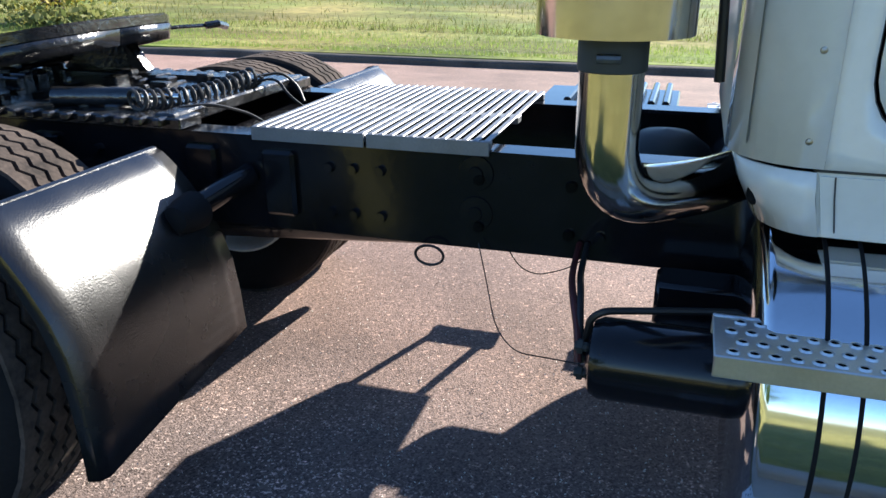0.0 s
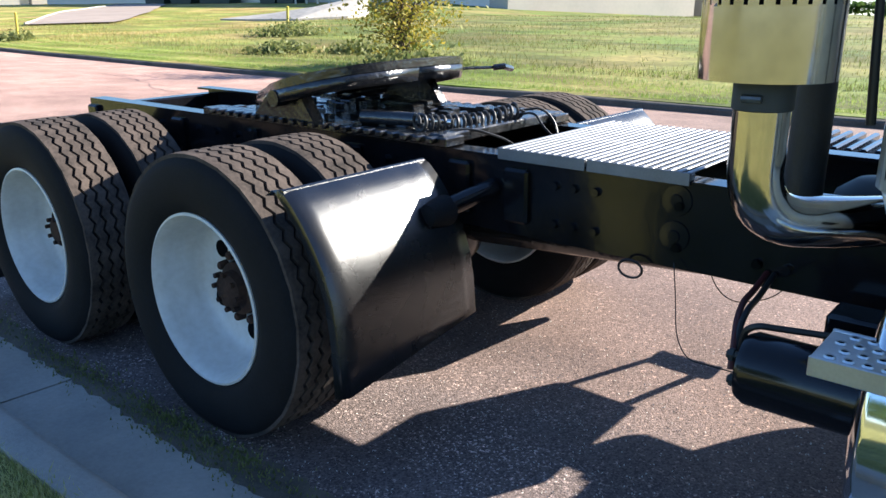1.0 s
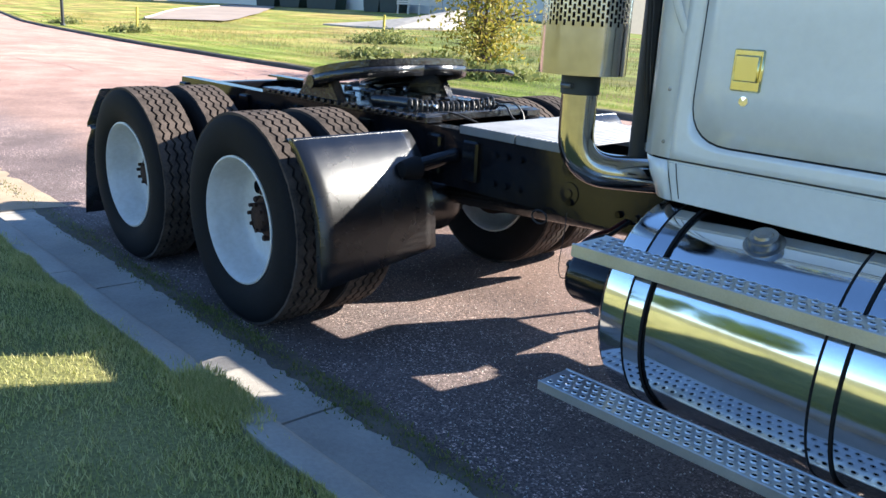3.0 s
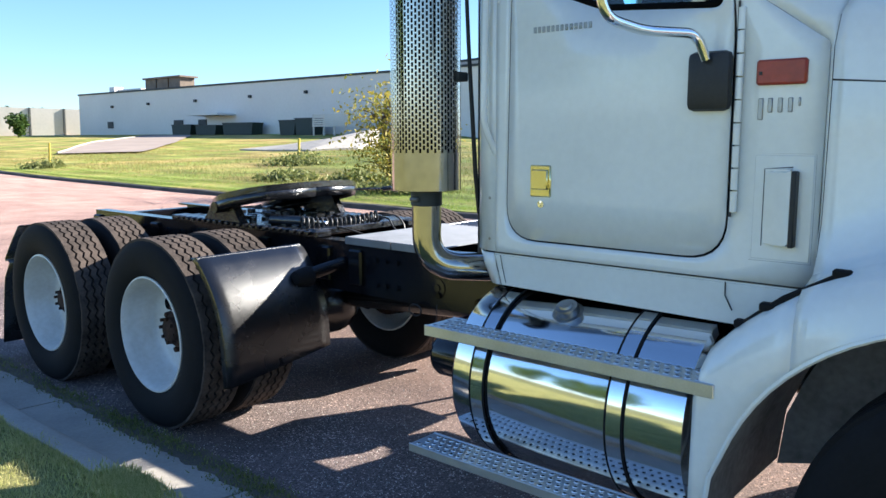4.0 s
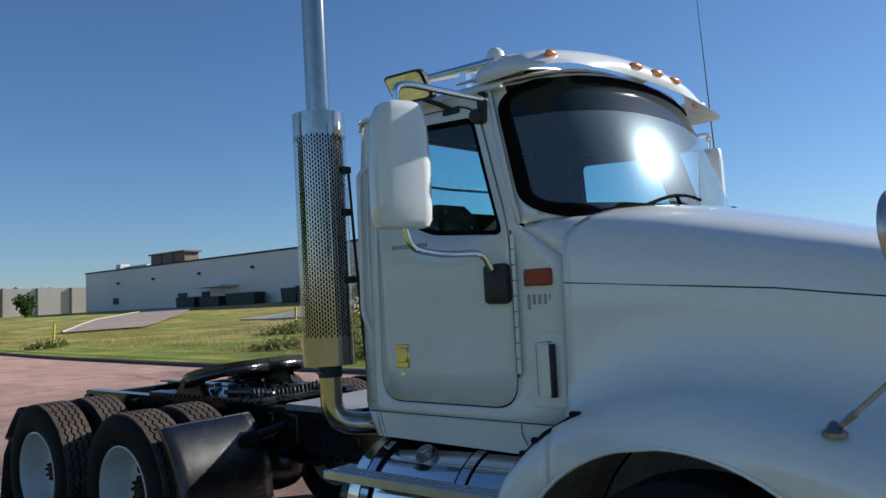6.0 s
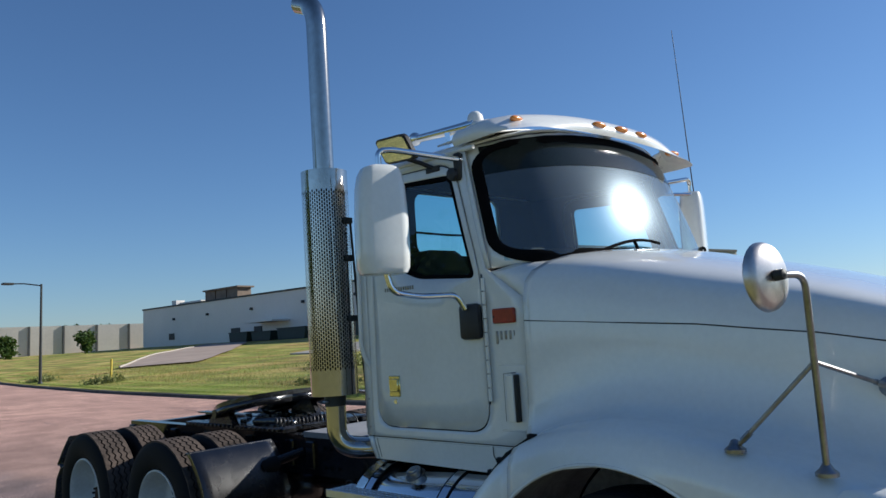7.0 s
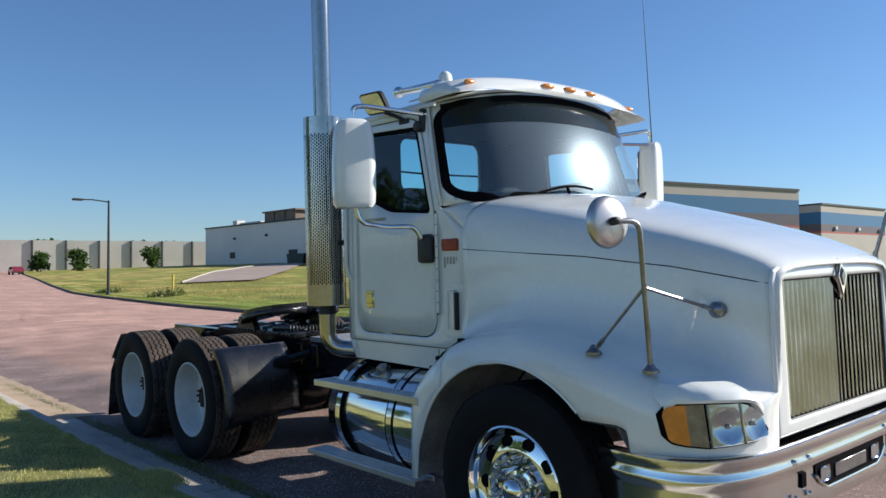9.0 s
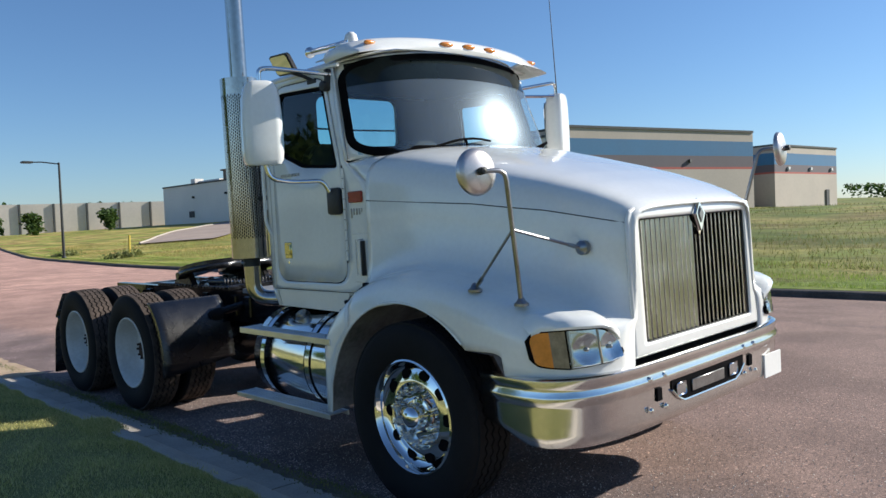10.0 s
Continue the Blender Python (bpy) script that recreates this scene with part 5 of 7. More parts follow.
def build_cab():
    body, linings = bmesh.new(), []
    for s in (-1, 1):
        ring_between(SIDE, DOOR, (2.58, 1.8), lambda a, b_: (a, s * cab_y(b_), b_), 3, body)
        lining = ring_between([(2.13, 1.14), (3.2, 1.14), (3.2, 1.9), (3.0, 1.94), (2.835, 2.55), (2.13, 2.55)], DOOR, (2.58, 1.8), lambda a, b_: (a, s * (cab_y(b_) - 0.022), b_), 2)
        linings.append(lining)
        rx, ry = 0.13, 0.13
        linings.append(grid([[(2.0 + rx - rx * math.sin(a), s * (cab_y(z) - 0.022 - ry + ry * math.cos(a)), z) for a in np.linspace(0, math.pi / 2, 7)] for z in (1.13, 1.6, 1.95, 2.1, 2.25, 2.4, 2.55)]))
        rows = []
        for z in (1.125, 1.6, 1.95, 2.1, 2.25, 2.4, 2.5, 2.57):
            row = []
            for k in range(7):
                a = math.pi / 2 * k / 6
                rx, ry = 0.15, 0.15
                row.append((1.98 + rx - rx * math.sin(a), s * (cab_y(z) - ry + ry * math.cos(a)), z))
            rows.append(row)
        grid(rows, body)
        # front pillar between side and glass
        rows = []
        for v in np.linspace(0, 1, 8):
            p = Vector((lerp(3.018, 2.855, v), s * cab_y(lerp(1.945, 2.57, v)), lerp(1.945, 2.57, v)))
            q = Vector(shield_at(s * 1.0, v))
            rows.append([p, p.lerp(q, 0.5) + Vector((0.012, s * 0.008, 0)), q])
        grid(rows, body)
    rear = [(-0.80, 1.125), (0.80, 1.125), (0.80, 1.95), (0.745, 2.57), (-0.745, 2.57), (-0.80, 1.95)]
    ring_between(rear, REAR_WIN, (0, 2.2), lambda a, b_: (1.98, a, b_), 2, body)
    cab = part("cab_shell", body, M_WHITE, TRUCK, "white painted aluminium cab shell", solid=0.012)
    for lining in linings:
        part("side_lining", lining, M_INTERIOR, cab, "dark cab lining")
    # roof
    rows = []
    for x, f, dz in ((1.965, 0.0, -0.035), (1.955, 0.06, 0.0), (1.985, 0.4, 0), (2.04, 0.75, 0), (2.12, 0.95, 0), (2.3, 1, 0), (2.6, 1.05, 0), (2.85, 1.0, 0), (2.98, 0.94, 0), (3.08, 0.86, 0), (3.13, 0.78, 0), (3.15, 0.70, 0)):
        row = []
        for u in np.linspace(-1, 1, 21):
            hw = 0.905 if x > 1.96 else 0.89
            if abs(u) > 0.7 and x < 2.1:
                hw *= 1 - 0.10 * (abs(u) - 0.7) / 0.3 * (2.1 - x) / 0.15
            row.append((x - max(0.0, x - 2.80) * 0.84 * abs(u) ** 4, hw * u, 2.565 + dz + 0.135 * f * (1 - abs(u) ** 3.2)))
        rows.append(row)
    part("roof", grid(rows), M_WHITE, cab, solid=0.01)
    part("drip_rail", tube([(2.95, -0.905, 2.555), (2.05, -0.905, 2.555), (1.955, -0.79, 2.545), (1.955, 0.79, 2.545), (2.05, 0.905, 2.555), (2.95, 0.905, 2.555)], 0.012, 8, bend=0.06), M_WHITE, cab)
    part("cab_floor", box(2.02, 3.2, -0.88, 0.88, 1.03, 1.12, 0.01), M_INTERIOR, cab, smooth=False)
    part("firewall", box(3.2, 3.222, -0.84, 0.84, 1.0, 1.86), M_INTERIOR, cab, smooth=False)
    part("headliner", box(2.03, 2.95, -0.84, 0.84, 2.54, 2.56, 0.005), M_INTERIOR, cab, smooth=False)
    part("rear_trim", ring_between([(-0.9, 1.15), (0.9, 1.15), (0.9, 1.95), (0.84, 2.54), (-0.84, 2.54), (-0.9, 1.95)], REAR_WIN, (0, 2.2), lambda a, b_: (2.005, a, b_), 1), M_INTERIOR, cab)
    rw = part("rear_window", bm_poly([(1.985, a, b_) for a, b_ in REAR_WIN]), M_GLASS, cab, "tinted rear window")
    rw.visible_shadow = False
    # lower skirt
    for s in (-1, 1):
        o = [(2.118, s * 0.952, 1.118), (3.22, s * 0.952, 1.118), (3.03, s * 0.935, 0.985), (2.14, s * 0.935, 0.998)]
        part("skirt_corner", grid([[(2.12 - 0.13 * math.sin(a), s * (0.80 + 0.15 * math.cos(a)), 1.118), (2.125 - 0.12 * math.sin(a), s * (0.80 + 0.145 * math.cos(a)), 1.07), (2.14 - 0.10 * math.sin(a), s * (0.80 + 0.135 * math.cos(a)), 1.0)] for a in np.linspace(0, math.pi / 2, 8)]), M_WHITE, cab, solid=0.006)
        part("skirt", prism(o, (0, -s * 0.05, 0), bevel=0.006), M_WHITE, cab)
        part("skirt_seam", tube([(2.12, s * 0.949, 1.122), (3.22, s * 0.949, 1.122)], 0.004, 6), M_SHADOWGAP, cab)
        part("skirt_joint", tube([(2.985, s * 0.954, 1.115), (2.985, s * 0.953, 1.075), (3.005, s * 0.945, 1.03)], 0.0022, 6), M_SHADOWGAP, cab)
        part("skirt_joint", tube([(2.15, s * 0.9525, 1.112), (2.155, s * 0.947, 1.07), (2.165, s * 0.938, 1.01)], 0.0014, 6), M_SHADOWGAP, cab)
        # rivet rows
        spots = [(2.13 + i * 0.071, 1.145) for i in range(16)] + [(2.135, 1.2 + i * 0.27) for i in range(5)] + [(3.215, 1.2 + i * 0.15) for i in range(5)]
        for x, z in spots:
            part("rivet", lathe([(0.0, s * 0.0028), (0.0045, s * 0.0018), (0.006, 0.0)], (x, s * 0.953, z), "y", 8), M_WHITE, cab)
        for x, z in ((2.15, 1.235), (2.15, 1.30), (2.10, 1.17), (2.10, 1.32)):
            part("screw", lathe([(0.0, s * 0.004), (0.0055, s * 0.003), (0.007, 0.0)], (x, s * 0.951, z), "y", 8), M_STEEL, cab, "dull screw")
    # doors
    for s in (-1, 1):
        bm = ring_between(DOOR_IN, WINDOW, (2.56, 2.18), lambda a, b_: (a, s * (cab_y(b_) + 0.004), b_), 5)
        d = part("door", bm, M_WHITE, TRUCK, "white cab door", solid=0.01)
        part("door_trim", ring_between(DOOR_IN, WINDOW_IN, (2.56, 2.18), lambda a, b_: (a, s * (cab_y(b_) - 0.03), b_), 2), M_INTERIOR, d)
        part("window_seal", ring_between(WINDOW, WINDOW_IN, (2.56, 2.18), lambda a, b_: (a, s * (cab_y(b_) + 0.006), b_), 1), M_GASKET, d, "black rubber window seal", solid=0.006)
        g = part("window", bm_poly([(a, s * (cab_y(b_) - 0.004), b_) for a, b_ in WINDOW_IN]), M_GLASS, d, "tinted side glass")
        g.visible_shadow = False
        press = round_corners([(2.205, 1.207), (2.953, 1.207), (2.953, 1.90), (2.205, 1.90)], 0.115, 6)
        part("pressed_line", tube([(a, s * 0.9555, b_) for a, b_ in press + press[:1]], 0.0016, 5), M_SHADOWGAP, d)
        part("seam_gap", tube([(a, s * (cab_y(b_) + 0.0005), b_) for a, b_ in DOOR + DOOR[:1]], 0.0032, 5), M_SHADOWGAP, d)
        h_ = part("handle", box(2.285, 2.37, s * 0.955, s * 0.966, 1.335, 1.445, 0.004), M_YELLOW, d, "bright metal door handle")
        part("handle_paddle", box(2.293, 2.362, s * 0.966, s * 0.973, 1.36, 1.43, 0.004), M_YELLOW, h_)
        part("handle_plate", box(2.28, 2.376, s * 0.953, s * 0.958, 1.285, 1.455, 0.002), M_ALU, d)
        part("lock", lathe([(0.0, s * 0.006), (0.013, s * 0.005), (0.015, 0)], (2.328, s * 0.957, 1.31), "y", 14), M_CHROME, d)
        for i in range(9):
            part("hinge_knuckle", tube([(3.0, s * 0.963, 1.325 + i * 0.0645), (3.0, s * 0.963, 1.385 + i * 0.0645)], 0.0105, 10), M_WHITE, d)
        part("hinge_shadow", box(2.987, 2.9925, s * 0.955, s * 0.962, 1.31, 1.92), M_SHADOWGAP, d, smooth=False)
        # plain bars in place of the maker's lettering
        for i in range(13):
            part("badge_bar", box(2.29 + i * 0.0178, 2.302 + i * 0.0178, s * 0.957, s * 0.961, 1.888, 1.908, 0.001), M_STEEL, d, "small metal badge bar")
        part("mirror_bracket", box(2.855, 2.985, s * 0.955, s * 1.0, 1.615, 1.785, 0.02, seg=2), M_PLASTIC, TRUCK, "black plastic mirror bracket")
        # grab handle on the rear corner
        part("grab_handle", tube([(2.125, s * 0.93, 2.31), (2.10, s * 0.975, 2.28), (2.095, s * 0.985, 1.58), (2.125, s * 0.945, 1.48)], 0.0125, 10, bend=0.08), M_WHITE, TRUCK, "white grab handle")
        # cowl side: marker light, number badge, vent
        m = part("marker_lamp", box(3.05, 3.185, s * 0.955, s * 0.975, 1.683, 1.752, 0.006), M_REDLENS, TRUCK, "dull red-amber marker lamp")
        part("lamp_screw", box(3.06, 3.068, s * 0.974, s * 0.977, 1.71, 1.72), M_DARKMETAL, m, smooth=False)
        for i, (w, hh) in enumerate(((0.018, 0.06), (0.016, 0.04), (0.016, 0.04), (0.016, 0.04), (0.008, 0.024))):
            x = 3.055 + i * 0.027
            part("model_badge", box(x, x + w * 0.8, s * 0.956, s * 0.961, 1.648 - hh, 1.648, 0.002), M_STEEL, TRUCK, "small metal badge bar")
        v = part("side_vent_frame", box(3.055, 3.215, s * 0.953, s * 0.958, 1.195, 1.49, 0.002), M_WHITE, TRUCK, "white side vent cover")
        part("vent_scoop", prism([(3.085, s * 0.956, 1.235), (3.15, s * 0.992, 1.235), (3.165, s * 0.992, 1.24), (3.165, s * 0.956, 1.24)], (0, 0, 0.215), bevel=0.006), M_WHITE, v)
        part("vent_outline", tube([(3.05, s * 0.954, 1.19), (3.22, s * 0.954, 1.19), (3.22, s * 0.954, 1.495), (3.05, s * 0.954, 1.495), (3.05, s * 0.954, 1.19)], 0.0025, 5), M_SHADOWGAP, v)
        part("scoop_edge", tube([(3.083, s * 0.957, 1.233), (3.083, s * 0.957, 1.452), (3.16, s * 0.958, 1.458)], 0.002, 5), M_SHADOWGAP, v)
        part("vent_mesh", box(3.163, 3.178, s * 0.957, s * 0.988, 1.236, 1.448, 0.003), M_PLASTIC, v, "black vent mesh")
        part("cowl_seam", tube([(3.035, s * 0.953, 1.13), (3.035, s * 0.953, 1.91)], 0.002, 5), M_SHADOWGAP, cab)
        for z in (1.77, 1.505):
            part("cowl_seam", tube([(3.037, s * 0.953, z), (3.215, s * 0.953, z)], 0.002, 5), M_SHADOWGAP, cab)


def bm_poly(pts):
    bm = bmesh.new()
    bm.faces.new([bm.verts.new(p) for p in pts])
    return bm


def shield_at(u, v):
    """The windshield's curved surface, u across (-1 to 1), v up."""
    xb = 3.44 - 0.15 * u * u - 0.26 * abs(u) ** 8
    xt = 3.17 - 0.10 * u * u - 0.21 * abs(u) ** 8
    return (lerp(xb, xt, v) + 0.10 * v * (1 - v) * (1 - abs(u) ** 3), u * lerp(0.938, 0.872, v), lerp(1.945, 2.575, v) - 0.02 * (1 - u * u) * (1 - v) + 0.085 * (1 - u * u) * v)


def build_windshield():
    us, vs = np.linspace(-0.965, 0.965, 33), np.linspace(0.05, 0.97, 15)
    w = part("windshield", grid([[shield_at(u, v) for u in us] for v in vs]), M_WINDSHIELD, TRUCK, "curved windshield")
    w.visible_shadow = False
    def flat(w_, z0, z1, r):
        """A rounded outline drawn in metres and given as (u, v)."""
        p = round_corners([(-w_, z0), (w_, z0), (w_, z1), (-w_, z1)], r, 8)
        return [(lerp(a[0], b_[0], k / 8) / 0.92, lerp(a[1], b_[1], k / 8) / 0.66) for a, b_ in zip(p, p[1:] + p[:1]) for k in range(8)]

    def skin(q, x, y, z):
        return [Vector(shield_at(a, b_)) + Vector((x, y * a ** 3, z)) for a, b_ in q]

    outer, inner = flat(0.915, 0.012, 0.648, 0.135), flat(0.890, 0.075, 0.605, 0.085)
    mid_o, mid_i = flat(0.902, 0.03, 0.636, 0.125), flat(0.897, 0.06, 0.615, 0.10)
    bm = grid([skin(outer, 0.003, 0.004, 0.001), skin(mid_o, 0.009, 0.012, 0.004), skin(mid_i, 0.009, 0.012, 0.004), skin(inner, 0.003, 0.004, 0.002)], close_u=True)
    part("gasket", bm, M_GASKET, w, "black windshield gasket")
    part("windshield_frame", grid([skin(flat(0.92, 0.0, 0.66, 0.006), -0.002, -0.002, 0), skin(flat(0.905, 0.02, 0.64, 0.125), -0.002, -0.002, 0), skin(flat(0.895, 0.035, 0.63, 0.12), -0.004, -0.004, 0)], close_u=True), M_WHITE, w, solid=0.004)
    # near-black strip: the glass's sun tint and the visor's shade painted together
    part("tint_shade_band", grid([[Vector(shield_at(u, v)) + Vector((0.002, 0, 0.001)) for u in us] for v in (0.735, 0.8, 0.87, 0.97)]), M_BAND, w, "dark band along the top of the glass, sun tint and painted visor shade in one")
    for u0, u1 in ((-0.62, -0.05), (0.55, 0.98)):
        p = [Vector(shield_at(lerp(u0, u1, t), 0.055 + 0.10 * math.sin(t * 2.2))) + Vector((0.03, 0, 0.014)) for t in np.linspace(0, 1, 8)]
        part("wiper_blade", tube(p, 0.008, 6), M_GASKET, w)
        q = Vector(shield_at(u0 + 0.35 * (1 if u0 < 0 else -1), 0.0)) + Vector((0.04, 0, 0.0))
        part("wiper_arm", tube([q, p[4]], 0.009, 6), M_GASKET, w)
    part("grab_cord", tube([(1.975, -0.78, 2.285), (1.965, -0.1, 2.272), (1.965, 0.78, 2.285)], 0.008, 6), M_INTERIOR, TRUCK, "dark cord across the rear window")
    # inside: dash, wheel, seats
    part("dashboard", box(2.93, 3.22, -0.86, 0.86, 1.55, 1.94, 0.05, seg=2), M_INTERIOR, TRUCK)
    c = Vector((2.83, 0.46, 1.9))
    ring = [c + Vector((0.06 * math.sin(a), 0.23 * math.cos(a), 0.22 * math.sin(a) * 0.8)) for a in np.linspace(0, 2 * math.pi, 40)]
    sw = part("steering_wheel", tube(ring, 0.016, 8), M_INTERIOR, TRUCK)
    part("spoke", tube([c + Vector((0, -0.22, 0)), c, c + Vector((0, 0.22, 0))], 0.014, 6), M_INTERIOR, sw)
    for s in (-1, 1):
        st = part("seat", box(2.28, 2.8, s * 0.45 - 0.24, s * 0.45 + 0.24, 1.5, 1.64, 0.05, seg=2), M_SEAT, TRUCK, "dark cloth cab seat")
        back = [(y * 1.0, z) for y, z in rounded_rect(0.46, 0.66, 0.12)]
        part("backrest", prism([(2.14 + 0.1 * (0.33 - z) * 0.3, s * 0.45 + y, (1.84 if s > 0 else 1.80) + z) for y, z in back], (0.12, 0, 0), bevel=0.02), M_SEAT, st)


def build_visor():
    """An arched blade ahead of the roof, with open slots behind it, a middle strut and closed ends."""
    def mid(u):
        a = abs(u)
        return Vector((3.245 - 0.19 * a ** 2.4, (u if a < 0.8 else math.copysign(0.8 + (a - 0.8) * 0.6, u)), 2.665 - 0.045 * a ** 2.4))

    path = [mid(u) for u in np.linspace(-1, 1, 41)]
    for s in (1, -1):
        side = [Vector((2.99, s * 0.935, 2.616)), Vector((2.93, s * 0.93, 2.612)), Vector((2.87, s * 0.92, 2.612)), Vector((2.83, s * 0.91, 2.612))]
        path = path + side if s > 0 else side[::-1] + path
    sec = [(0.0, -0.05), (0.012, -0.03), (0.014, -0.005), (0.004, 0.03), (-0.018, 0.055), (-0.045, 0.067), (-0.075, 0.072), (-0.075, 0.062), (-0.05, 0.05), (-0.03, 0.015), (-0.014, -0.04)]
    rows = []
    for i, p in enumerate(path):
        d = path[min(i + 1, len(path) - 1)] - path[max(i - 1, 0)]
        n = Vector((d.y, -d.x, 0)).normalized()
        k = 1 - 0.3 * min(1.0, abs(p.y)) ** 2.5
        lift = 0.022 * min(1.0, max(0.0, (0.85 - abs(p.y)) / 0.15))
        lower = [(o, dz + lift * max(0.0, min(1.0, (0.03 - dz) / 0.06))) for o, dz in sec]
        flare = 2.4 * min(1.0, abs(p.y) / 0.9) ** 2.5 * min(1.0, max(0.0, (p.x - 2.85) / 0.2))
        rows.append([p + n * o + Vector((flare * max(0.0, 0.01 - dz), 0, dz * k + 0.012 * (1 - k))) for o, dz in lower])
    v = part("sun_visor", grid(rows, close_u=True, caps=True), M_WHITE, TRUCK, "white exterior sun visor with open slots", angle=50)
    # middle strut and closed ends back to the roof
    part("strut", prism([(2.95, -0.045, 2.68), (3.17, -0.045, 2.71), (3.20, -0.045, 2.67), (3.09, -0.045, 2.66)], (0, 0.09, 0), bevel=0.008), M_WHITE, v)
    for s in (-1, 1):
        rows = []
        for a in np.linspace(0.80, 1.0, 7):
            p = mid(s * a) + Vector((-0.08, 0, 0.045))
            q = Vector((2.95 - 0.1 * (a - 0.8) / 0.2, s * lerp(0.74, 0.895, (a - 0.8) / 0.2), 2.635 - 0.04 * (a - 0.8) / 0.2))
            rows.append([p.lerp(q, t) for t in np.linspace(0, 1, 6)])
        part("end_plate", grid(rows), M_WHITE, v, solid=0.02)
    part("roof_cap", grid([[(x, 0.88 * u, 2.70 + 0.005 - 0.085 * abs(u) ** 3 + dz) for u in np.linspace(-1, 1, 17)] for x, dz in ((2.68, -0.006), (2.78, 0.0), (2.92, -0.004), (3.02, -0.016))]), M_WHITE, v, solid=0.008)
    for u in (-0.782, -0.208, 0.0, 0.215, 0.782):
        p = mid(u) + Vector((0.008 - 0.01 * abs(u), 0, 0.022))
        bm = bmesh.new()
        bmesh.ops.create_uvsphere(bm, u_segments=20, v_segments=10, radius=1.0)
        bmesh.ops.scale(bm, vec=(0.024, 0.062, 0.018), verts=bm.verts)
        bmesh.ops.rotate(bm, cent=(0, 0, 0), matrix=Matrix.Rotation(-u * abs(u) * 0.35, 3, "Z"), verts=bm.verts)
        bmesh.ops.translate(bm, vec=p, verts=bm.verts)
        part("marker_light", bm, M_AMBER, v, "amber oval clearance light")
    for s in (-1, 1):
        bm = lathe([(0.0, 0.055), (0.022, 0.050), (0.04, 0.032), (0.047, 0.0), (0.048, -0.03), (0.056, -0.032), (0.058, -0.06)], (2.70, s * 0.583, 2.785), "z", 24)
        part("roof_beacon", bm, M_WHITE_DULL, TRUCK, "white domed roof beacon")
        hn = part("air_horn", tube([(2.26, s * 0.602, 2.78), (2.60, s * 0.602, 2.765), (2.72, s * 0.602, 2.76)], 0.022, 14, taper=0.034), M_CHROME, TRUCK, "chrome roof air horn")
        bm = bmesh.new()
        bmesh.ops.create_uvsphere(bm, u_segments=16, v_segments=10, radius=0.04)
        bmesh.ops.translate(bm, vec=(2.238, s * 0.602, 2.782), verts=bm.verts)
        part("horn_cap", bm, M_CHROME, hn)
        part("horn_foot", box(2.5, 2.54, s * 0.58, s * 0.625, 2.66, 2.77), M_CHROME, hn)


def cab_form(p):
    """The cab's place on the frame: a little narrower than drawn, about the truck's middle."""
    return Vector((p.x - 0.02, 0.012 + 0.9653 * p.y, p.z))


def front_form(p):
    """The hood's place: drawn out towards the nose, which hangs a little lower."""
    return Vector((3.225 + (p.x - 3.24) * 1.022, 0.012 + p.y * (0.985 + 0.03 * min(1.0, max(0.0, abs(p.y) - 0.55) / 0.4)), p.z - 0.018 * min(1.0, max(0.0, p.x - 3.2))))


FORM[0] = cab_form
build_cab()
build_windshield()
build_visor()
FORM[0] = None


# ---- hood and fenders ----
def arch(x):
    if x < 3.035:
        return 0.42
    if x < 4.165:
        return 0.468 + math.sqrt(max(0.0, 0.665 ** 2 - (x - 3.71) ** 2)) if x > 3.06 else 0.6
    return curve1(x, [(4.165, 0.95), (4.19, 0.925), (4.37, 0.928), (4.42, 0.915), (4.437, 0.82), (4.6, 0.81), (4.9, 0.81)])


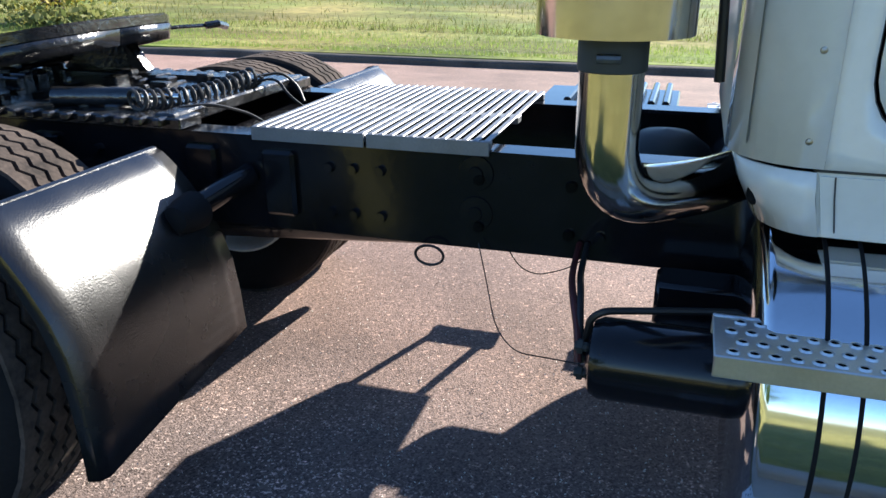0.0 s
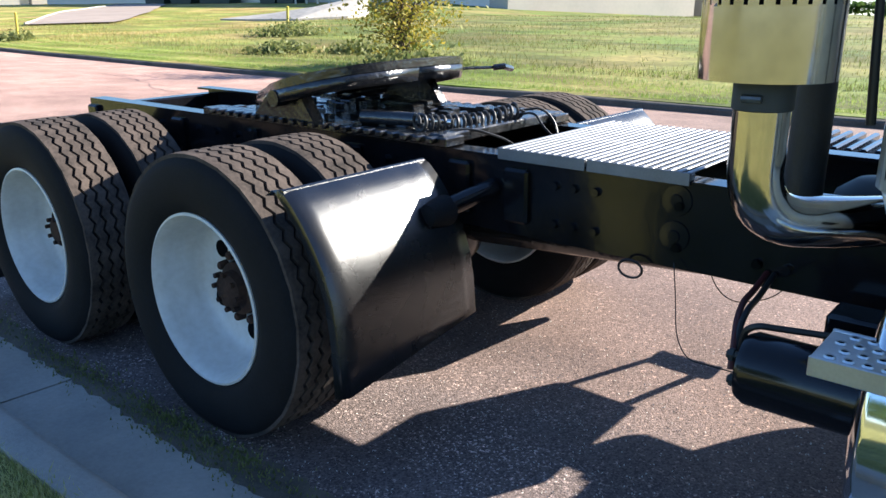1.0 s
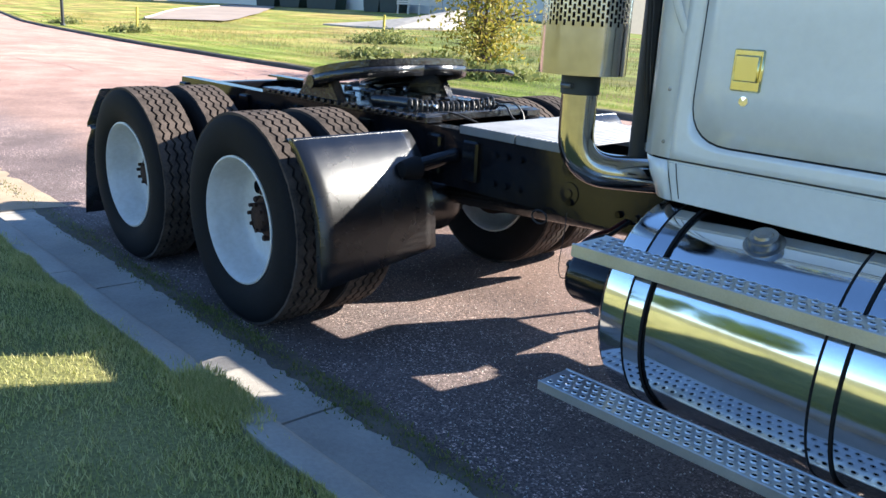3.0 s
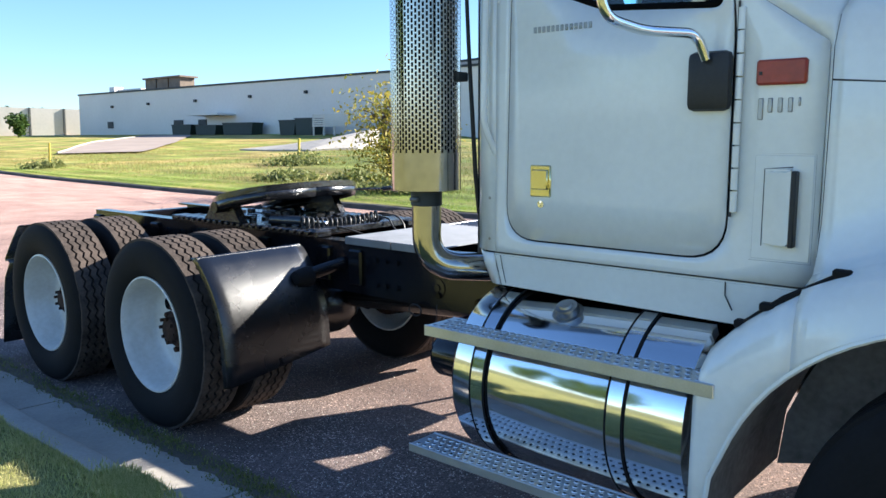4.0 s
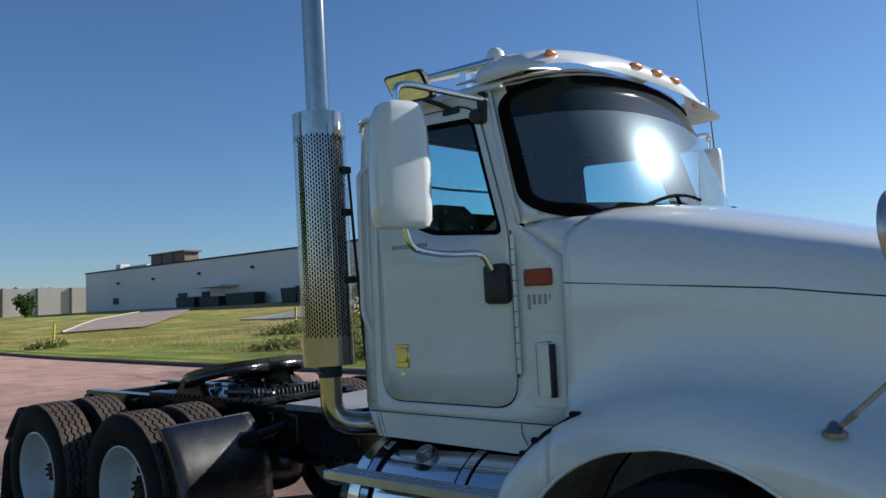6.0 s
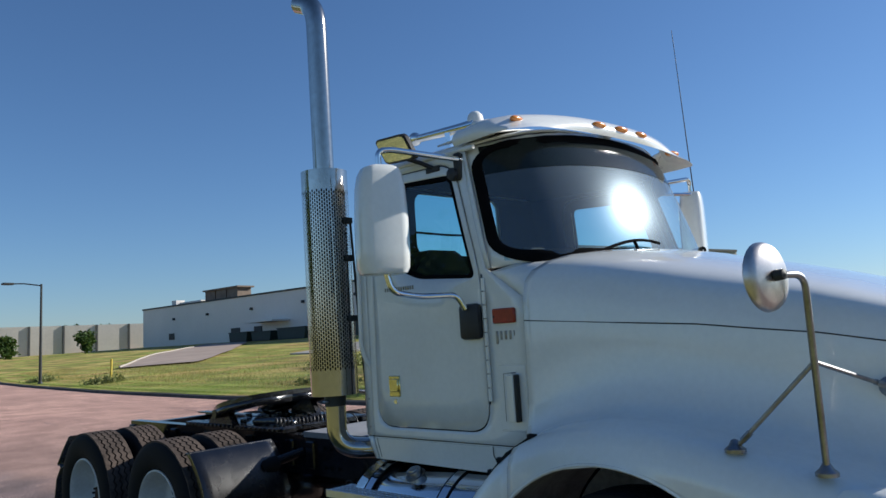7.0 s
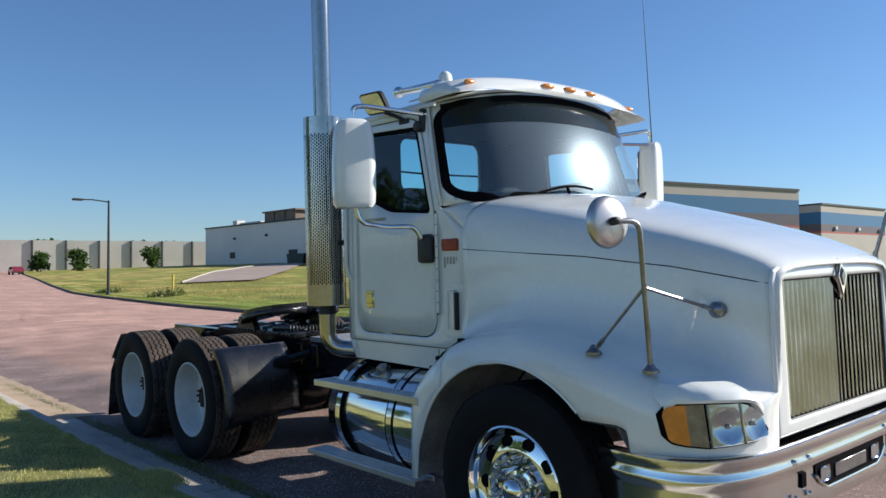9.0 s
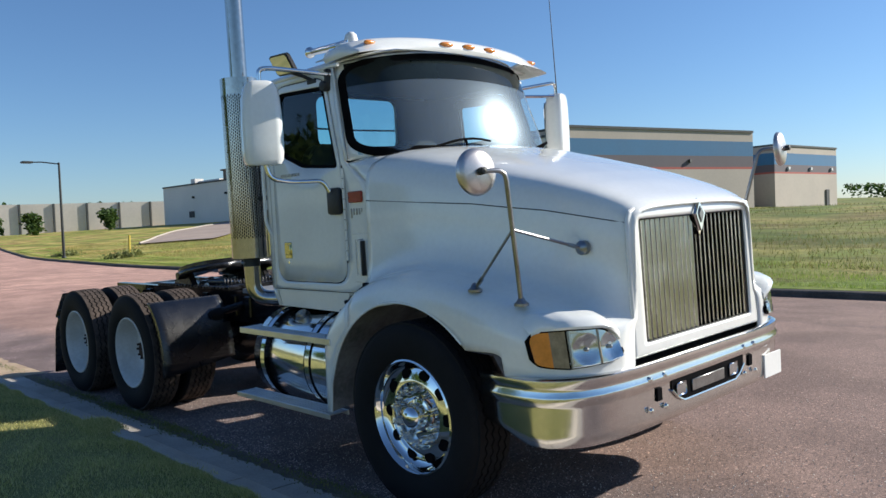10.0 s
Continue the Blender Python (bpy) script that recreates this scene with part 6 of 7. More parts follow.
def hood_section(x):
    zc = curve1(x, [(3.24, 2.01), (3.4, 2.0), (3.6, 1.975), (3.8, 1.94), (4.0, 1.895), (4.2, 1.845), (4.4, 1.785), (4.6, 1.715), (4.7, 1.67), (4.77, 1.635), (4.81, 1.61), (4.83, 1.585)])
    w = curve1(x, [(3.24, 0.94), (3.6, 0.895), (4.0, 0.825), (4.4, 0.74), (4.7, 0.665), (4.79, 0.64), (4.83, 0.615)])
    zf = curve1(x, [(3.24, 1.15), (3.30, 1.18), (3.38, 1.215), (3.5, 1.253), (3.7, 1.285), (3.9, 1.28), (4.1, 1.25), (4.3, 1.205), (4.5, 1.15), (4.65, 1.10), (4.75, 1.065), (4.83, 1.03)])
    yf = curve1(x, [(3.24, 1.125), (4.3, 1.125), (4.45, 1.118), (4.562, 1.093), (4.65, 1.055), (4.714, 1.005), (4.765, 0.93), (4.80, 0.84), (4.825, 0.74), (4.83, 0.66)])
    g = yf - w
    lo = arch(x)
    # the shoulders grow tighter towards the nose
    k = min(1.0, max(0.0, (x - 4.0) / 0.75))
    pts = [(0, zc), (0.3 * w, zc - lerp(0.003, 0.001, k)), (0.55 * w, zc - lerp(0.012, 0.004, k)), (0.74 * w, zc - lerp(0.03, 0.010, k)), (lerp(0.87, 0.885, k) * w, zc - lerp(0.058, 0.022, k)),
           (lerp(0.95, 0.96, k) * w, zc - lerp(0.10, 0.05, k)), (lerp(0.985, 0.99, k) * w, zc - lerp(0.15, 0.10, k)), (w, zc - 0.23)]
    zs = zc - 0.23
    zb = min(zf + 0.16, zs - 0.02)
    pts += [(w + 0.01 * g, lerp(zs, zb, 0.5)), (w + 0.03 * g, zb), (w + 0.10 * g, lerp(zb, zf, 0.55)), (w + 0.24 * g, zf + 0.022), (w + 0.45 * g, zf + 0.006), (w + 0.68 * g, zf - 0.006),
            (w + 0.86 * g, zf - 0.035), (w + 0.96 * g, zf - 0.085), (yf, zf - 0.15)]
    for t in (0.35, 0.7, 1.0):
        pts.append((yf + 0.004 * t, lerp(zf - 0.15, min(lo, zf - 0.16), t)))
    return pts


def build_hood():
    xs = [3.245, 3.28, 3.32, 3.36, 3.4, 3.46, 3.52, 3.58, 3.64, 3.7, 3.76, 3.82, 3.88, 3.94, 4.0, 4.05, 4.09, 4.12, 4.145, 4.166, 4.19, 4.24, 4.31, 4.37, 4.405, 4.421, 4.437, 4.46, 4.5, 4.55, 4.6, 4.65, 4.7, 4.74, 4.77, 4.8, 4.82, 4.83]
    rows = []
    for x in xs:
        sec = hood_section(x)
        half = [(x + (0.19 * max(0.0, 1 - (x - 3.245) / 0.5) * (1 - (y / 0.95) ** 2.5) if y < 0.95 else 0), y, z) for y, z in sec]
        rows.append([(a, -b_, c) for a, b_, c in half[::-1]] + half[1:])
    hood = part("hood", grid(rows), M_WHITE, TRUCK, "white sloping hood with flared fenders", solid=0.008, angle=50)
    for s in (-1, 1):
        # tail of the fender behind the wheel
        rows = []
        for x, top in ((2.995, 0.90), (3.01, 0.945), (3.034, 0.975), (3.05, 0.99), (3.075, 1.015), (3.11, 1.05), (3.15, 1.085), (3.2, 1.12), (3.245, 1.15)):
            lo = arch(x) if x > 3.06 else (0.42 if x < 3.04 else 0.62)
            rows.append([(x, s * 0.955, top - 0.01), (x, s * 1.05, top - 0.005), (x, s * 1.10, top - 0.04), (x, s * 1.12, top - 0.09), (x, s * 1.127, lerp(top - 0.15, lo, 0.4)), (x, s * 1.129, lo)])
        part("fender_tail", grid(rows), M_WHITE, hood, solid=0.008)
        # well behind the wheel opening
        cur = [(3.03, 0.42), (3.05, 0.6)] + [(3.71 + 0.662 * math.cos(a), 0.468 + 0.662 * math.sin(a)) for a in np.linspace(math.pi * 0.87, 0.26 * math.pi, 22)] + [(4.19, 0.92), (4.37, 0.915), (4.437, 0.815)]
        rows = [[(a, s * y, b_ + dz) for a, b_ in cur] for y, dz in ((1.125, 0.0), (1.09, 0.004), (0.85, 0.02), (0.5, 0.02))]
        part("wheel_well", grid(rows), M_LINER, hood, "black wheel well liner")
        part("well_back", bm_poly([(a, s * 0.5, b_) for a, b_ in cur]), M_LINER, hood)
        lip = [(a, s * 1.128, b_) for a, b_ in cur[:-3]]
        part("fender_lip", tube(lip, 0.008, 6), M_WHITE, hood)
        # hood split line, rear seam, rubber hold-down
        line = []
        for x in np.linspace(3.25, 4.8, 24):
            z = curve1(x, [(3.25, 1.69), (4.0, 1.645), (4.4, 1.595), (4.82, 1.51)])
            sec = hood_section(x)
            y = next((lerp(a[0], b_[0], (a[1] - z) / (a[1] - b_[1])) for a, b_ in zip(sec, sec[1:]) if a[1] >= z >= b_[1] and a[1] > b_[1]), sec[7][0])
            line.append((x, s * (y + 0.002), z))
        part("hood_seam", tube(line, 0.0038, 6), M_SHADOWGAP, hood)
        b = part("hold_down", tube([(3.05, s * 1.0, 0.985), (3.10, s * 1.045, 1.035), (3.20, s * 1.06, 1.118), (3.335, s * 1.045, 1.20)], 0.0105, 8), M_RUBBER, TRUCK, "black rubber hood latch")
        for p in ((3.09, s * 1.04, 1.03), (3.16, s * 1.055, 1.09), (3.33, s * 1.045, 1.20)):
            part("latch_lug", box(p[0] - 0.022, p[0] + 0.022, p[1] - 0.014, p[1] + 0.014, p[2] - 0.012, p[2] + 0.012, 0.005), M_RUBBER, b)
    # cowl: a filled strip that follows the hood's rear edge back to the glass and the cab side
    sec = [q for q in hood_section(3.245) if q[1] > 1.19 and q[0] < 1.0]
    half = [(lerp(a[0], b_[0], k / 5), lerp(a[1], b_[1], k / 5)) for a, b_ in zip(sec, sec[1:]) for k in range(5)] + [sec[-1]]
    FORM[0] = None
    for f, nm, mat in ((0, "cowl", M_WHITE), (1, "cowl_seal", M_SHADOWGAP)):
        rows, edge = [], []
        for y, z in [(-y, z) for y, z in half[::-1]] + half[1:]:
            s, a = (-1 if y < 0 else 1), min(abs(y) / 0.94, 1.0)
            q = Vector((3.241 + (0.19 * (1 - (abs(y) / 0.95) ** 2.5) if abs(y) < 0.95 else 0), y * 0.992, z - 0.007))
            if z > 1.93:
                p = Vector(shield_at(s * min(1.0, a * 1.04), 0.02))
            else:
                p = Vector((lerp(3.02, 3.236, min(1.0, (1.945 - z) / 0.155)), s * cab_y(1.9), z))
            p = cab_form(p)
            q = front_form(q)
            rows.append([p, p.lerp(q, 0.4) + Vector((0, 0, 0.003)), p.lerp(q, 0.8), q])
            edge.append(q + Vector((0.002, 0, 0.002)))
        if f:
            part(nm, tube(edge, 0.0035, 6), mat, hood)
        else:
            part(nm, grid(rows), mat, TRUCK, "white cowl under the windshield", solid=0.005)
    part("hood_bump", lathe([(0.0, 0.012), (0.03, 0.008), (0.045, 0.0)], (0, 0, 0), "z", 16), M_WHITE, hood).matrix_basis = Matrix.Translation((4.55, 0.12, 1.695))
    part("hood_bump_shadow", box(4.53, 4.59, 0.05, 0.09, 1.682, 1.698, 0.004), M_DARKMETAL, hood)


FORM[0] = front_form
build_hood()
FORM[0] = front_form


def build_grille():
    outer = [(-0.66, 0.858), (0.66, 0.858), (0.655, 1.42), (0.648, 1.535), (0.628, 1.57), (0.585, 1.588), (0.40, 1.596), (0, 1.60), (-0.40, 1.596), (-0.585, 1.588), (-0.628, 1.57), (-0.648, 1.535), (-0.655, 1.42)]
    inner = [(y, z + 1.2235) for y, z in rounded_rect(1.125, 0.61, 0.022)]

    def face(a, b_):
        d = max(0.0, abs(a) - 0.56) / 0.1 + max(0.0, b_ - 1.55) / 0.05
        return (4.832 - 0.007 * min(1.0, d) ** 1.5 - 0.02 * max(0, b_ - 0.9) / 0.6, a, b_)

    g = part("grille_surround", ring_between(outer, inner, (0, 1.2), face, 4), M_WHITE, TRUCK, "white grille surround", solid=0.012)
    step = [(y, z + 1.2235) for y, z in rounded_rect(1.19, 0.675, 0.035)]
    part("surround_line", tube([(4.834 - 0.02 * max(0, z - 0.9) / 0.6, y, z) for y, z in step + step[:1]], 0.0018, 5), M_SHADOWGAP, g)
    part("grille_frame", tube([(4.826 - 0.02 * max(0, z - 0.9) / 0.6, y, z) for y, z in inner + inner[:1]], 0.006, 8), M_DARKMETAL, g)
    n = 24
    for i in range(n):
        y = -0.54 + 1.08 * i / (n - 1)
        side = 1 if y < 0.015 else -1
        # each blade leans towards the middle of the grille
        edge = [(4.785, y - side * 0.008), (4.790, y - side * 0.0105), (4.811, y - side * 0.0045), (4.820, y + side * 0.002), (4.822, y + side * 0.0065), (4.817, y + side * 0.0085), (4.800, y + side * 0.004)]
        part("grille_bar", prism([(x, b_, 0.925) for x, b_ in edge], (-0.018, 0, 0.595)), M_GRILLE, g, "worn chrome grille bar", angle=60)
    # black backing strip stands in for the shade between surround and bumper
    part("gap_shade", box(4.76, 4.80, -0.70, 0.70, 0.79, 0.90), M_GASKET, g, "black strip for the shade in the gap over the bumper", smooth=False)
    part("grille_backing", box(4.715, 4.725, -0.565, 0.565, 0.918, 1.53), M_GASKET, g, smooth=False)
    e = [(4.83, 0.02, 1.61), (4.84, 0.082, 1.53), (4.84, 0.02, 1.41), (4.84, -0.042, 1.53)]
    em = part("emblem", prism(e, (-0.05, 0, 0), bevel=0.012), M_CHROME, g, "chrome diamond hood emblem")
    part("emblem_core", prism([(4.844, 0.02 + (y - 0.02) * 0.5, 1.525 + (z - 1.525) * 0.5) for _, y, z in e], (-0.03, 0, 0), bevel=0.006), M_STEEL, em)


def nose(y, proud=0.0):
    """x of the fender nose at a half width y."""
    return curve1(y, [(0.60, 4.84), (0.66, 4.835), (0.74, 4.825), (0.84, 4.80), (0.93, 4.765), (1.005, 4.714), (1.055, 4.65), (1.093, 4.562), (1.118, 4.45), (1.125, 4.3)]) + proud


def lens_y(y):
    """Half width at which a place of the lamp, as drawn, sits on the nose."""
    return curve1(y, [(0.60, 0.665), (0.68, 0.742), (0.95, 1.003), (1.08, 1.088), (1.12, 1.125)])


def build_headlights():
    for s in (-1, 1):
        def shell(ya, yb, f_lo, f_hi, proud, n=9):
            rows = []
            for y in np.linspace(ya, yb, n):
                y0, y = y, lens_y(y)
                rows.append([(nose(y, proud) - 0.022 * t, s * (y + proud * 0.6), lerp(f_lo(y0), f_hi(y0), t)) for t in (0, 0.25, 0.5, 0.75, 1)])
            return grid(rows)

        lo = lambda y: curve1(y, [(0.68, 0.925), (0.69, 0.908), (0.71, 0.895), (0.76, 0.884), (0.95, 0.872), (1.03, 0.878), (1.055, 0.883), (1.07, 0.890), (1.078, 0.903), (1.08, 0.92)])
        hi = lambda y: curve1(y, [(0.68, 0.94), (0.70, 0.965), (0.74, 1.005), (0.78, 1.027), (0.82, 1.037), (0.95, 1.042), (1.03, 1.038), (1.055, 1.034), (1.07, 1.025), (1.078, 1.008), (1.08, 0.985)])
        h_ = part("headlight", shell(0.68, 1.086, lambda y: lo(y) - 0.009, lambda y: hi(y) + 0.009, 0.008, 40), M_GASKET, TRUCK, "wraparound headlight with amber corner lens", solid=0.01)
        part("corner_lens", shell(1.022, 1.0795, lo, hi, 0.024, 24), M_AMBER, h_, "amber turn signal lens")
        rows = []
        for y in np.linspace(0.70, 0.945, 34):
            row = []
            for t in np.linspace(0, 1, 15):
                z = lerp(lo(y), hi(y), t)
                r = min(math.hypot((y - 0.755) / 0.055, (z - 0.95) / 0.06), math.hypot((y - 0.875) / 0.062, (z - 0.95) / 0.066))
                row.append((nose(lens_y(y), 0.012 + 0.014 * min(1.0, r * r)) - 0.022 * t, s * (lens_y(y) + 0.008), z))
            rows.append(row)
        part("reflector", grid(rows), M_REFLECTOR, h_, "two polished lamp bowls")
        for yb in (0.755, 0.875):
            part("bulb", lathe([(0.0, 0.016), (0.008, 0.013), (0.011, 0.0)], (nose(lens_y(yb), 0.001), s * (lens_y(yb) + 0.008), 0.95), "x", 12), M_STEEL, h_)
        part("reflector_rib", shell(0.808, 0.818, lo, hi, 0.023, 3), M_HAZE, h_, "grey rib between the two bowls", solid=0.006)
        part("reflector_step", shell(0.71, 0.94, lo, lambda y: lo(y) + 0.022, 0.025, 9), M_WHITE_DULL, h_, "pale lower ledge")
        part("inner_corner", shell(0.955, 1.024, lo, hi, 0.0235), M_HAZE, h_, "hazed lens corner")
        part("lens", shell(0.69, 0.95, lo, hi, 0.03, 14), M_LENS, h_, "clear headlight lens").visible_shadow = False
        rows = []
        for y in np.linspace(0.70, 1.085, 15):
            f = min(1.0, (y - 0.70) / 0.06, (1.085 - y) / 0.05)
            z, y = hi(y), lens_y(y)
            rows.append([(nose(y, -0.02), s * y, z + 0.008), (nose(y, 0.006 + 0.026 * f), s * (y + 0.012 * f), z + 0.010), (nose(y, 0.006 + 0.030 * f), s * (y + 0.014 * f), z + 0.022),
                         (nose(y, 0.004 + 0.020 * f), s * (y + 0.008 * f), z + 0.045), (nose(y, -0.02), s * y, z + 0.068), (nose(y, -0.07), s * y * 0.985, z + 0.082)])
        part("headlight_brow", grid(rows), M_WHITE, TRUCK, "white brow over the headlight")
        part("divider", tube([(nose(1.003, 0.030), s * 1.012, lo(0.95)), (nose(1.003, 0.008), s * 1.012, hi(0.95))], 0.006, 6), M_STEEL, h_)


def build_bumper():
    plan = [(4.275, 1.11), (4.42, 1.12), (4.56, 1.12), (4.65, 1.10), (4.72, 1.055), (4.772, 0.99), (4.806, 0.90), (4.828, 0.79), (4.84, 0.66), (4.845, 0.45), (4.847, 0.2)]
    full = [(x, -y) for x, y in plan] + [(4.848, 0)] + [(x, y) for x, y in plan[::-1]]
    prof = [(-0.03, 0.826), (0.0, 0.826), (0.012, 0.818), (0.014, 0.80), (0.006, 0.782), (0.004, 0.765), (0.016, 0.745), (0.018, 0.725), (0.004, 0.70), (0.003, 0.69), (0.0028, 0.685), (0.0015, 0.63), (0.0, 0.56), (-0.0004, 0.53), (-0.012, 0.505), (-0.035, 0.498)]
    nrm = []
    for i, (x, y) in enumerate(full):
        a, b_ = full[max(i - 1, 0)], full[min(i + 1, len(full) - 1)]
        d = Vector((b_[0] - a[0], b_[1] - a[1])).normalized()
        nrm.append(Vector((d.y, -d.x)))
    rows = []
    for o, z in prof:
        rows.append([(x + n.x * o, y + n.y * o, z + 0.09 * min(1.0, max(0.0, (4.57 - x) / 0.28)) * max(0.0, (0.70 - z) / 0.2)) for (x, y), n in zip(full, nrm)])
    b = part("bumper", grid(rows), M_BUMPER, TRUCK, "dented chrome front bumper", solid=0.006)
    def front(y):
        return curve1(abs(y), [(0, 4.848), (0.2, 4.847), (0.45, 4.845), (0.66, 4.84), (0.8, 4.828)]) + 0.011

    ys = np.linspace(-0.385, 0.405, 15)
    lower = lambda y: 0.585 + 0.07 * max(0.0, abs(y - 0.01) - 0.31) / 0.085
    part("intake", grid([[(front(y), y, lower(y)), (front(y), y, 0.705)] for y in ys]), M_GASKET, b, "dark bumper opening", smooth=False)
    rim = [(front(y) + 0.002, y, lower(y)) for y in ys]
    part("intake_lip", tube(rim, 0.007, 6), M_BUMPER, b)
    for y in (-0.30, 0.27):
        part("fog_lamp", box(front(y), front(y) + 0.006, y - 0.05, y + 0.05, 0.615, 0.685, 0.008), M_REFLECTOR, b, "fog lamp")
    part("plate_bar", box(front(-0.03), front(-0.03) + 0.006, -0.19, 0.16, 0.615, 0.675, 0.002), M_STEEL, b, "grey cross bar")
    for y in (-0.50, 0.495):
        x = front(y) - 0.008
        part("tow_slot", box(x, x + 0.012, y - 0.024, y + 0.024, 0.625, 0.69, 0.004), M_GASKET, b)
        for dy, z in ((-0.085, 0.748), (0.045, 0.748), (-0.085, 0.595), (0.05, 0.59)):
            part("bolt", lathe([(0.0, 0.014), (0.011, 0.011), (0.015, 0.0)], (x + 0.010, y + dy, z), "x", 10), M_CHROME, b)
    part("white_tag", box(4.842, 4.852, 0.69, 0.895, 0.51, 0.648), M_WHITE_DULL, b, "blank white tag", smooth=False)


build_grille()
build_headlights()
build_bumper()
FORM[0] = None


# ---- mirrors and small fittings ----
def build_mirrors():
    for s in (-1, 1):
        mx, my, mz = (2.741, 1.319, 2.193) if s < 0 else (2.95, 1.296, 2.235)
        ct, st = math.cos(radians(20)), math.sin(radians(20))
        rows = []
        for z, f in ((-0.255, 0.72), (-0.25, 0.86), (-0.225, 0.97), (-0.15, 1.0), (0.0, 1.0), (0.15, 0.93), (0.21, 0.82), (0.24, 0.68), (0.25, 0.45)):
            row = []
            for y, x in rounded_rect(0.245 * f, 0.15 * (0.5 + 0.5 * f), 0.055 * f):
                row.append((mx + x * ct - y * st + 0.01 * z, s * (my + y * ct + x * st), mz + z))
            rows.append(row)
        m = part("side_mirror", grid(rows, close_u=True, caps=True), M_WHITE, TRUCK, "white side mirror housing")
        plate = [(-0.078, y, z) for y, z in ((-0.095, -0.205), (0.095, -0.205), (0.095, 0.15), (0.075, 0.185), (-0.075, 0.185), (-0.095, 0.15))]
        part("mirror_glass", prism([(mx + x * ct - y * st, s * (my + y * ct + x * st), mz + z) for x, y, z in plate], (0.004, 0, 0)), M_MIRROR, m)
        part("upper_arm", tube([(mx, s * my, mz + 0.235), (mx, s * my, mz + 0.325), (mx + 0.02, s * (my - 0.06), mz + 0.335), (2.845, s * 0.86, 2.505)], 0.0145, 12, bend=0.06), M_CHROME, m, "chrome mirror arm")
        part("lower_arm", tube([(mx + 0.01, s * my, mz - 0.235), (mx + 0.02, s * (my - 0.02), 1.855), (mx + 0.06, s * 1.16, 1.83), (2.885, s * 1.0, 1.83), (2.90, s * 0.965, 1.76)], 0.0145, 12, bend=0.05), M_CHROME, m, "chrome mirror arm")
        part("arm_mount", box(2.81, 2.855, s * 0.84, s * 0.895, 2.40, 2.54, 0.01), M_PLASTIC, m)
        part("arm_knob", lathe([(0.0, s * 0.03), (0.03, s * 0.025), (0.035, 0.0)], (2.81, s * 0.885, 2.435), "y", 12), M_PLASTIC, m)
        # look-down mirror over the door
        mid_, across, rise_ = Vector((2.505, s * 1.0, 2.61)), Vector((0.271, s * 0.039, -0.023)), Vector((-0.04, s * 0.045, 0.135))
        q = rounded_rect(1.0, 1.0, 0.14)
        ld = part("lookdown_mirror", prism([mid_ + across * a + rise_ * b_ for a, b_ in q], (0.004, -s * 0.03, 0.008), bevel=0.006), M_PLASTIC, TRUCK, "black-framed look-down mirror")
        part("glass", bm_poly([mid_ + across * a * 0.9 + rise_ * b_ * 0.84 + Vector((0, s * 0.002, -0.0005)) for a, b_ in q]), M_MIRROR, ld, "mirror glass")
        part("stem", tube([(2.55, s * 0.97, 2.56), (2.60, s * 0.90, 2.53), (2.66, s * 0.86, 2.49)], 0.012, 8), M_PLASTIC, ld)
        part("stem_plate", box(2.60, 2.70, s * 0.858, s * 0.878, 2.475, 2.505, 0.004), M_PLASTIC, ld)
        # hood mirror on its tripod
        ahead, up = (0.0, 0.0) if s < 0 else (0.2, 0.1)
        base_b, base_a, base_c = Vector((4.503, s * 1.047, 1.146)), Vector((4.213, s * 1.06, 1.204)), Vector((4.618, s * 0.713, 1.383))
        top = Vector((4.537 + ahead * 0.7, s * 1.15, 1.775 + up))
        mid = base_b.lerp(top, 0.56)
        t = part("hood_mirror", tube([base_b, top, (4.50 + ahead * 1.5, s * 1.255, 1.775 + up)], 0.0115, 10, bend=0.05), M_STEEL, TRUCK, "round chrome convex hood mirror on a tripod")
        for p in (base_a, base_c):
            part("strut", tube([p, mid], 0.008, 8), M_STEEL, t)
            part("strut_nut", tube([p.lerp(mid, 0.1), p.lerp(mid, 0.2)], 0.0115, 6), M_STEEL, t)
        for p, ax in ((base_a, "z"), (base_b, "z")):
            part("foot", lathe([(0.036, -0.012), (0.036, 0.0), (0.022, 0.012), (0.012, 0.03), (0.0, 0.035)], p, "z", 18), M_STEEL, t)
        ft = lathe([(0.036, 0.03), (0.036, 0.0), (0.022, -0.012), (0.0, -0.02)] if s > 0 else [(0.036, 0.03), (0.036, 0.0), (0.022, -0.012), (0.0, -0.02)], (0, 0, 0), "y", 18)
        part("side_foot", ft, M_STEEL, t).matrix_basis = pose(base_c.x, base_c.y, base_c.z, 0, 0, 0 if s < 0 else 180)
        head = lathe([(0.0, 0.018), (0.03, 0.017), (0.08, 0.010), (0.102, 0.002), (0.108, -0.008), (0.110, -0.020), (0.106, -0.024)], (0, 0, 0), "z", 36)
        hd = part("mirror_shell", head, M_SATIN, t, "round polished mirror back")
        fwd = Vector((0.985, s * 0.15, 0.05)).normalized()
        hd.matrix_basis = Matrix.Translation((4.476 + ahead * 1.5, s * 1.266, 1.773 + up)) @ fwd.to_track_quat("Z", "Y").to_matrix().to_4x4()
        part("glass", lathe([(0.0, -0.02), (0.097, -0.014)], (0, 0, 0), "z", 36), M_MIRROR, hd)
        part("swivel", lathe([(0.0, 0.055), (0.016, 0.05), (0.018, 0.02)], (0, 0, 0), "z", 12), M_DARKMETAL, hd)
    part("antenna", tube([(3.0, 1.247, 2.45), (2.95, 1.25, 3.62)], 0.0045, 6, taper=0.002), M_WIRE, TRUCK, "thin black whip antenna")
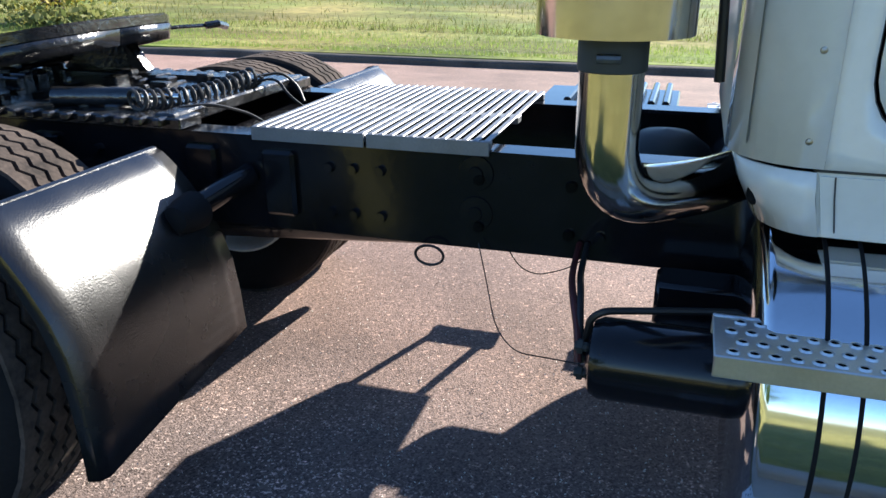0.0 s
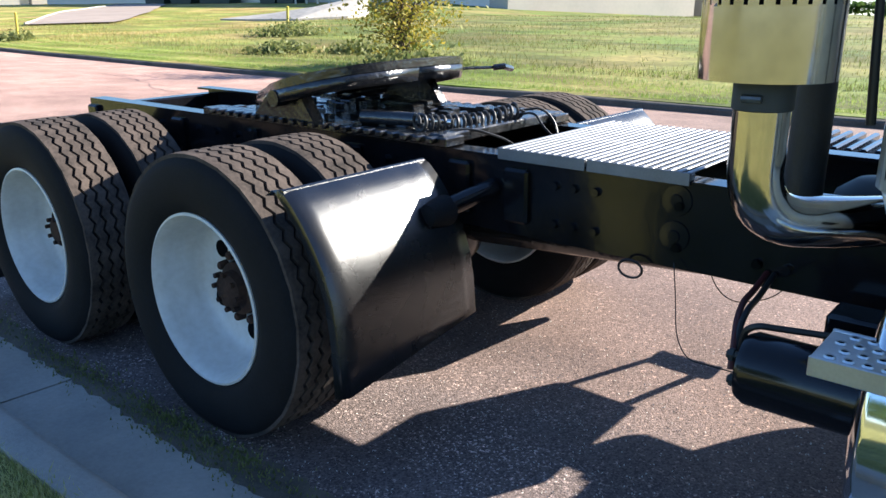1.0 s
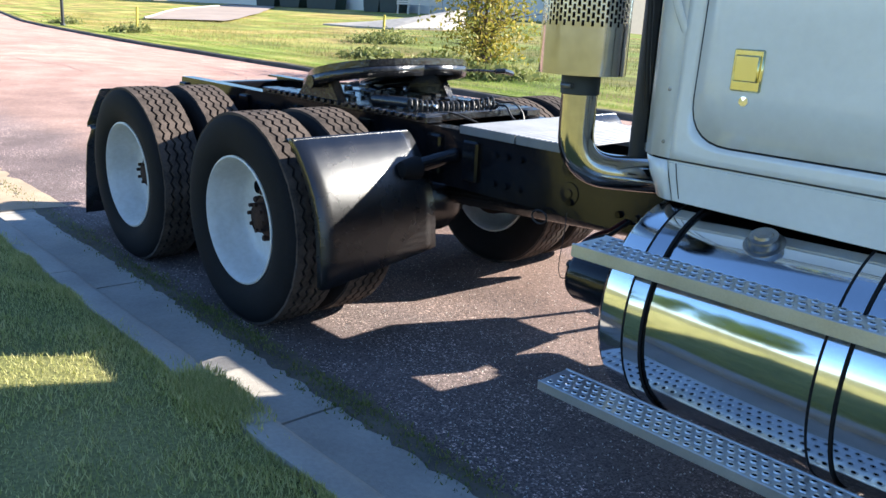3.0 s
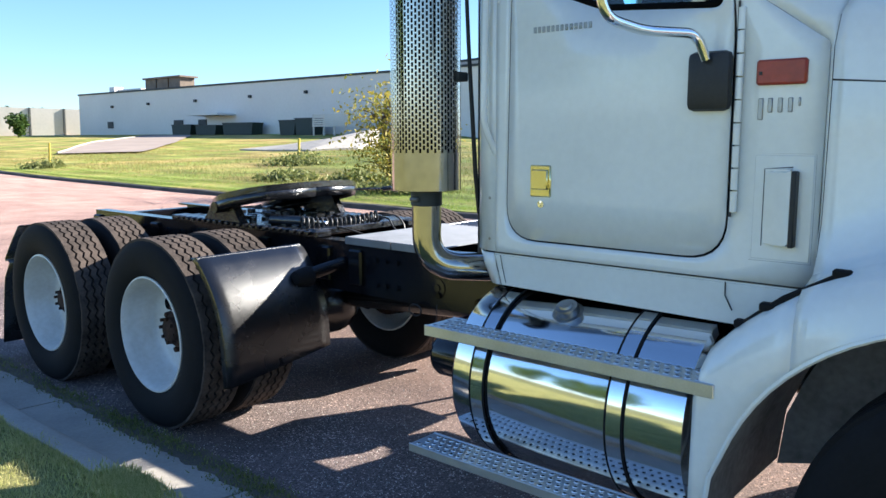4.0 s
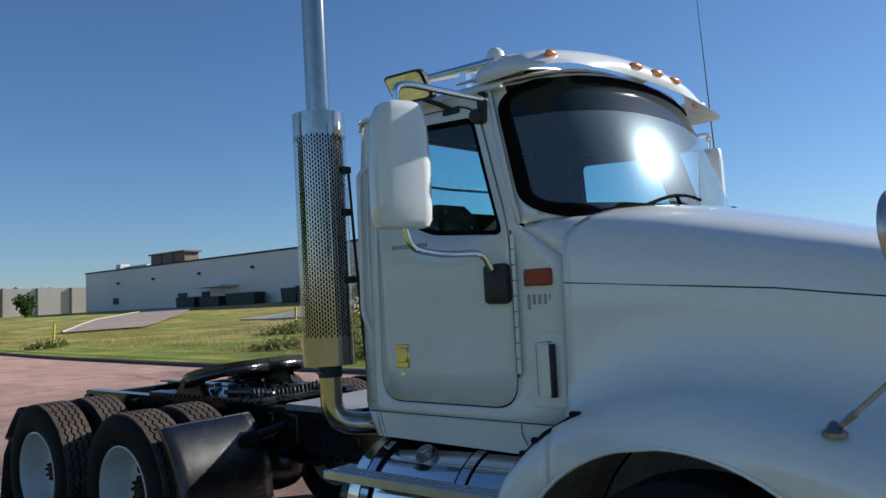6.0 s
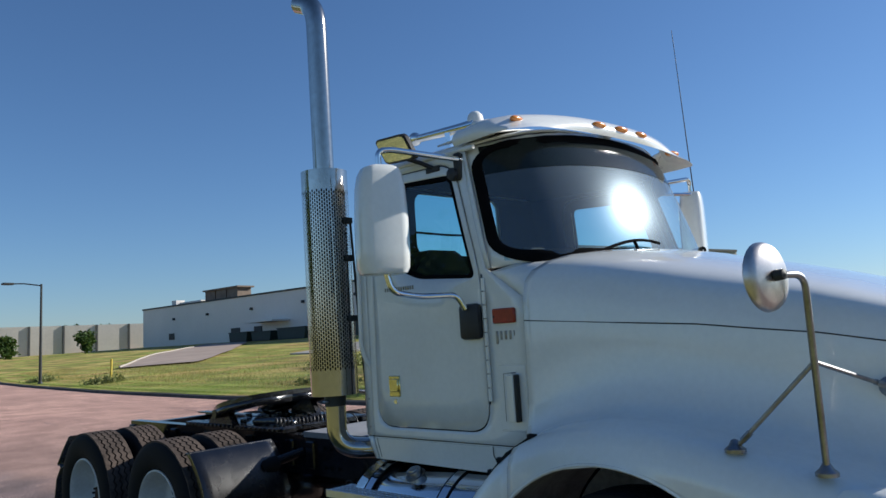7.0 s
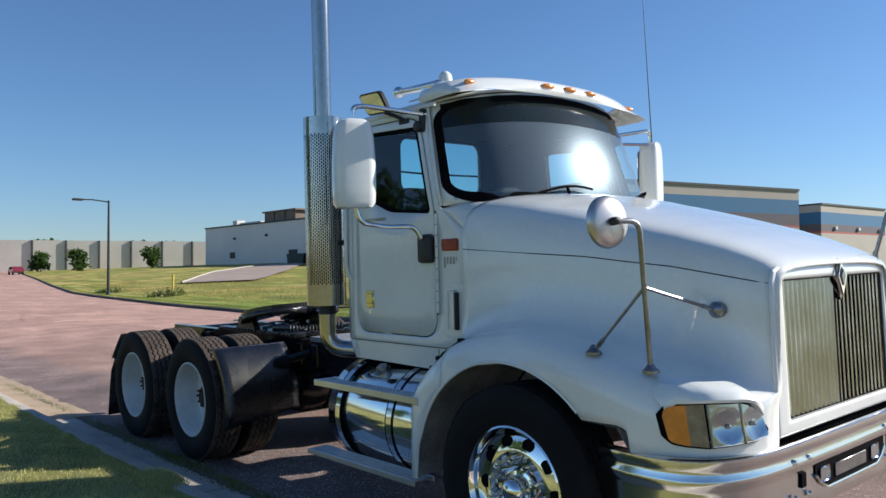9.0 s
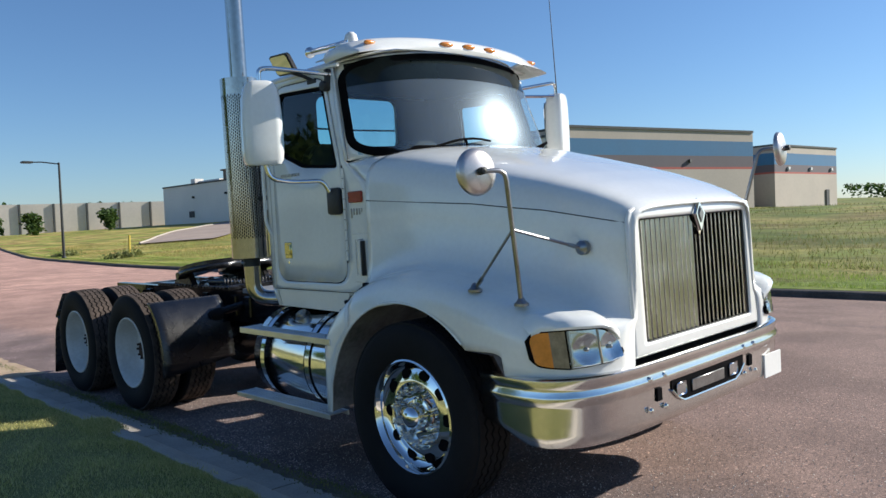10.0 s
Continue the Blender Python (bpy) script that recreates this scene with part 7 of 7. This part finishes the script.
    part("antenna_mount", tube([(2.845, 0.88, 2.46), (3.0, 1.247, 2.46)], 0.012, 8), M_CHROME, TRUCK)


build_mirrors()


# ---- grass, weeds ----
def scatter(n, x0, x1, y0, y1, seed, power=1.0):
    g = np.random.default_rng(seed)
    return g.uniform(x0, x1, n), y0 + (y1 - y0) * g.uniform(0, 1, n) ** power


def build_grass():
    x, y = scatter(620000, -14, 9, -1.79, -9, 11, 2.2)
    g0 = np.random.default_rng(10)
    keep = g0.uniform(0, 1, len(x)) < np.clip((x + 14) / 5, 0, 1) * np.clip((9 - x) / 5, 0, 1) * np.clip((y + 9) / 3, 0, 1)
    x, y = x[keep], y[keep]
    lump = 0.008 * (np.sin(x * 9 + 3 * np.sin(y * 5)) + np.sin(y * 13 + 2 * np.sin(x * 6)))
    pos = np.stack([x, y, 0.110 + np.maximum(lump, -0.004)], 1)
    tagged(new("lawn_grass", leaves("lawn_grass", pos, (0.012, 0.032), M_LAWN, 11, True, 0.10)), "short mown green lawn blades beside the kerb", "grass", kind="stuff")
    # grass creeping over the kerb
    x, y = scatter(9000, -10, 4.2, -1.84, -1.74, 12, 1.8)
    keep = np.sin(x * 3.1) + np.sin(x * 7.7 + 1) > 0.9
    pos = np.stack([x[keep], y[keep], np.full(keep.sum(), 0.12)], 1)
    tagged(new("kerb_grass", leaves("kerb_grass", pos, (0.012, 0.035), M_LAWN, 12, True, 0.11)), "grass creeping over the concrete kerb", "grass", kind="stuff")
    g = np.random.default_rng(17)
    pos = np.stack([0.90 + g.normal(0, 0.11, 9000), -1.77 + g.normal(0, 0.05, 9000), np.full(9000, 0.125)], 1)
    pos[:, 1] = np.minimum(pos[:, 1], -1.66)
    tagged(new("grass_tuft", leaves("grass_tuft", pos, (0.014, 0.038), M_LAWN, 17, True, 0.11)), "tuft of grass spilling over the kerb", "grass", kind="stuff")
    # weeds along the joint of gutter and road
    g = np.random.default_rng(13)
    cx = np.concatenate([g.uniform(-6, 3.5, 70), g.uniform(-1.2, 1.6, 40)])
    idx = g.integers(0, len(cx), 7000)
    x = cx[idx] + g.normal(0, 0.12, 7000)
    y = -1.255 + g.normal(0, 0.045, 7000)
    pos = np.stack([x, y, np.full_like(x, 0.008)], 1)
    tagged(new("gutter_weeds", leaves("gutter_weeds", pos, (0.006, 0.022), M_WEED, 13, True, 0.25)), "low weeds and moss along the gutter joint", "weeds", kind="stuff")
    # the far bank: a mown strip, then rough straw-coloured grass
    for name, n, d0, d1, size, mat, seed, words in (("verge_grass", 60000, 0.25, 3.6, (0.04, 0.09), M_VERGE, 14, "bright green mown verge along the far kerb"),
                                                  ("rough_grass", 130000, 2.8, 34, (0.05, 0.15), M_ROUGH, 15, "rough green and straw-coloured grass on the bank")):
        g = np.random.default_rng(seed)
        x = g.uniform(-75, 14, n)
        d = d0 + (d1 - d0) * g.uniform(0, 1, n) ** 1.5
        k = np.interp(x, [a for a, _ in KERB], [b_ for _, b_ in KERB]) + 0.2
        keep = np.ones(n, bool) if name == "verge_grass" else (np.sin(x * 0.35 + 1) + np.sin(d * 0.9 + x * 0.12) + g.normal(0, 0.9, n) > -0.7)
        z = np.array([ground_z(a, b_) for a, b_ in zip(x[keep], (k + d)[keep])])
        pos = np.stack([x[keep], (k + d)[keep], z - 0.01], 1)
        bank_side = pos[:, 0] + pos[:, 1] + g.normal(0, 4, len(pos)) < -8
        if name == "verge_grass":
            bank_side[:] = True
        tagged(new(name, leaves(name, pos[bank_side], size, mat, seed, True)), words, "grass", kind="stuff")
        if not bank_side.all():
            tagged(new("field_grass", leaves("field_grass", pos[~bank_side], size, M_FIELD, seed, True)), "green and brown grass of the open field", "grass", kind="stuff")
    # clumps of weeds round the posts and on the bank
    for i, (x, y, r) in enumerate(((-38.5, 14.0, 1.0), (-26.6, 21.0, 1.6), (-19.0, 14.5, 1.0), (-11.6, 12.9, 1.1), (-52, 15.2, 0.9), (-16.5, 15.5, 0.8))):
        g = np.random.default_rng(60 + i)
        n = 1500
        px, py = x + g.normal(0, r * 0.5, n), y + g.normal(0, r * 0.4, n)
        pz = np.array([ground_z(a, b_) for a, b_ in zip(px, py)]) + np.abs(g.normal(0, 0.28, n)) * r * 0.5
        w = thing("weed_clump", (x, y, ground_z(x, y)), "clump of dull green weeds on the grass bank", "weeds", group="weed clumps")
        part("leaves", leaves("weed_leaves", np.stack([px, py, pz], 1), (0.05, 0.13), M_WEED, 60 + i), M_WEED, w)


build_grass()


def build_road_marks():
    """Cracks as thin dark seams of tar, and loose grit."""
    rng = random.Random(8)
    for x0, y0, ang, length in ((-8, 5.0, 172, 14), (-3.5, 3.4, 95, 5.0), (5, 4.2, 8, 10), (6.5, 2.2, 100, 5), (-14, 3.0, 178, 12), (4.4, 6.5, 175, 12), (8, 5.5, 60, 3)):
        pts, p, a = [], Vector((x0, y0)), radians(ang)
        n = int(length / 0.3)
        for i in range(n):
            pts.append(p.copy())
            a += rng.uniform(-0.25, 0.25)
            p = p + Vector((math.cos(a), math.sin(a))) * 0.3
            a = lerp(a, radians(ang), 0.3)
        rows = []
        for i, q in enumerate(pts):
            w = rng.uniform(0.004, 0.014)
            d = (pts[min(i + 1, n - 1)] - pts[max(i - 1, 0)]).normalized()
            nn = Vector((-d.y, d.x)) * w
            z = rise(q.x) + road_z(q.x, q.y) + 0.004
            rows.append([(q.x + nn.x, q.y + nn.y, z), (q.x - nn.x, q.y - nn.y, z)])
        tagged(new("road_crack", finish(grid(rows), "road_crack", M_SHADOWGAP)), "dark crack in the asphalt", "crack", kind="structure")
    g = np.random.default_rng(21)
    n = 14000
    pos = np.stack([g.uniform(-4, 7, n), -1.3 + np.abs(g.normal(0, 1.6, n)), np.full(n, 0.004)], 1)
    pos[:, 2] += 0.0253 * (np.minimum(pos[:, 1], 3.5) + 1.32)
    tagged(new("loose_grit", leaves("loose_grit", pos, (0.0025, 0.007), M_WALLP, 21)), "pale loose grit on the asphalt", "grit", kind="stuff")


build_road_marks()


def build_dirt():
    """Silt lying along the joint of gutter and road, and a paint mark on the gutter."""
    rng = random.Random(31)
    rows = []
    for i in range(260):
        x = -9.0 + i * 0.05
        a, b_ = rng.uniform(0.0, 0.035), rng.uniform(0.0, 0.05) + 0.03 * math.sin(x * 2.3)
        rows.append([(x, -1.335 + a, 0.0108), (x, -1.285, 0.0145), (x, -1.25, 0.0125), (x, -1.215 + b_, 0.0045)])
    tagged(new("silt", finish(grid(rows), "silt", M_SILT)), "brown silt along the gutter joint", "dirt", kind="structure")
    rows = []
    for i in range(64):
        x = -2.72 - i * 0.1
        a, b_ = rng.uniform(0.0, 0.05), rng.uniform(0.0, 0.12) + 0.06 * math.sin(x * 1.9)
        rows.append([(x, -1.648, 0.0125 + 0.03), (x, -1.60, 0.018), (x, -1.45, 0.0165), (x, -1.30, 0.0155), (x, -1.18 + b_, 0.0065), (x, -1.10 + b_ + a, 0.0062)])
    tagged(new("sand", finish(grid(rows), "sand", M_SAND)), "tan sand washed over the end of the gutter", "sand", kind="structure")
    for x0, x1, y0, y1 in ((-2.36, -2.32, -1.695, -1.575), (-2.40, -2.28, -1.65, -1.625)):
        tagged(new("paint_mark", finish(box(x0, x1, y0, y1, 0.0105, 0.0125 + 0.001 * (x1 - x0 > 0.1)), "paint_mark", M_RIM, False)), "white paint mark on the gutter", "paint mark", kind="structure")


build_dirt()
